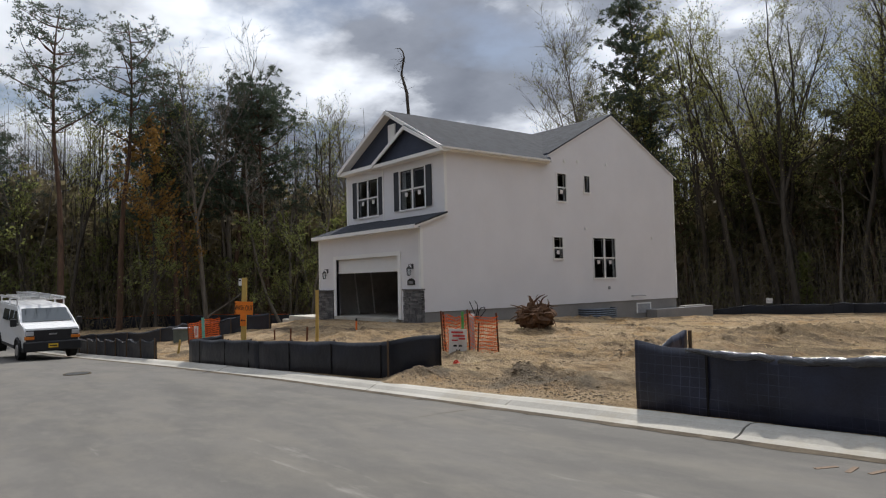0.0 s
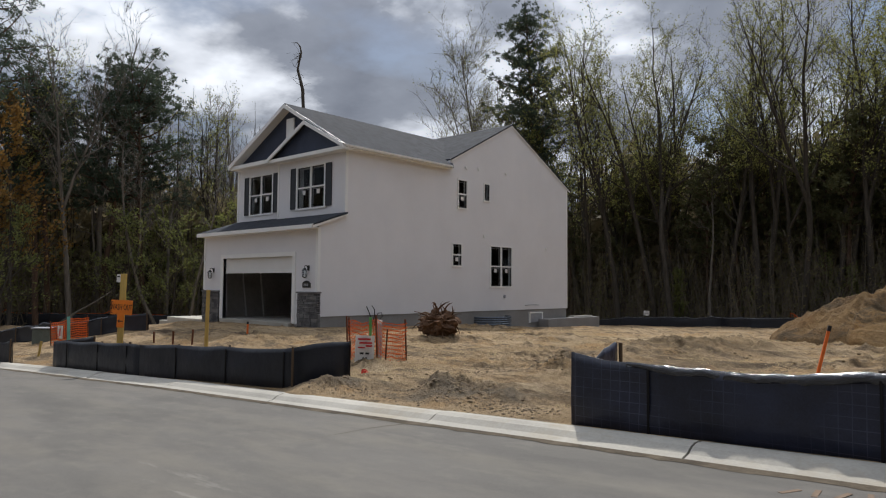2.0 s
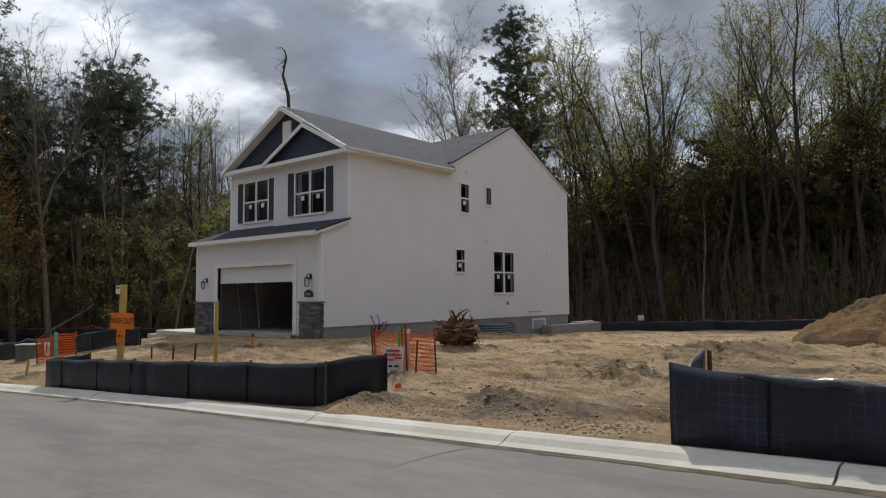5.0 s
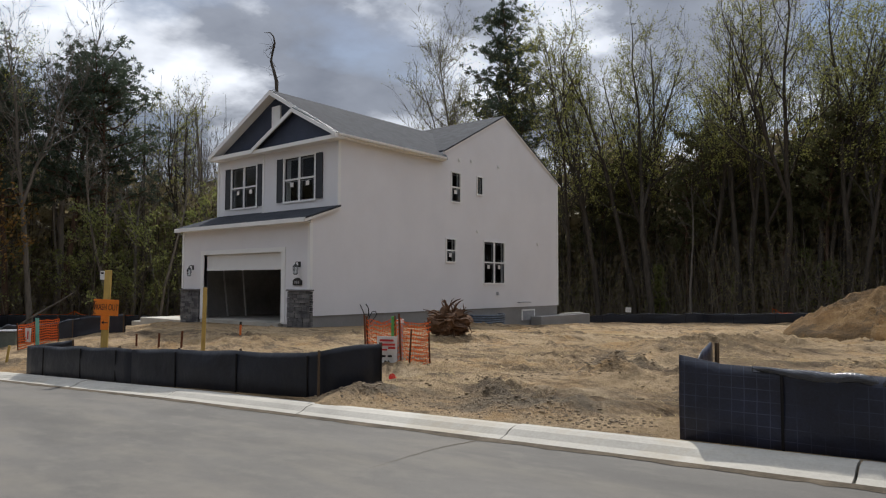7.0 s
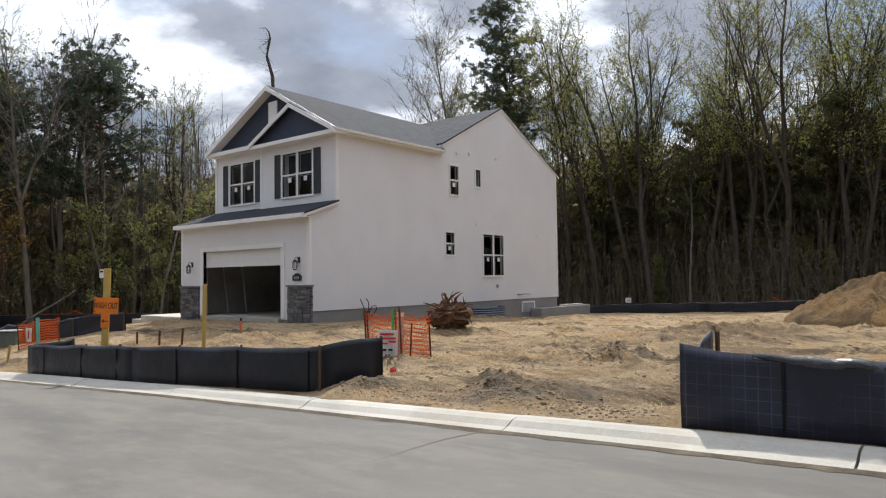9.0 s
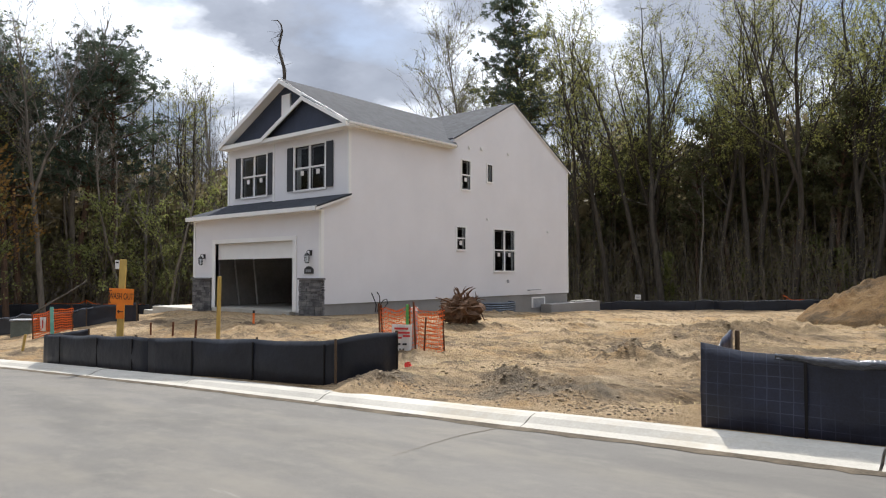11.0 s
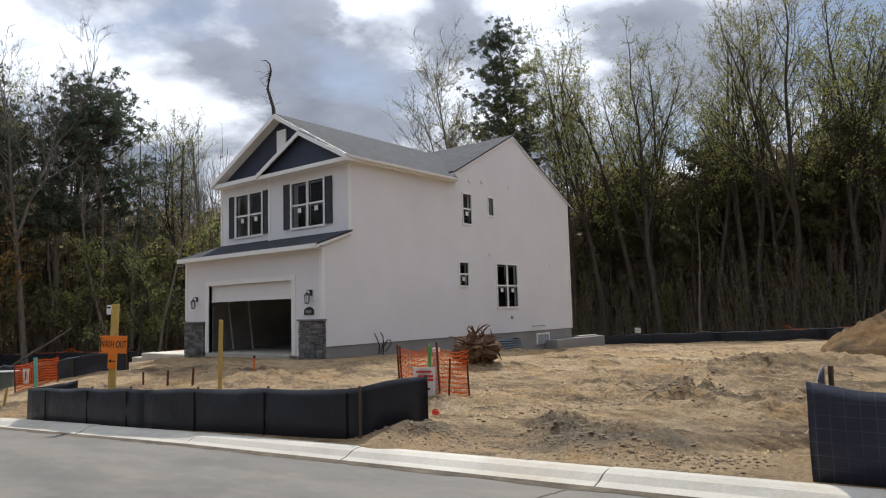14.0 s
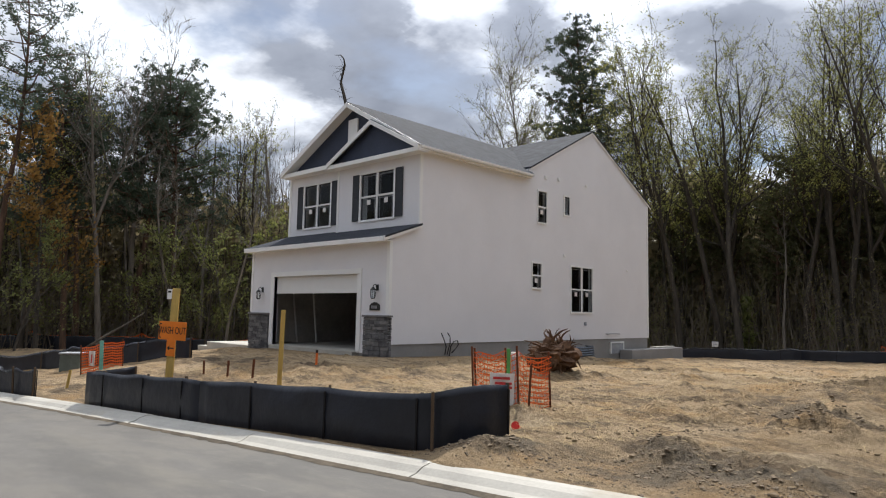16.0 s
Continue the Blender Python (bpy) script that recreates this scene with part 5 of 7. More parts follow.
window_well()
areaway = thing("areaway_wall", "low grey concrete areaway wall behind the house corner", "wall")
part("wall_block", boxes((0.02, 0.60, 13.0, 17.8, -1.7, -0.46), bevel=0.015), FOUNDATION, areaway)
part("coping", boxes((0.0, 0.30, 15.75, 17.6, -0.459, -0.40), bevel=0.01), CONCRETE, areaway, "paler concrete strip on top")
slab = thing("porch_slab", "pale concrete porch slab beside the garage", "slab")
part("slab_top", boxes((-12.0, -7.9, 0.5, 3.2, -1.3, -0.44), bevel=0.02), CONCRETE, slab)
step = thing("porch_step", "low pale concrete step at the porch slab", "step")
part("slab_top", boxes((-13.4, -12.02, 0.8, 2.6, -1.5, -0.66), bevel=0.02), CONCRETE, step)

# ---- posts, stakes, signs ----
def text_mesh(body, size, depth=0.002):
    cu = bpy.data.curves.new("lettering", "FONT")
    cu.body, cu.size, cu.extrude, cu.align_x, cu.align_y = body, size, depth, "CENTER", "CENTER"
    ob = bpy.data.objects.new("lettering", cu)
    scene.collection.objects.link(ob)
    me = bpy.data.meshes.new_from_object(ob.evaluated_get(bpy.context.evaluated_depsgraph_get()))
    bpy.data.objects.remove(ob)
    return me


def washout_sign():
    x, y = 2.70, -7.70
    g = gl(x, y)
    post = thing("sign_post", "yellow timber post with an orange wash out board", "sign", at=Matrix.Translation((x, y, g)) @ pose(0, 0, 0, 0, 2.0, 30))
    h = 1.30 - g
    part("post", boxes((-0.075, 0.075, -0.02, 0.02, -0.4, h), bevel=0.006), POST_WOOD, post)
    board = part("board", boxes((-0.27, 0.29, -0.035, -0.022, h - 0.93, h - 0.60), bevel=0.003), ORANGE_SIGN, post, "orange hand lettered board")
    me = text_mesh("WASH OUT", 0.135)
    me.materials.append(INK)
    t = new("lettering", me)
    t.parent = board
    t.matrix_basis = pose(0.01, -0.037, h - 0.765, 90, 0, 0) @ Matrix.Diagonal((0.78, 1.35, 1, 1))
    part("border_bar", boxes((-0.26, -0.245, -0.037, -0.035, h - 0.90, h - 0.64), (-0.26, -0.21, -0.037, -0.035, h - 0.655, h - 0.64), (-0.26, -0.21, -0.037, -0.035, h - 0.90, h - 0.885)), INK, board)
    arrow = part("board", boxes((-0.09, 0.09, -0.035, -0.022, h - 1.22, h - 0.93), bevel=0.003), ORANGE_SIGN, post, "orange board with a black arrow")
    bm = boxes((-0.05, 0.07, -0.0365, -0.035, h - 1.085, h - 1.065))
    prism(bm, [(-0.07, -0.0365, h - 1.075), (-0.02, -0.0365, h - 1.03), (-0.02, -0.0365, h - 1.12)], (0, 0.0015, 0))
    part("arrow_mark", bm, INK, arrow)
    tag = part("tag", boxes((-0.16, -0.062, -0.036, -0.028, h - 0.20, h - 0.02), bevel=0.006), WHITE_SHEET, post, "white plastic tag")
    part("tag_mark", boxes((-0.145, -0.08, -0.038, -0.036, h - 0.085, h - 0.05)), INK, tag)


washout_sign()


def stake(x, y, height, width, mat, label, lean=(0, 0), turn=40, tip=None, name="marker_stake"):
    g = gl(x, y)
    t = thing(name, label, "stake", at=Matrix.Translation((x, y, g)) @ pose(0, 0, 0, lean[0], lean[1], turn))
    part("shaft", boxes((-width / 2, width / 2, -0.015, 0.015, -0.25, height), bevel=0.003), mat, t)
    if tip:
        part("tip", boxes((-width / 2 - 0.002, width / 2 + 0.002, -0.017, 0.017, height - 0.07, height + 0.002)), tip, t, "dark tip")
    return t


stake(4.66, -6.65, 0.95 - gl(4.66, -6.65), 0.078, POST_WOOD, "yellow timber grade stake on the lot", (1, 1), 55, name="timber_post")
stake(1.88, -3.9, 0.05 - gl(1.88, -3.9), 0.05, ORANGE_PAINT, "orange painted survey stake", (0, 1), 50, tip=BLACK_METAL)
stake(-0.31, -5.5, -0.30 - gl(-0.31, -5.5) + 0.03, 0.045, RUST_STAKE, "short dark survey stake in the sand", (2, 0), 50)
stake(0.8, -5.5, -0.23 - gl(0.8, -5.5) + 0.03, 0.045, RUST_STAKE, "short dark survey stake in the sand", (-2, 1), 30)
stake(1.85, -5.5, -0.12 - gl(1.85, -5.5) + 0.02, 0.05, RUST_STAKE, "short dark survey stake in the sand", (1, 3), 60)
stake(16.12, -4.35, 0.92, 0.038, ORANGE_PAINT, "leaning orange survey stake behind the black fence", (0, 14), 30, tip=BLACK_METAL)
stake(-6.0, -5.75, -0.05 - gl(-6.0, -5.75), 0.10, TEAL_PAINT, "teal painted marker post", (0, -2), 60, name="marker_post")
stake(-2.9, -7.6, 0.42, 0.06, POST_WOOD, "short yellow timber stake in the sand", (0, 8), 50)
stake(8.66, -5.42, 0.80, 0.05, GREEN_PAINT, "green painted marker stake at the barrier mesh", (0, 0), 45)
stake(8.86, -5.20, 0.62, 0.03, RUST_STAKE, "rusty stake at the barrier mesh", (0, 3), 45)

pipe = thing("standpipe", "grey plastic standpipe with a pale cap", "pipe", at=(8.45, -5.0, gl(8.45, -5.0)))
bm = bmesh.new()
tube(bm, [(0, 0, -0.2), (0, 0, 0.74)], 0.055, 14)
part("pipe_shaft", bm, PVC, pipe)
bm = bmesh.new()
tube(bm, [(0, 0, 0.735), (0, 0, 0.80)], 0.064, 14)
part("cap", bm, WHITE_SHEET, pipe, "pale cap")


def hung_sheet(x, y, z, w, h, turn, label, lines):
    t = thing("notice", label, "sign", at=Matrix.Translation((x, y, z)) @ pose(0, 0, 0, 4, 2, turn))
    n, m = 8, 8
    verts = [(w * (i / n - 0.5), 0.012 * math.sin(i * 1.1 + j * 0.7), h * (j / m - 0.5)) for j in range(m + 1) for i in range(n + 1)]
    faces = [(j * (n + 1) + i, j * (n + 1) + i + 1, (j + 1) * (n + 1) + i + 1, (j + 1) * (n + 1) + i) for j in range(m) for i in range(n)]
    o = new("sheet", raw_plain("sheet", verts, faces, WHITE_SHEET))
    o.parent = t
    mod = o.modifiers.new("thickness", "SOLIDIFY")
    mod.thickness = 0.004
    for mat, dims in lines:
        part("print_bar", boxes(*[(a * w, b * w, -0.022, -0.019, c * h, d * h) for a, b, c, d in dims]), mat, o)


hung_sheet(8.62, -5.53, -0.24, 0.36, 0.72, 50, "white printed notice with red and black bars on the mesh",
           [(RED_INK, [(-0.38, 0.30, 0.38, 0.43), (-0.30, 0.38, 0.28, 0.33), (0.05, 0.40, 0.20, 0.25), (-0.35, 0.0, 0.16, 0.20)]),
            (INK, [(-0.25, -0.05, 0.0, 0.05), (0.05, 0.25, 0.0, 0.05), (-0.10, -0.02, -0.24, -0.08), (0.06, 0.14, -0.24, -0.08)])])
hung_sheet(-5.92, -6.05, -0.55, 0.16, 0.42, 55, "narrow white notice on the orange mesh", [(RED_INK, [(-0.1, 0.1, -0.3, 0.3)])])
hung_sheet(-4.4, 33.75, -0.85, 0.42, 0.36, 25, "small white notice on the back fence", [(PVC, [(-0.3, 0.3, -0.1, 0.0)])])

utility = thing("utility_box", "grey green utility box beside the side fence", "utility box", at=Matrix.Translation((-8.4, -5.75, gl(-8.4, -5.75))) @ pose(0, 0, 0, 0, 0, 50))
h = -0.52 - gl(-8.4, -5.75)
part("cabinet", boxes((-0.30, 0.30, -0.25, 0.25, -0.1, h - 0.05), bevel=0.02), material("utility_paint", shades((0.12, 0.14, 0.12)), 3, 30, 0.6, 0.1), utility)
part("lid", boxes((-0.33, 0.33, -0.28, 0.28, h - 0.049, h), bevel=0.015), PVC, utility, "paler grey lid")


def cables():
    t = thing("cable_coil", "black cable ends looping out of the foundation", "cable", at=(0.0, 2.3, 0.0))
    for pts in ([(0.0, 0.0, -0.35), (0.10, -0.05, -0.1), (0.12, -0.18, 0.12), (0.10, -0.28, 0.32)], [(0.0, 0.1, -0.35), (0.12, 0.1, 0.0), (0.16, 0.05, 0.2), (0.14, -0.05, 0.34)],
                [(0.0, 0.2, -0.4), (0.1, 0.15, -0.1), (0.14, 0.25, 0.06), (0.14, 0.42, 0.08), (0.12, 0.48, -0.05), (0.1, 0.35, -0.2), (0.08, 0.22, -0.30)]):
        bm = bmesh.new()
        tube(bm, pts, 0.017, 6)
        part("cable", bm, BLACK_METAL, t, smooth=True)


cables()

cup = thing("red_cup", "small red plastic cup lying on the sand", "cup", at=Matrix.Translation((9.42, -6.2, gl(9.42, -6.2) + 0.05)) @ pose(0, 0, 0, 70, 0, 20))
bm = bmesh.new()
bmesh.ops.create_cone(bm, cap_ends=True, segments=14, radius1=0.035, radius2=0.055, depth=0.12)
part("cup_body", bm, material("red_plastic", shades((0.65, 0.03, 0.02)), 5, 30, 0.4, 0.0), cup)

manhole = thing("manhole_cover", "dark iron manhole cover set in the road", "manhole cover", at=(0.97, -11.14, road_level(0.97) + 0.048))
bm = bmesh.new()
bmesh.ops.create_cone(bm, cap_ends=True, segments=28, radius1=0.26, radius2=0.26, depth=0.03)
part("cover", bm, material("cast_iron", shades((0.045, 0.045, 0.045)), 6, 40, 0.6, 0.3, metal=0.4), manhole)
bm = bmesh.new()
tube(bm, [(0.285 * math.cos(i * math.pi / 14), 0.285 * math.sin(i * math.pi / 14), 0.0) for i in range(29)], 0.022, 5)
part("collar", bm, GUTTER, manhole, "dark worn collar")


def leaning_branch(pts, r, label):
    t = thing("fallen_branch", label, "branch")
    bm = bmesh.new()
    tube(bm, pts, [r, r * 0.8, r * 0.5, r * 0.25], 6)
    part("limb", bm, PALE_BARK, t, smooth=True)


z = lot_level(-27.5, 2.0)
leaning_branch([(-28.2, 1.0, z), (-27.4, 2.0, z + 0.9), (-26.6, 3.0, z + 1.7), (-26.2, 3.7, z + 2.3)], 0.09, "pale broken branch leaning over the fence")

# orange survey paint on the road
marks = thing("paint_mark", "faded orange survey paint marks on the asphalt", "paint mark")
mr = random.Random(3)
for i in range(5):
    x = 17.05 + 0.16 * i
    y = kerb_back(x) - 0.95 + 0.05 * i
    part("stroke", boxes((-0.02, 0.02, -0.10, 0.10, 0.0, 0.003)), material("faded_orange_paint", shades((0.19, 0.135, 0.095)), 30, 90, 0.9, 0.1), marks, m=Matrix.Translation((x, y, road_level(x) + 0.0155)) @ pose(0, 0, 0, 0, 0, mr.uniform(-50, 50)))


# ---- loose straw, clods ----
def scatter_straw():
    rng = random.Random(31)
    verts, faces = [], []
    for _ in range(34000):
        x, y = rng.uniform(3.0, 18), rng.uniform(-7.3, 10)
        if noise.noise(Vector((x * 0.35, y * 0.35, 8))) < -0.02 and rng.random() < 0.85:
            continue
        if y < kerb_back(x) + 0.5:
            continue
        g = gl(x, y)
        a, L = rng.uniform(0, 6.28), rng.uniform(0.03, 0.14)
        d = Vector((math.cos(a), math.sin(a), rng.uniform(-0.1, 0.35)))
        p = Vector((x, y, g + 0.008))
        w = Vector((-math.sin(a), math.cos(a), 0)) * 0.004
        i = len(verts)
        verts.extend((p - w, p + w, p + d * L + w, p + d * L - w))
        faces.append((i, i + 1, i + 2, i + 3))
    return tagged(new("straw", raw_plain("straw", verts, faces, STRAW)), "loose dry straw strewn over the earth", "straw", kind="stuff")


def scatter_clods():
    rng = random.Random(32)
    verts, faces = [], []
    bm = bmesh.new()
    bmesh.ops.create_icosphere(bm, subdivisions=1, radius=1.0)
    ball = [v.co.copy() for v in bm.verts]
    tri = [[v.index for v in f.verts] for f in bm.faces]
    bm.free()
    for _ in range(5500):
        x, y = rng.uniform(1, 18), rng.uniform(-7.6, 9)
        thick = noise.noise(Vector((x * 0.5 + 3, y * 0.8, 4)))
        if y < kerb_back(x) + 0.25 or (thick < 0.08 and rng.random() < 0.93):
            continue
        if -1 < x < 1 and y > -0.6:
            continue
        r = 0.008 + 0.03 * rng.random() ** 6
        i = len(verts)
        g = gl(x, y)
        s = rng.uniform(0, 99)
        for v in ball:
            k = r * (1 + 0.5 * noise.noise(v * 1.5 + Vector((s, 0, 0))))
            verts.append((x + v.x * k * 1.3, y + v.y * k, g + v.z * k * 0.7 + r * 0.2))
        faces.extend(tuple(i + q for q in t) for t in tri)
    return tagged(new("clods", raw_plain("clods", verts, faces, CLOD)), "dark clods and small stones on the earth", "clods", kind="stuff")


CLOD = material("clod_earth", ((0.3, (0.18, 0.135, 0.085)), (0.7, (0.35, 0.26, 0.16))), 2.0, 20, 0.97, 0.4, 20)
SPOIL = material("dark_spoil", ((0.3, (0.13, 0.10, 0.072)), (0.7, (0.30, 0.23, 0.155))), 2.5, 25, 0.97, 0.5, 30)


def scatter_spoil():
    """Dark crumbs of turned earth heaped beside the kerb and along the ruts."""
    rng = random.Random(33)
    verts, faces = [], []
    bm = bmesh.new()
    bmesh.ops.create_icosphere(bm, subdivisions=1, radius=1.0)
    ball = [v.co.copy() for v in bm.verts]
    tri = [[v.index for v in f.verts] for f in bm.faces]
    bm.free()
    for cx, cy, sx, sy, turn, count in ((10.15, -7.55, 0.50, 0.20, 8, 420), (12.2, -7.35, 0.55, 0.22, 4, 460), (13.4, -7.45, 0.4, 0.15, 4, 240), (11.7, -6.8, 0.35, 0.15, 20, 200), (12.45, -4.6, 0.22, 0.16, 40, 170), (12.3, -4.0, 0.5, 0.14, 35, 240), (11.6, 0.7, 0.9, 0.2, 35, 320), (14.8, -2.0, 1.1, 0.22, 25, 320), (11.0, -5.6, 0.6, 0.08, 45, 130)):
        c, s = math.cos(radians(turn)), math.sin(radians(turn))
        for _ in range(int(count * 1.2)):
            a, b = rng.gauss(0, sx), rng.gauss(0, sy)
            x, y = cx + a * c - b * s, cy + a * s + b * c
            if y < kerb_back(x) + 0.02:
                continue
            r = 0.006 + 0.016 * rng.random() ** 4
            i, g, k0 = len(verts), gl(x, y), rng.uniform(0, 99)
            for v in ball:
                k = r * (1 + 0.7 * noise.noise(v * 1.7 + Vector((k0, 0, 0))))
                verts.append((x + v.x * k * 1.3, y + v.y * k * 1.1, g + v.z * k * 0.7 + r * 0.15))
            faces.extend(tuple(i + q for q in t) for t in tri)
    return tagged(new("spoil", raw_plain("spoil", verts, faces, SPOIL)), "dark crumbs of turned earth beside the kerb", "earth", kind="stuff")


def road_crack():
    """A thin crack that runs out from the kerb across the asphalt."""
    line = ((12.82, -8.61), (12.76, -8.91), (12.74, -9.19), (12.76, -9.63), (12.79, -10.06))
    verts, faces = [], []
    n = 40
    for i in range(n):
        f = i / (n - 1) * (len(line) - 1)
        k = min(int(f), len(line) - 2)
        x = line[k][0] + (line[k + 1][0] - line[k][0]) * (f - k) + 0.03 * noise.noise(Vector((i * 0.7, 0, 0)))
        y = line[k][1] + (line[k + 1][1] - line[k][1]) * (f - k) + 0.03 * noise.noise(Vector((i * 0.7, 5, 0)))
        w = 0.006 * (1 - i / n) + 0.0015 + 0.004 * noise.noise(Vector((i, 9, 0)))
        off = y - kerb_back(x)
        h = lerp_table(off, ((-14, 0.09), (-8, 0.10), (-4, 0.06), (-1, 0.015), (-0.3, 0.0)))
        verts += [(x - w, y + w, road_level(x) + h + 0.004), (x + w, y - w, road_level(x) + h + 0.004)]
    faces = [(2 * i, 2 * i + 1, 2 * i + 3, 2 * i + 2) for i in range(n - 1)]
    return tagged(new("road_crack", raw_plain("road_crack", verts, faces, GUTTER)), "thin dark crack across the asphalt", "crack", kind="stuff")


scatter_straw()
scatter_clods()
scatter_spoil()
road_crack()

stake(9.53, -7.83, 0.64, 0.028, STAKE_WOOD, "rusty stake at the corner of the black fence", (0, 0), 20)


# ---- van ----
def van():
    WHITE = material("white_van_paint", shades((0.78, 0.78, 0.78), 0.96, 1.02), 1.5, 20, 0.25, 0.0, spec=0.5)
    DARK = material("black_van_plastic", shades((0.018, 0.018, 0.02)), 4, 30, 0.5, 0.1)
    RUBBER = material("tyre_rubber", shades((0.02, 0.02, 0.02)), 4, 30, 0.85, 0.2)
    CHROME = material("steel_rim", shades((0.35, 0.35, 0.36)), 4, 30, 0.35, 0.0, metal=0.8)
    AMBER = material("amber_lens", shades((0.55, 0.16, 0.02)), 4, 30, 0.25, 0.0)
    LENS = material("headlight_lens", shades((0.45, 0.46, 0.48)), 4, 30, 0.15, 0.0, spec=0.7)
    YELLOW = material("yellow_plate", shades((0.60, 0.38, 0.03)), 4, 30, 0.4, 0.0)
    ALU = material("aluminium_ladder", shades((0.55, 0.56, 0.57)), 4, 30, 0.4, 0.1, metal=0.7)
    SCREEN = bpy.data.materials.new("dark_windscreen")
    SCREEN.use_nodes = True
    b = SCREEN.node_tree.nodes["Principled BSDF"]
    b.inputs["Base Color"].default_value = (0.05, 0.06, 0.065, 1)
    b.inputs["Roughness"].default_value = 0.05
    b.inputs["Specular IOR Level"].default_value = 0.8
    x, y = -9.7, -10.32
    t = thing("van", "white work van with a roof rack parked at the kerb", "van", at=Matrix.Translation((x, y, road_level(x) + 0.05)) @ pose(0, 0, 0, 0, 2, 4.5))
    # local: x forward from the front axle, y to its left, z up; upper body leans inwards
    W = 0.94
    side = [(0.88, 0.42), (0.92, 0.72), (0.86, 1.15), (0.70, 1.23), (0.15, 1.32), (-0.55, 1.85), (-0.86, 1.94), (-4.45, 1.97), (-4.62, 1.80), (-4.68, 0.95), (-4.66, 0.42)]

    def width_at(z):
        return W * (1.0 if z < 1.15 else 1.0 - 0.16 * (z - 1.15) / 0.9)

    bm = bmesh.new()
    left = [bm.verts.new((px, width_at(pz) * (0.93 if px > 0.8 else 1), pz)) for px, pz in side]
    right = [bm.verts.new((px, -width_at(pz) * (0.93 if px > 0.8 else 1), pz)) for px, pz in side]
    bm.faces.new(left)
    bm.faces.new(list(reversed(right)))
    n = len(side)
    for i in range(n):
        bm.faces.new((left[i], right[i], right[(i + 1) % n], left[(i + 1) % n]))
    bmesh.ops.bevel(bm, geom=list(bm.edges), offset=0.05, segments=2, affect="EDGES", clamp_overlap=True)
    part("body", bm, WHITE, t, "white painted body", smooth=False)
    # windscreen
    bm = bmesh.new()
    a, c = (0.09, 1.375), (-0.50, 1.82)
    prism(bm, [(a[0] + 0.02, -0.81, a[1] + 0.015), (a[0] + 0.02, 0.81, a[1] + 0.015), (c[0] + 0.02, 0.73, c[1] + 0.015), (c[0] + 0.02, -0.73, c[1] + 0.015)], (-0.02, 0, -0.015))
    part("windscreen", bm, SCREEN, t, "dark reflecting windscreen")
    for s in (-1, 1):
        for x0, x1, top0 in ((-0.95, -0.15, 1.45), (-1.75, -1.05, 1.80), (-2.9, -1.9, 1.80)):
            bm = bmesh.new()
            q = [(x0, 1.34), (x1 if x0 < -1 else -0.08, 1.34), (x1 if x0 < -1 else -0.58, 1.75), (x0, 1.75)]
            prism(bm, [(px, s * (width_at(pz) + 0.006), pz) for px, pz in q], (0, -s * 0.02, 0))
            part("side_window", bm, SCREEN, t, "dark side window")
        # mirror
        bm = boxes((-0.02, 0.10, s * 1.08 - 0.10, s * 1.08 + 0.10, 1.22, 1.50), bevel=0.02)
        mir = part("mirror", bm, DARK, t, "black wing mirror")
        part("mirror_arm", boxes((0.0, 0.06, min(s * 0.92, s * 1.05), max(s * 0.92, s * 1.05), 1.26, 1.30)), DARK, mir)
        part("headlight", boxes((0.84, 0.925, s * 0.74 - 0.13, s * 0.74 + 0.13, 0.93, 1.09), bevel=0.012), LENS, t, "clear headlight")
        part("turn_signal", boxes((0.85, 0.930, s * 0.74 - 0.15, s * 0.74 + 0.15, 0.79, 0.90), bevel=0.01), AMBER, t, "amber turn signal")
    part("grille", boxes((0.80, 0.915, -0.84, 0.84, 0.66, 1.12), bevel=0.01), DARK, t, "black grille")
    badge = part("badge", boxes((0.915, 0.93, -0.13, 0.13, 0.94, 0.99), bevel=0.004), CHROME, t, "plain pale badge shape")
    part("front_bumper", boxes((0.78, 1.0, -0.93, 0.93, 0.36, 0.72), bevel=0.04), DARK, t, "black front bumper")
    plate = part("number_plate", boxes((1.0, 1.012, -0.16, 0.16, 0.48, 0.63), bevel=0.003), YELLOW, t, "yellow plate with a dark bar")
    part("plate_bar", boxes((1.012, 1.014, -0.12, 0.12, 0.535, 0.575)), INK, plate)
    part("sill", boxes((-4.6, 0.8, -0.91, 0.91, 0.34, 0.44), bevel=0.02), DARK, t, "dark underside")
    for wx in (0.0, -3.43):
        for s in (-1, 1):
            bm = bmesh.new()
            bmesh.ops.create_cone(bm, cap_ends=True, segments=28, radius1=0.37, radius2=0.37, depth=0.24, matrix=Matrix.Translation((wx, s * 0.83, 0.37)) @ pose(0, 0, 0, 90, 0, 0))
            w = part("wheel", bm, RUBBER, t, "black tyre")
            bm = bmesh.new()
            bmesh.ops.create_cone(bm, cap_ends=True, segments=20, radius1=0.21, radius2=0.19, depth=0.02, matrix=Matrix.Translation((wx, s * 0.955, 0.37)) @ pose(0, 0, 0, 90, 0, 0))
            part("rim", bm, CHROME, w, "steel rim")
            bm = bmesh.new()
            tube(bm, [(wx + 0.44 * math.cos(k * math.pi / 10), s * 0.945, 0.37 + 0.44 * math.sin(k * math.pi / 10)) for k in range(11)], 0.035, 5)
            part("wheel_arch", bm, DARK, t, "dark wheel arch")
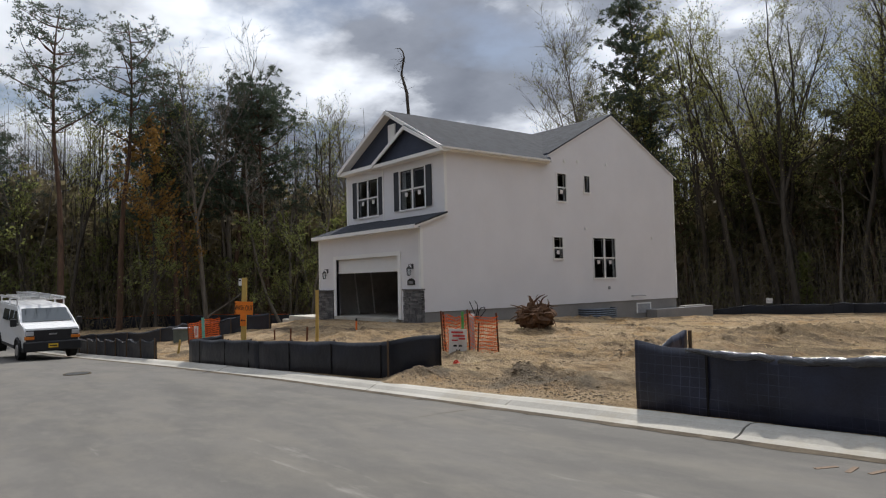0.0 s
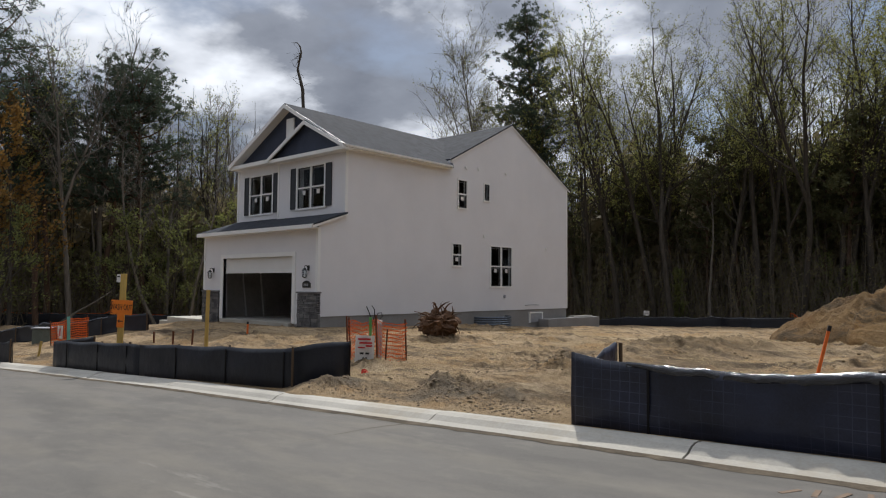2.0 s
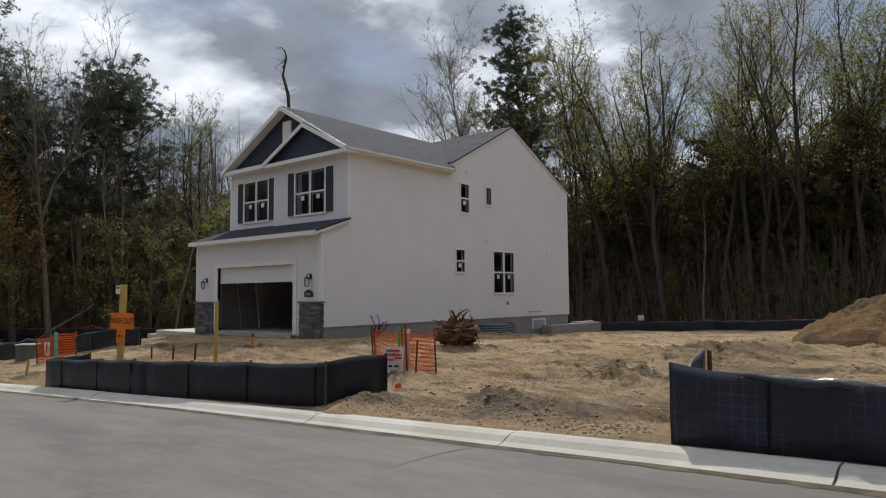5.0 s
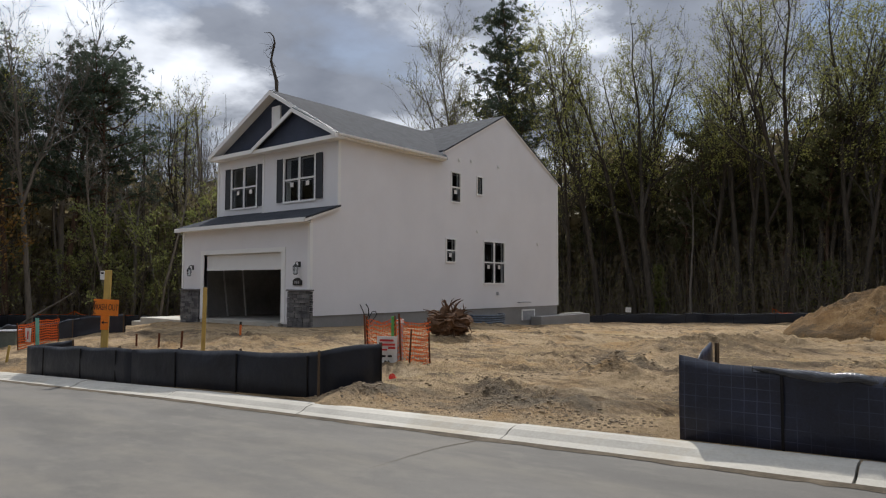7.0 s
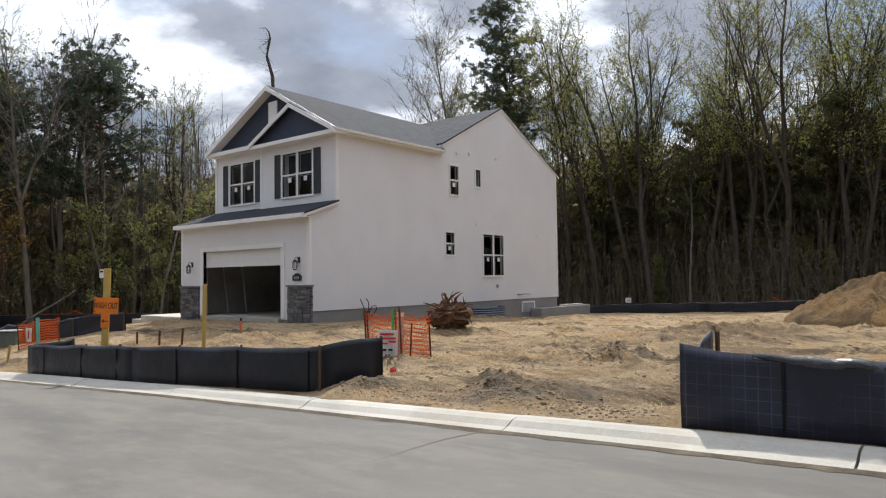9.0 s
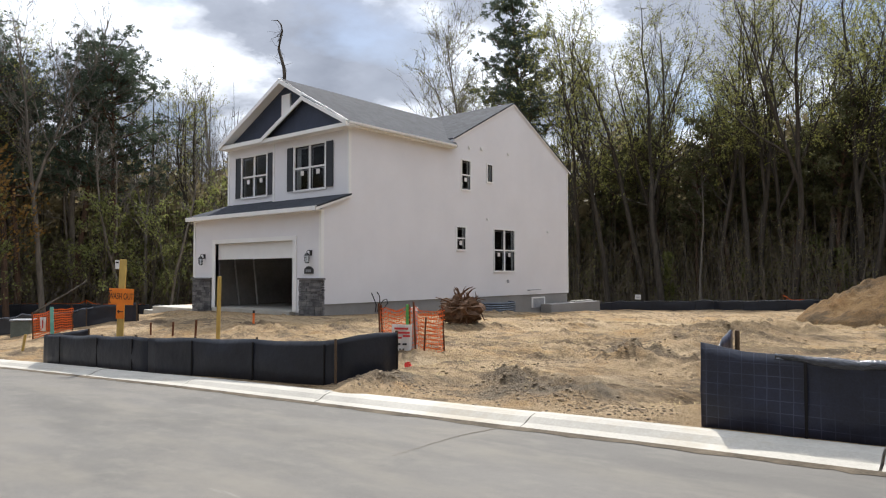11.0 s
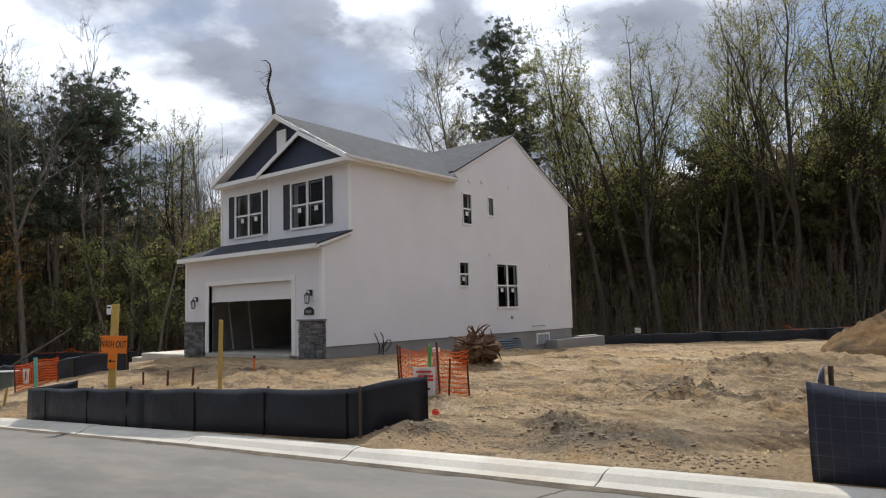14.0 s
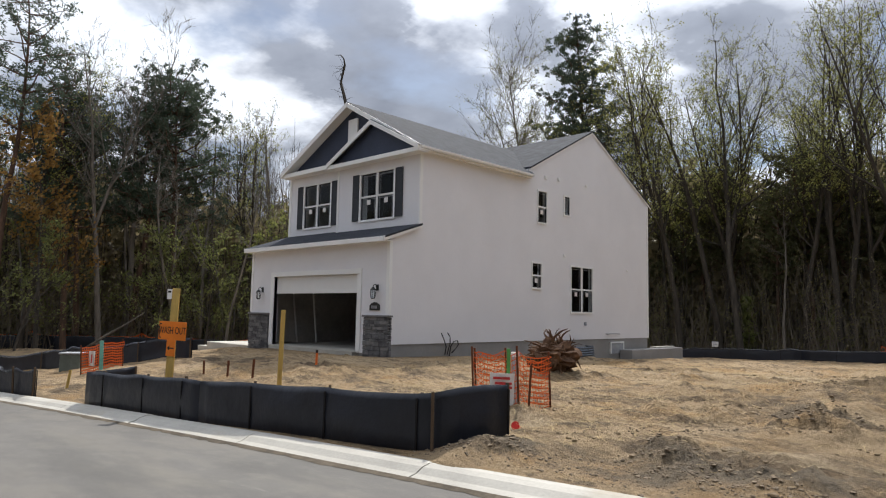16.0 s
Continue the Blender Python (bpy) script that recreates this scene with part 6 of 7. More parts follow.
    rack = part("roof_rack", boxes(*[(px - 0.03, px + 0.03, -0.80, 0.80, 2.12, 2.17) for px in (-0.95, -2.3, -3.9)], *[(px - 0.025, px + 0.025, s * 0.78 - 0.025, s * 0.78 + 0.025, 1.90, 2.12) for px in (-0.95, -2.3, -3.9) for s in (-1, 1)], (-4.2, -0.7, 0.76, 0.80, 2.17, 2.24), (-4.2, -0.7, -0.80, -0.76, 2.17, 2.24)), WHITE, t, "white roof rack")
    for y0, z0 in ((-0.55, 2.18), (0.15, 2.18), (-0.2, 2.28)):
        bm = boxes((-4.3, -0.35, y0, y0 + 0.03, z0, z0 + 0.08), (-4.3, -0.35, y0 + 0.37, y0 + 0.40, z0, z0 + 0.08))
        for k in range(13):
            box(bm, -4.2 + k * 0.3, -4.17 + k * 0.3, y0 + 0.03, y0 + 0.37, z0 + 0.025, z0 + 0.055)
        part("ladder", bm, ALU, rack, "aluminium ladder")


van()


# ---- trees ----
def ring_tube(verts, faces, pts, radii, sides):
    start = len(verts)
    n = len(pts)
    ref = Vector((0.31, 0.17, 0.93)).normalized()
    for i, p in enumerate(pts):
        d = (pts[min(i + 1, n - 1)] - pts[max(i - 1, 0)]).normalized()
        u = d.cross(ref)
        if u.length < 1e-3:
            u = d.orthogonal()
        u.normalize()
        w = d.cross(u)
        for k in range(sides):
            a = k * 2 * math.pi / sides
            verts.append(p + (u * math.cos(a) + w * math.sin(a)) * radii[i])
    for i in range(n - 1):
        for k in range(sides):
            a, b = start + i * sides + k, start + i * sides + (k + 1) % sides
            faces.append((a, b, b + sides, a + sides))


def grow(rng, start, way, length, segments, wander, up):
    pts, p, d = [start.copy()], start.copy(), way.normalized()
    for _ in range(segments):
        d = (d + Vector((rng.gauss(0, wander), rng.gauss(0, wander), rng.gauss(0, wander) + up))).normalized()
        p = p + d * (length / segments)
        pts.append(p.copy())
    return pts


def along(pts, t):
    f = t * (len(pts) - 1)
    i = min(int(f), len(pts) - 2)
    return pts[i].lerp(pts[i + 1], f - i), (pts[i + 1] - pts[i]).normalized()


def side_way(rng, d, angle):
    o = d.orthogonal().normalized()
    o.rotate(Matrix.Rotation(rng.uniform(0, 2 * math.pi), 3, d))
    return (d * math.cos(angle) + o * math.sin(angle)).normalized()


def leaf_quad(rng, verts, faces, p, size, narrow=0.6):
    n = Vector((rng.gauss(0, 1), rng.gauss(0, 1), rng.gauss(0, 1))).normalized()
    u = n.orthogonal().normalized()
    w = n.cross(u)
    i = len(verts)
    verts.extend((p - u * size, p + w * size * narrow, p + u * size, p - w * size * narrow))
    faces.append((i, i + 1, i + 2, i + 3))


def flat_twig(rng, verts, faces, pts):
    w = Vector((rng.gauss(0, 1), rng.gauss(0, 1), rng.gauss(0, 0.5))).normalized()
    i = len(verts)
    verts.extend((pts[0] - w * 0.014, pts[0] + w * 0.014, pts[-1]))
    faces.append((i, i + 1, i + 2))


def broadleaf(seed, height, trunk_r, clear, spread, leaves, leaf_size=0.09, lean=(0, 0), limbs=15, fork=True, boughs=8, twigs=13, angle=(0.5, 1.1), rise=0.07):
    """Wood and leaf geometry of a forest tree in early spring: a long bare stem, ascending limbs, fine twigs and sparse young leaves."""
    rng = random.Random(seed)
    wood, wood_f, leaf, leaf_f, arms, arms_f = [], [], [], [], [], []
    stem = grow(rng, Vector((0, 0, -0.4)), Vector((lean[0], lean[1], 1)), height * 0.92, 14, 0.06, 0.03)
    stems = [stem]
    radii = [trunk_r * (1.25 if i == 0 else 1) * (1 - 0.93 * (i / 14)) + 0.012 for i in range(15)]
    ring_tube(wood, wood_f, stem, radii, 7)
    if fork:
        p, d = along(stem, rng.uniform(0.3, 0.5))
        second = grow(rng, p, side_way(rng, d, 0.35), height * 0.5, 9, 0.06, 0.10)
        ring_tube(wood, wood_f, second, [trunk_r * 0.55 * (1 - 0.9 * i / 9) + 0.01 for i in range(10)], 6)
        stems.append(second)
    for s_i, s in enumerate(stems):
        count = limbs if s_i == 0 else limbs // 2
        for j in range(count):
            t = clear + (0.97 - clear) * (j + rng.random()) / count if s_i == 0 else 0.15 + 0.8 * (j + rng.random()) / count
            p, d = along(s, t)
            room = (1 - t) ** 0.6
            L = spread * (0.62 + 0.62 * room) * rng.uniform(0.6, 1.2)
            limb = grow(rng, p, side_way(rng, d, rng.uniform(*angle)), L, 6, 0.16, rise)
            r0 = max(0.02, trunk_r * 0.36 * (1 - t) + 0.02)
            ring_tube(arms, arms_f, limb, [r0 * (1 - 0.85 * i / 6) for i in range(7)], 4)
            for k in range(boughs):
                q, e = along(limb, 0.2 + 0.8 * (k + rng.random()) / boughs)
                M = L * rng.uniform(0.25, 0.5)
                bough = grow(rng, q, side_way(rng, e, rng.uniform(0.5, 0.9)), M, 2, 0.2, 0.1)
                ring_tube(arms, arms_f, bough, [r0 * 0.32, r0 * 0.22, 0.006], 3)
                for _ in range(twigs):
                    a, f = along(bough, rng.uniform(0.2, 1.0))
                    twig = grow(rng, a, side_way(rng, f, rng.uniform(0.3, 0.9)), M * rng.uniform(0.35, 0.8), 2, 0.25, 0.06)
                    flat_twig(rng, arms, arms_f, twig)
                    for _ in range(leaves):
                        b, _e = along(twig, rng.uniform(0.1, 1.0))
                        leaf_quad(rng, leaf, leaf_f, b + Vector((rng.gauss(0, 0.12), rng.gauss(0, 0.12), rng.gauss(0, 0.1))), leaf_size * rng.uniform(0.5, 1.3))
    return wood, wood_f, leaf, leaf_f, arms, arms_f


def pine(seed, height, trunk_r, clear, spread, tufts=17, whorls=15, cone=0.55, lean=(0, 0), rise=0.75, bare_part=0.25):
    """Wood and needle tufts of a pine: bare lower stem and level boughs in whorls."""
    rng = random.Random(seed)
    wood, wood_f, leaf, leaf_f, arms, arms_f = [], [], [], [], [], []
    stem = grow(rng, Vector((0, 0, -0.4)), Vector((lean[0], lean[1], 1)), height, 14, 0.03, 0.03)
    ring_tube(wood, wood_f, stem, [trunk_r * (1 - 0.92 * i / 14) + 0.015 for i in range(15)], 7)
    for w in range(whorls):
        t = clear + (0.985 - clear) * (w + rng.random() * 0.7) / whorls
        p, d = along(stem, t)
        room = ((1 - t) / (1 - clear)) ** cone
        turn = rng.uniform(0, 6.28)
        for b in range(rng.choice((3, 4, 5))):
            a = turn + b * 1.4 + rng.uniform(-0.4, 0.4)
            L = spread * (0.22 + 0.85 * room) * rng.uniform(0.3, 1.2)
            bough = grow(rng, p, Vector((math.cos(a), math.sin(a), rng.uniform(-0.05, rise))), L, 5, 0.16, 0.05)
            ring_tube(arms, arms_f, bough, [0.05 * (1 - 0.8 * i / 5) * (0.4 + L / 4) for i in range(6)], 3)
            n = max(4, int(L * 4.6))
            for k in range(n):
                q, e = along(bough, bare_part + (1 - bare_part) * (k + rng.random()) / n)
                q = q + Vector((rng.gauss(0, 0.42), rng.gauss(0, 0.42), rng.gauss(0, 0.16) + 0.1))
                for _ in range(tufts):
                    v = Vector((rng.gauss(0, 1), rng.gauss(0, 1), rng.gauss(0.3, 0.7))).normalized()
                    u = v.orthogonal().normalized()
                    u.rotate(Matrix.Rotation(rng.uniform(0, 6.28), 3, v))
                    i = len(leaf)
                    s = rng.uniform(0.18, 0.36)
                    leaf.extend((q + v * 0.03, q + v * s * 0.6 + u * 0.035, q + v * s, q + v * s * 0.6 - u * 0.035))
                    leaf_f.append((i, i + 1, i + 2, i + 3))
    return wood, wood_f, leaf, leaf_f, arms, arms_f


def bush(seed, height, radius, count, leaf_size, drop=0.0):
    """A dense evergreen or shrub of the understorey, foliage from the ground up."""
    rng = random.Random(seed)
    wood, wood_f, leaf, leaf_f, arms, arms_f = [], [], [], [], [], []
    stem = grow(rng, Vector((0, 0, -0.3)), Vector((0, 0, 1)), height * 0.95, 8, 0.05, 0.03)
    ring_tube(wood, wood_f, stem, [0.12 * (1 - 0.9 * i / 8) + 0.01 for i in range(9)], 5)
    for j in range(count):
        t = drop + (1 - drop) * rng.random() ** 0.9
        p, d = along(stem, min(t, 0.99))
        lump = 0.65 + 0.5 * noise.noise(Vector((t * 5, seed * 2.7, 0)))
        reach = radius * lump * (1.15 - t) ** 0.55
        a = rng.uniform(0, 6.28)
        L = reach * rng.uniform(0.5, 1.0)
        bough = grow(rng, p, Vector((math.cos(a), math.sin(a), rng.uniform(0.0, 0.7))), L, 3, 0.15, 0.05)
        ring_tube(arms, arms_f, bough, [0.03, 0.024, 0.016, 0.006], 3)
        for _ in range(15):
            q, e = along(bough, rng.uniform(0.3, 1.0))
            leaf_quad(rng, leaf, leaf_f, q + Vector((rng.gauss(0, 0.3), rng.gauss(0, 0.3), rng.gauss(0, 0.25))), leaf_size * rng.uniform(0.5, 1.4), 0.55)
    return wood, wood_f, leaf, leaf_f, arms, arms_f


def raw_mesh(name, verts, faces, mat, smooth=False):
    me = bpy.data.meshes.new(name)
    me.from_pydata(verts, [], faces)
    me.materials.append(mat)
    if smooth:
        me.polygons.foreach_set("use_smooth", [True] * len(me.polygons))
    return me


def tree(shape, wood_mat, leaf_mat, name, label, category="tree", group=""):
    """A tree thing under the ground at the origin, to be copied into place."""
    wood, wood_f, leaf, leaf_f, arms, arms_f = shape
    t = thing(name, label, category, group)
    a = new("trunk", raw_mesh("trunk", wood, wood_f, wood_mat, True))
    a.parent = t
    c = new("branchwork", raw_mesh("branchwork", arms, arms_f, wood_mat, True))
    c.parent = t
    if leaf:
        b = new("crown", raw_mesh("crown", leaf, leaf_f, leaf_mat))
        b.parent = t
    return t


WOODS = "trees at the wood's edge"
tall = [tree(broadleaf(11 + i, 25, 0.22, 0.42, 4.8, 3, 0.062, lean=(0.02 * (i - 1), 0.01), limbs=15, boughs=6, twigs=7, angle=(0.35, 0.85), rise=0.13), BARK, SPRING_LEAF, "broadleaf_tree", "tall slender broadleaf tree with sparse pale green spring leaves", group=WOODS) for i in range(4)]
leafy = [tree(broadleaf(31 + i, 20, 0.18, 0.38, 4.4, 4, 0.066, limbs=15, boughs=6, twigs=8, angle=(0.35, 0.9), rise=0.12), BARK, SPRING_LEAF, "broadleaf_tree", "broadleaf tree with fresh yellow green spring leaves", group=WOODS) for i in range(3)]
bare = [tree(broadleaf(51 + i, 22, 0.20, 0.40, 4.6, 0, limbs=16, boughs=7, twigs=9, angle=(0.35, 0.9), rise=0.11), PALE_BARK, SPRING_LEAF, "bare_tree", "leafless tree with pale grey branches", group=WOODS) for i in range(3)]
fan = tree(broadleaf(61, 26, 0.24, 0.42, 5.6, 1, 0.06, limbs=32), PALE_BARK, SPRING_LEAF, "broadleaf_tree", "wide crowned tree with fine grey twigs and first leaves", group=WOODS)
greens = [tree(broadleaf(71 + i, 12, 0.10, 0.15, 3.2, 1, 0.13, limbs=13, fork=False), BARK, GREEN_LEAF, "young_tree", "young green tree under the taller trees", group=WOODS) for i in range(2)]
rusts = [tree(broadleaf(81, 15, 0.12, 0.2, 2.8, 2, 0.12, limbs=15, fork=False), BARK, RUST_LEAF, "young_tree", "young tree with rust brown new leaves", group=WOODS)]
pines = [tree(pine(91, 27, 0.26, 0.40, 4.6, cone=0.40, whorls=34, tufts=32), RED_BARK, NEEDLE, "pine_tree", "tall dark green pine with a bare lower trunk", group=WOODS),
         tree(pine(92, 21, 0.24, 0.46, 5.0, whorls=18, cone=0.30, rise=0.5, bare_part=0.35, tufts=26), RED_BARK, NEEDLE, "pine_tree", "broad dark green pine with layered boughs", group=WOODS),
         tree(pine(93, 22, 0.22, 0.60, 3.8, whorls=10, cone=0.3, lean=(-0.08, 0.0), rise=0.6, bare_part=0.45, tufts=12), RED_BARK, NEEDLE, "pine_tree", "leaning pine with a high open crown", group=WOODS),
         tree(pine(94, 14, 0.16, 0.42, 2.9, whorls=12, cone=0.32, rise=0.9, tufts=26), RED_BARK, OLIVE_NEEDLE, "pine_tree", "smaller round topped pine among the trunks", group=WOODS)]
slim = [tree(broadleaf(101 + i, 15, 0.13, 0.55, 2.4, 0, limbs=8, fork=i == 0, lean=((-0.19, -0.42), (0.05, 0.02))[i]), PALE_BARK, SPRING_LEAF, "slim_tree", ("pale leaning slim tree trunk at the wood's edge", "pale slim tree trunk at the wood's edge")[i], group=WOODS) for i in range(2)]
bushes = [tree(bush(111 + i, (10.5, 7.5, 9.0)[i], (2.9, 2.6, 2.3)[i], 120, 0.15), BARK, (NEEDLE, UNDERGROWTH, GREEN_LEAF)[i], "understorey_bush", ("dense dark evergreen under the trees", "brown twiggy bush under the trees", "dull green bush under the trees")[i], "bush", "bushes under the trees") for i in range(3)]


def base_level(x, y):
    return lot_level(x, y) - 0.1


used = set()


def plant(kind, x, y, scale=1.0, turn=0.0, tilt=0.0):
    m = Matrix.Translation((x, y, base_level(x, y))) @ pose(0, 0, 0, tilt, 0, turn) @ Matrix.Diagonal((scale, scale, scale, 1))
    if kind.name not in used:
        used.add(kind.name)
        kind.matrix_basis = m
        return kind
    c = copy_thing(kind, Matrix.Identity(4))
    c.matrix_basis = m
    return c


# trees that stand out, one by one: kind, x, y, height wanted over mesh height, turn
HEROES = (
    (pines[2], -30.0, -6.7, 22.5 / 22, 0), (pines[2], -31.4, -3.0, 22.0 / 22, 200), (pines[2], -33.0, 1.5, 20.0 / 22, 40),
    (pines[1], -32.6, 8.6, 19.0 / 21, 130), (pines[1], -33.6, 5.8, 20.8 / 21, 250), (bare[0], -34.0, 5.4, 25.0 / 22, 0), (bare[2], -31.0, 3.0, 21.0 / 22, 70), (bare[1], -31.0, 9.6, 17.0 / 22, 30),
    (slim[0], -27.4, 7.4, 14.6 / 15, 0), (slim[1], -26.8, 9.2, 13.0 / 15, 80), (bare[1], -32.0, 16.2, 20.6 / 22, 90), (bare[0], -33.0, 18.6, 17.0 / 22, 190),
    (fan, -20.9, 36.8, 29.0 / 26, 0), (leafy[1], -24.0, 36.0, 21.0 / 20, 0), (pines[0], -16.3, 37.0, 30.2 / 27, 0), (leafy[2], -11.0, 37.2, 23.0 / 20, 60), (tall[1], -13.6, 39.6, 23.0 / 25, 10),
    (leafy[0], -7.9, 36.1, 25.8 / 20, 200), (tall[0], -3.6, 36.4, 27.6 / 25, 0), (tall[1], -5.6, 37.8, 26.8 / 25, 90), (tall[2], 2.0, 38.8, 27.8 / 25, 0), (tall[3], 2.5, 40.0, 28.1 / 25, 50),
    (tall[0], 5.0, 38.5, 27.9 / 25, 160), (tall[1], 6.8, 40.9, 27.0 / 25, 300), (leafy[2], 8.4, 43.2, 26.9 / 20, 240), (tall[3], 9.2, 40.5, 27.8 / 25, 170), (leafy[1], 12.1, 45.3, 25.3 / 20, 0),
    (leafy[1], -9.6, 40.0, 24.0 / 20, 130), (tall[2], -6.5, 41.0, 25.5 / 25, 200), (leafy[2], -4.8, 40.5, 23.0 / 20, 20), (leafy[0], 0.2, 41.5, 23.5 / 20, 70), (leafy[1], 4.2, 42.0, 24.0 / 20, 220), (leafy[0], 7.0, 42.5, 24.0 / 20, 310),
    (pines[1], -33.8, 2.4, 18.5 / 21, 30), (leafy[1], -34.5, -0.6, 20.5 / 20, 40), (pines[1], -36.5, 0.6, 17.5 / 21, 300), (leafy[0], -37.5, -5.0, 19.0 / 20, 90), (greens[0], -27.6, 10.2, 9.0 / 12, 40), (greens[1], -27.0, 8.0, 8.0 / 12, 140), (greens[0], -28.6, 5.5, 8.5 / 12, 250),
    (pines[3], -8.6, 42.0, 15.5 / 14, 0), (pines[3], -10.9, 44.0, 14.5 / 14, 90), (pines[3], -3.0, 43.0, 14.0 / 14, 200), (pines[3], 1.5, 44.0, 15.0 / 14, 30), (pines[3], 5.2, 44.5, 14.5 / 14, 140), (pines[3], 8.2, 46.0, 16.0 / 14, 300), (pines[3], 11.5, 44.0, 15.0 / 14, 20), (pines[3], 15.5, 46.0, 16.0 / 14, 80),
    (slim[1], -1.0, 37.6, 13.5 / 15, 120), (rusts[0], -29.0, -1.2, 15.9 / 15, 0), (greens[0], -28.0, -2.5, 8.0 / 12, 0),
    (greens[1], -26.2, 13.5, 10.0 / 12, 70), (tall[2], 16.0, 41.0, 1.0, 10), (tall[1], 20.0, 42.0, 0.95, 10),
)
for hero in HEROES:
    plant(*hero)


def snag():
    """A dead vine-hung stem that stands above the house roof."""
    rng = random.Random(4)
    wood, faces = [], []
    b = base_level(-25.4, 17.4)
    line = [(0, 0, -0.3), (0.3, 0.1, 5), (0.1, 0.3, 10), (0.35, 0.2, 14), (0.09, 0.0, 16.52 - b), (-0.29, 0.0, 17.48 - b), (-0.60, 0.0, 18.15 - b), (-0.41, 0, 18.85 - b), (-0.16, 0, 19.47 - b), (-0.33, 0, 20.02 - b), (-0.73, 0.0, 20.42 - b), (-1.55, 0.0, 20.62 - b)]
    ring_tube(wood, faces, [Vector(p) for p in line], [0.22, 0.2, 0.17, 0.14, 0.13, 0.12, 0.10, 0.09, 0.075, 0.06, 0.04, 0.01], 7)
    for i in range(26):
        p, d = along([Vector(q) for q in line], rng.uniform(0.35, 0.75))
        tw = grow(rng, p, Vector((rng.gauss(-0.4, 0.5), rng.gauss(0, 0.5), rng.uniform(-0.6, 0.8))), rng.uniform(0.4, 1.4), 4, 0.3, -0.05)
        ring_tube(wood, faces, tw, [0.02, 0.016, 0.012, 0.008, 0.004], 3)
    t = thing("dead_tree", "dead crooked snag rising behind the roof", "tree", at=(-25.4, 17.4, base_level(-25.4, 17.4)))
    o = new("trunk", raw_mesh("trunk", wood, faces, BARK, True))
    o.parent = t


snag()

# the wood's edge, as a line, and what grows behind it
EDGE = ((-54, -24), (-46, -15), (-36, -3), (-31, 6), (-27, 15), (-22, 26), (-16, 33), (-5, 36.5), (10, 38), (22, 39))


def edge_point(s):
    """A point s metres along the edge, with the way into the wood."""
    for (ax, ay), (bx, by) in zip(EDGE, EDGE[1:]):
        L = math.hypot(bx - ax, by - ay)
        if s <= L:
            return ax + (bx - ax) * s / L, ay + (by - ay) * s / L, -(by - ay) / L, (bx - ax) / L
        s -= L
    return bx, by, -(by - ay) / L, (bx - ax) / L


EDGE_LENGTH = sum(math.hypot(b[0] - a[0], b[1] - a[1]) for a, b in zip(EDGE, EDGE[1:]))
rng = random.Random(77)


def inside(s, depth):
    """A point that lies depth metres into the wood, seen from the lot."""
    x, y, _nx, _ny = edge_point(s)
    d = Vector((x - 12.0, y + 8.0, 0)).normalized()
    return x + d.x * depth, y + d.y * depth


def in_gap(x, y):
    """The stretch behind the house where no tall tree stands."""
    a = math.degrees(math.atan2(y + 14, x - 17))
    return 131.0 < a < 146.5


s = 4.0
while s < EDGE_LENGTH - 4:
    for depth in (4, 11, 19):
        x, y = inside(s + rng.uniform(-2, 2), depth + rng.uniform(-2.5, 2.5))
        if x > -14 and depth == 19:
            plant(pines[3], x, y, rng.uniform(1.0, 1.35), rng.uniform(0, 360))
            continue
        if in_gap(x, y):
            plant(rng.choice(greens + bushes), x, y, rng.uniform(0.7, 0.95), rng.uniform(0, 360))
            continue
        right = x > -20
        kind = rng.choice(tall + leafy[:2] + tall + leafy[1:] if right else bare + pines[1:3] + tall[:2] + leafy[:1])
        plant(kind, x, y, rng.uniform(0.9, 1.15) if right else rng.uniform(0.72, 0.98), rng.uniform(0, 360), rng.uniform(-3, 3))
    s += 5.0 if s < 70 else 4.0
s = 2.0
while s < EDGE_LENGTH - 2:
    for depth, kinds in ((3.0, bushes[1:]), (5.5, greens + bushes[1:2]), (9, bushes[1:2] + bushes[1:]), (14, bushes)):
        x, y = inside(s + rng.uniform(-1.5, 1.5), depth + rng.uniform(-1.5, 1.5))
        sc = rng.uniform(0.3, 0.65) if depth < 6 else rng.uniform(0.8, 1.3)
        plant(rng.choice(kinds), x, y, sc, rng.uniform(0, 360))
    x, y = inside(s + rng.uniform(-2, 2), rng.uniform(0.5, 5))
    if x < -18:
        plant(rng.choice(greens), *inside(s + rng.uniform(-2, 2), rng.uniform(1.5, 4)), rng.uniform(0.6, 1.1), rng.uniform(0, 360))
    if x > -14:
        plant(pines[3], *inside(s + rng.uniform(-1.5, 1.5), rng.uniform(3, 8)), rng.uniform(0.9, 1.2), rng.uniform(0, 360))
    if rng.random() < (0.10 if x > -14 else 0.3):
        plant(slim[1], x, y, rng.uniform(0.6, 1.1), rng.uniform(0, 360), rng.uniform(-5, 5))
    s += 3.4


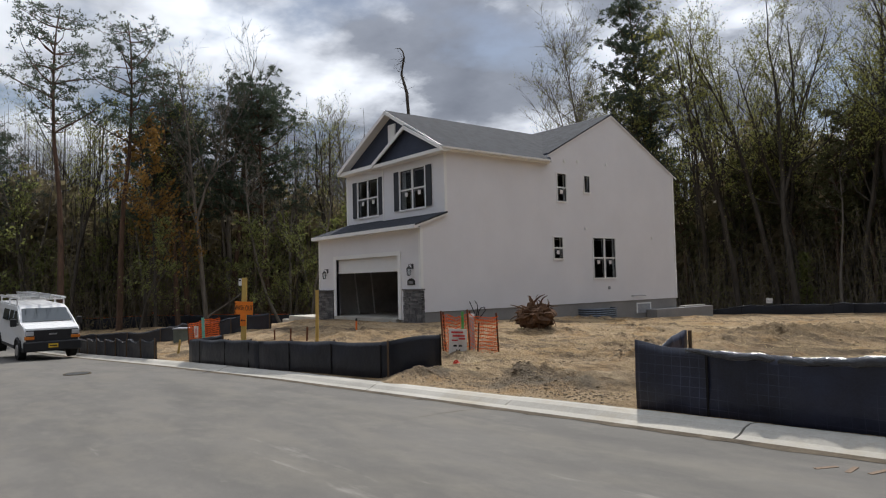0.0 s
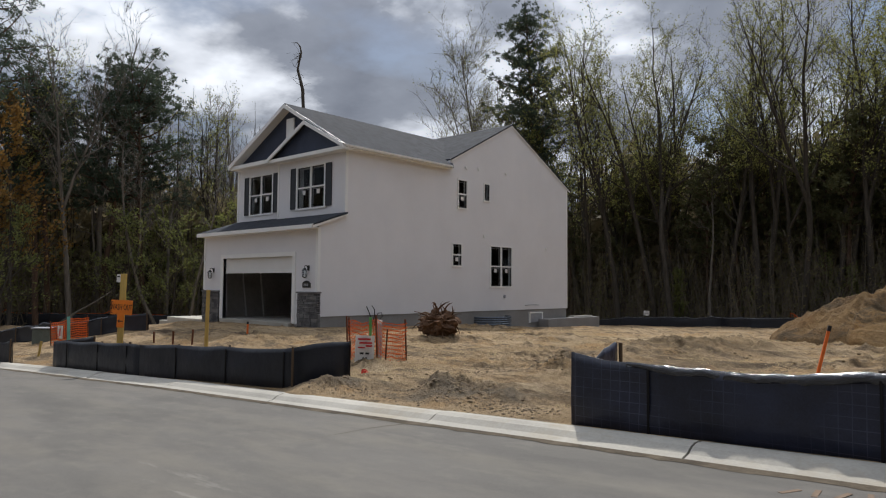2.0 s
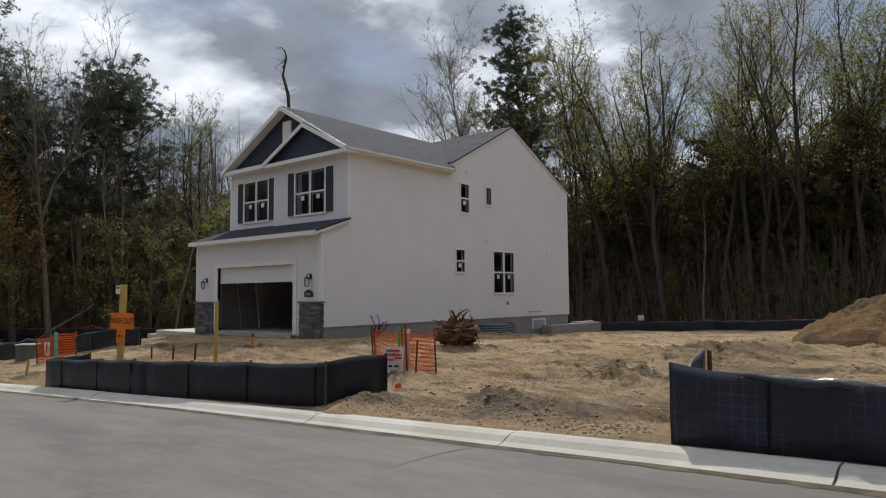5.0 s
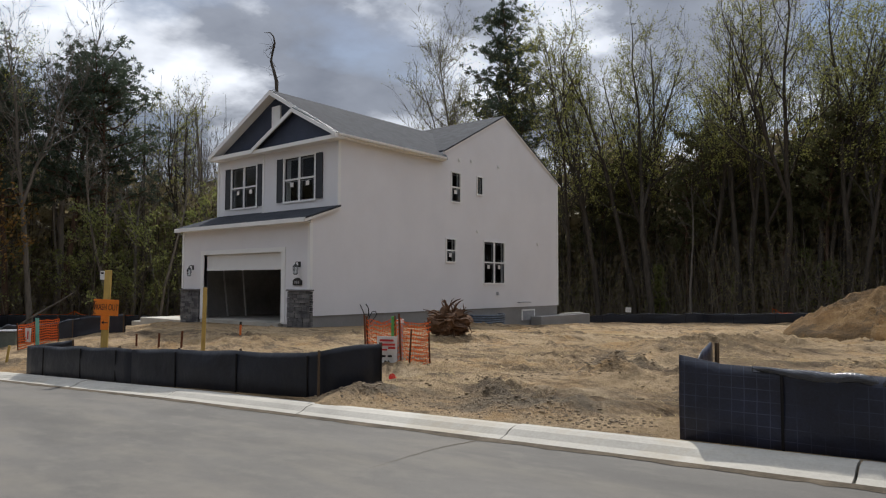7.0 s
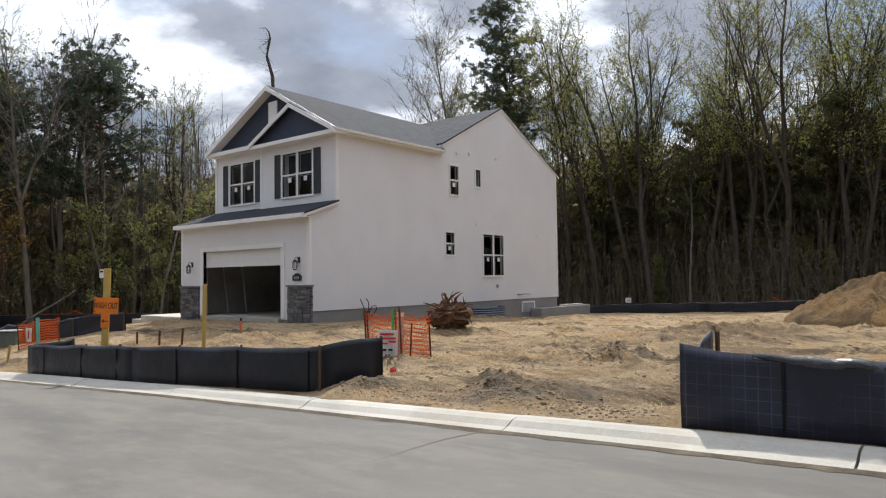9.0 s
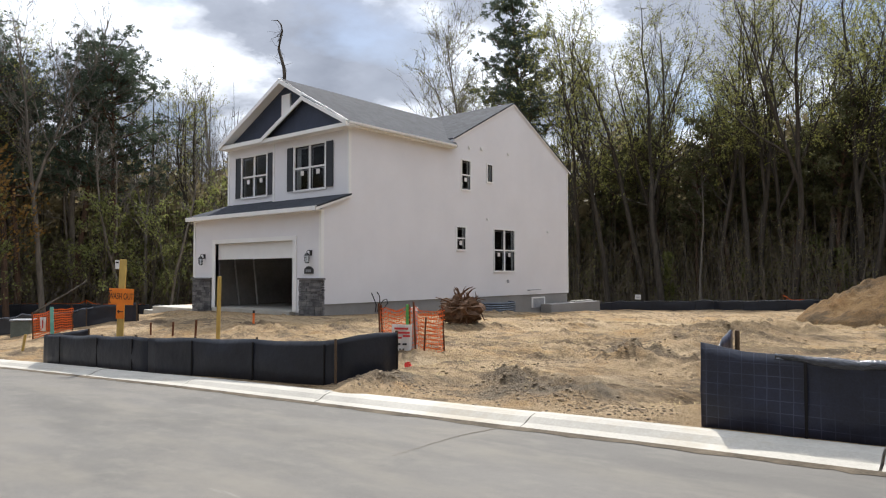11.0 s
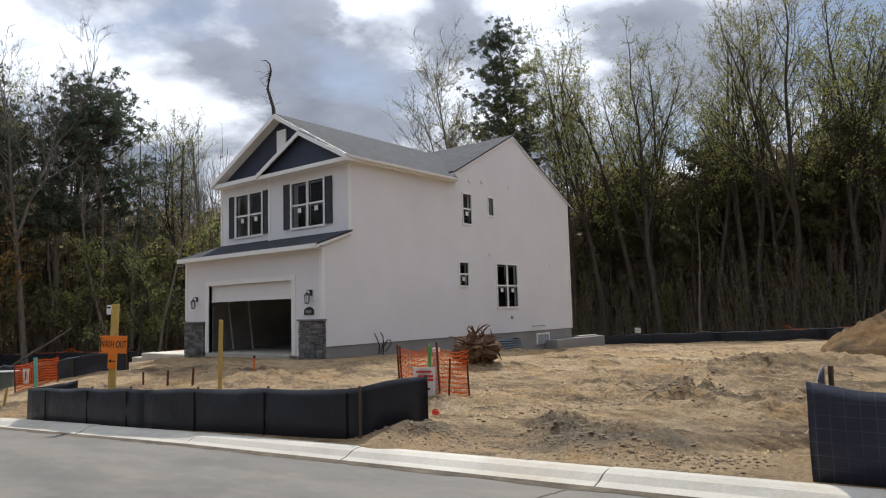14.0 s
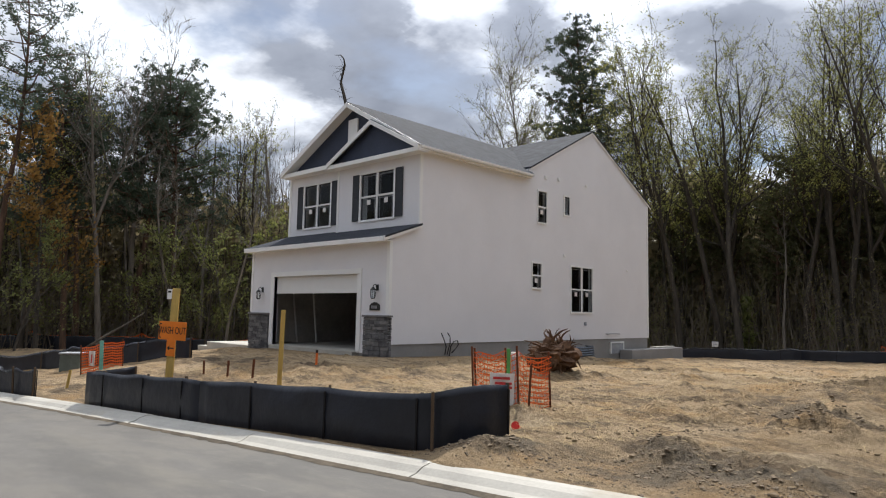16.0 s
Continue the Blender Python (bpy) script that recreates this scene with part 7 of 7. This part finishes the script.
def far_thicket():
    """The depth of the wood: a deep band of brown leaves that cannot be told apart."""
    rng = random.Random(9)
    verts, faces = [], []
    for _ in range(150000):
        s = rng.uniform(0, EDGE_LENGTH)
        x, y = inside(s, rng.uniform(6, 30))
        top = (15.5 if x > -14 else 12.5) + 3.5 * noise.noise(Vector((s * 0.16, 0, 3))) + 2.0 * noise.noise(Vector((s * 0.5, 0, 7)))
        if in_gap(x, y):
            top *= 0.75
        z = base_level(x, y) + top * rng.random() ** 1.25
        leaf_quad(rng, verts, faces, Vector((x, y, z)), rng.uniform(0.18, 0.6), 0.6)
    for _ in range(34000):
        s = rng.uniform(0, EDGE_LENGTH)
        x, y = inside(s, rng.uniform(26, 36))
        leaf_quad(rng, verts, faces, Vector((x, y, base_level(x, y) + 11.5 * rng.random() ** 1.1)), rng.uniform(0.5, 1.1), 0.8)
    ob = new("far_thicket", raw_mesh("far_thicket", verts, faces, UNDERGROWTH))
    return tagged(ob, "dark tangled thicket deep in the wood", "woods", kind="stuff")


def far_stems():
    """Countless thin stems and the fine twigs of the trees deep in the wood."""
    rng = random.Random(10)
    verts, faces = [], []
    for _ in range(1900):
        s = rng.uniform(0, EDGE_LENGTH)
        x, y = inside(s, rng.uniform(4, 24))
        z = base_level(x, y)
        h = rng.uniform(7, 20) * (0.55 if in_gap(x, y) else 1)
        r = rng.choice((0.04, 0.05, 0.06, 0.08, 0.15))
        ring_tube(verts, faces, [Vector((x, y, z)), Vector((x + rng.gauss(0, 0.3), y, z + h * 0.5)), Vector((x + rng.gauss(0, 0.6), y, z + h))], [r, r * 0.75, 0.015], 4)
    for _ in range(10000):
        s = rng.uniform(0, EDGE_LENGTH)
        x, y = inside(s, rng.uniform(8, 26))
        right = x > -20
        top = (14.5 if right else 15) + 3.5 * noise.noise(Vector((s * 0.2, 0, 13))) + 2.5 * noise.noise(Vector((s * 0.6, 0, 17)))
        if in_gap(x, y):
            top = 11
        z = base_level(x, y) + 3 + (top - 3) * rng.random() ** 0.8
        p = Vector((x, y, z))
        way = Vector((rng.gauss(0, 0.7), rng.gauss(0, 0.7), 1.0))
        for _k in range(6):
            w = (way + Vector((rng.gauss(0, 0.45), rng.gauss(0, 0.45), rng.gauss(0, 0.4)))).normalized()
            q = p + way.normalized() * rng.uniform(0, 0.9)
            flat_twig(rng, verts, faces, (q, q + w * rng.uniform(0.7, 1.9)))
    ob = new("far_stems", raw_mesh("far_stems", verts, faces, BARK))
    return tagged(ob, "countless thin stems and bare twigs deep in the wood", "woods", kind="stuff")


far_thicket()
far_stems()


def unseen_surroundings():
    """Unseen wood, added round the clearing and across the road to darken window reflections."""
    rng = random.Random(15)
    ring = ((-54, -24), (-62, -42), (-40, -58), (0, -60), (40, -52), (62, -25), (60, 10), (44, 34), (24, 40))
    verts, faces = [], []
    for _ in range(30000):
        k = rng.randrange(len(ring) - 1)
        f = rng.random()
        x = ring[k][0] + (ring[k + 1][0] - ring[k][0]) * f + rng.gauss(0, 3)
        y = ring[k][1] + (ring[k + 1][1] - ring[k][1]) * f + rng.gauss(0, 3)
        z = -1.5 + (15 + 4 * noise.noise(Vector((x * 0.1, y * 0.1, 0)))) * rng.random()
        leaf_quad(rng, verts, faces, Vector((x, y, z)), rng.uniform(0.5, 1.3), 0.7)
    return tagged(new("unseen_woods", raw_mesh("unseen_woods", verts, faces, UNDERGROWTH)), "unseen dark woods added across the road to darken reflections", "woods", kind="stuff")


unseen_surroundings()


def leaf_litter():
    rng = random.Random(19)
    verts, faces = [], []
    for _ in range(9000):
        s = rng.uniform(0, EDGE_LENGTH)
        x, y = inside(s, rng.uniform(0.3, 5) ** 1.2)
        z = base_level(x, y) + 0.1 + 1.3 * rng.random() ** 3
        leaf_quad(rng, verts, faces, Vector((x, y, z)), rng.uniform(0.05, 0.16), 0.6)
    return tagged(new("brush", raw_mesh("brush", verts, faces, UNDERGROWTH)), "low brown brush along the wood's edge", "brush", kind="stuff")


leaf_litter()


def edge_brush():
    """Thin saplings, dead twigs and sparse young leaves that veil the trunks along the wood's edge."""
    rng = random.Random(23)
    twig_v, twig_f, leaf_v, leaf_f = [], [], [], []
    for _ in range(8500):
        s = rng.uniform(0, EDGE_LENGTH)
        x, y = inside(s, rng.uniform(0.4, 9.0))
        dense = 0.6 + 0.6 * noise.noise(Vector((x * 0.22, y * 0.22, 4)))
        if rng.random() > dense:
            continue
        z = base_level(x, y)
        h = rng.uniform(0.8, 2.5) + 7.0 * rng.random() ** 1.8
        p, way = Vector((x, y, z)), Vector((rng.gauss(0, 0.16), rng.gauss(0, 0.16), 1.0))
        pts = grow(rng, p, way, h, 4, 0.10, 0.02)
        ring_tube(twig_v, twig_f, pts, [0.018 + 0.003 * h, 0.015 + 0.002 * h, 0.012, 0.009, 0.004], 3)
        for _k in range(int(5 + h * 2.2)):
            q, d = along(pts, rng.uniform(0.15, 1.0))
            e = q + side_way(rng, d, rng.uniform(0.5, 1.2)) * rng.uniform(0.25, 0.9)
            flat_twig(rng, twig_v, twig_f, (q, e))
            for _j in range(rng.choice((1, 1, 2))):
                leaf_quad(rng, leaf_v, leaf_f, q.lerp(e, rng.random()) + Vector((rng.gauss(0, 0.1), rng.gauss(0, 0.1), rng.gauss(0, 0.1))), rng.uniform(0.035, 0.10), 0.6)
    tagged(new("sapling_stems", raw_mesh("sapling_stems", twig_v, twig_f, SAPLING)), "thin brown saplings and dead twigs along the wood's edge", "saplings", kind="stuff")
    return tagged(new("sapling_leaves", raw_mesh("sapling_leaves", leaf_v, leaf_f, BRUSH_LEAF)), "sparse brown and olive young leaves on the saplings", "leaves", kind="stuff")


SAPLING = material("sapling_bark", ((0.3, (0.10, 0.085, 0.066)), (0.7, (0.21, 0.175, 0.135))), 1.5, 10, 0.95, 0.0)
BRUSH_LEAF = leaf_material("brush_leaf", (0.15, 0.125, 0.062), (0.26, 0.245, 0.095), 0.35, 0.55)
edge_brush()
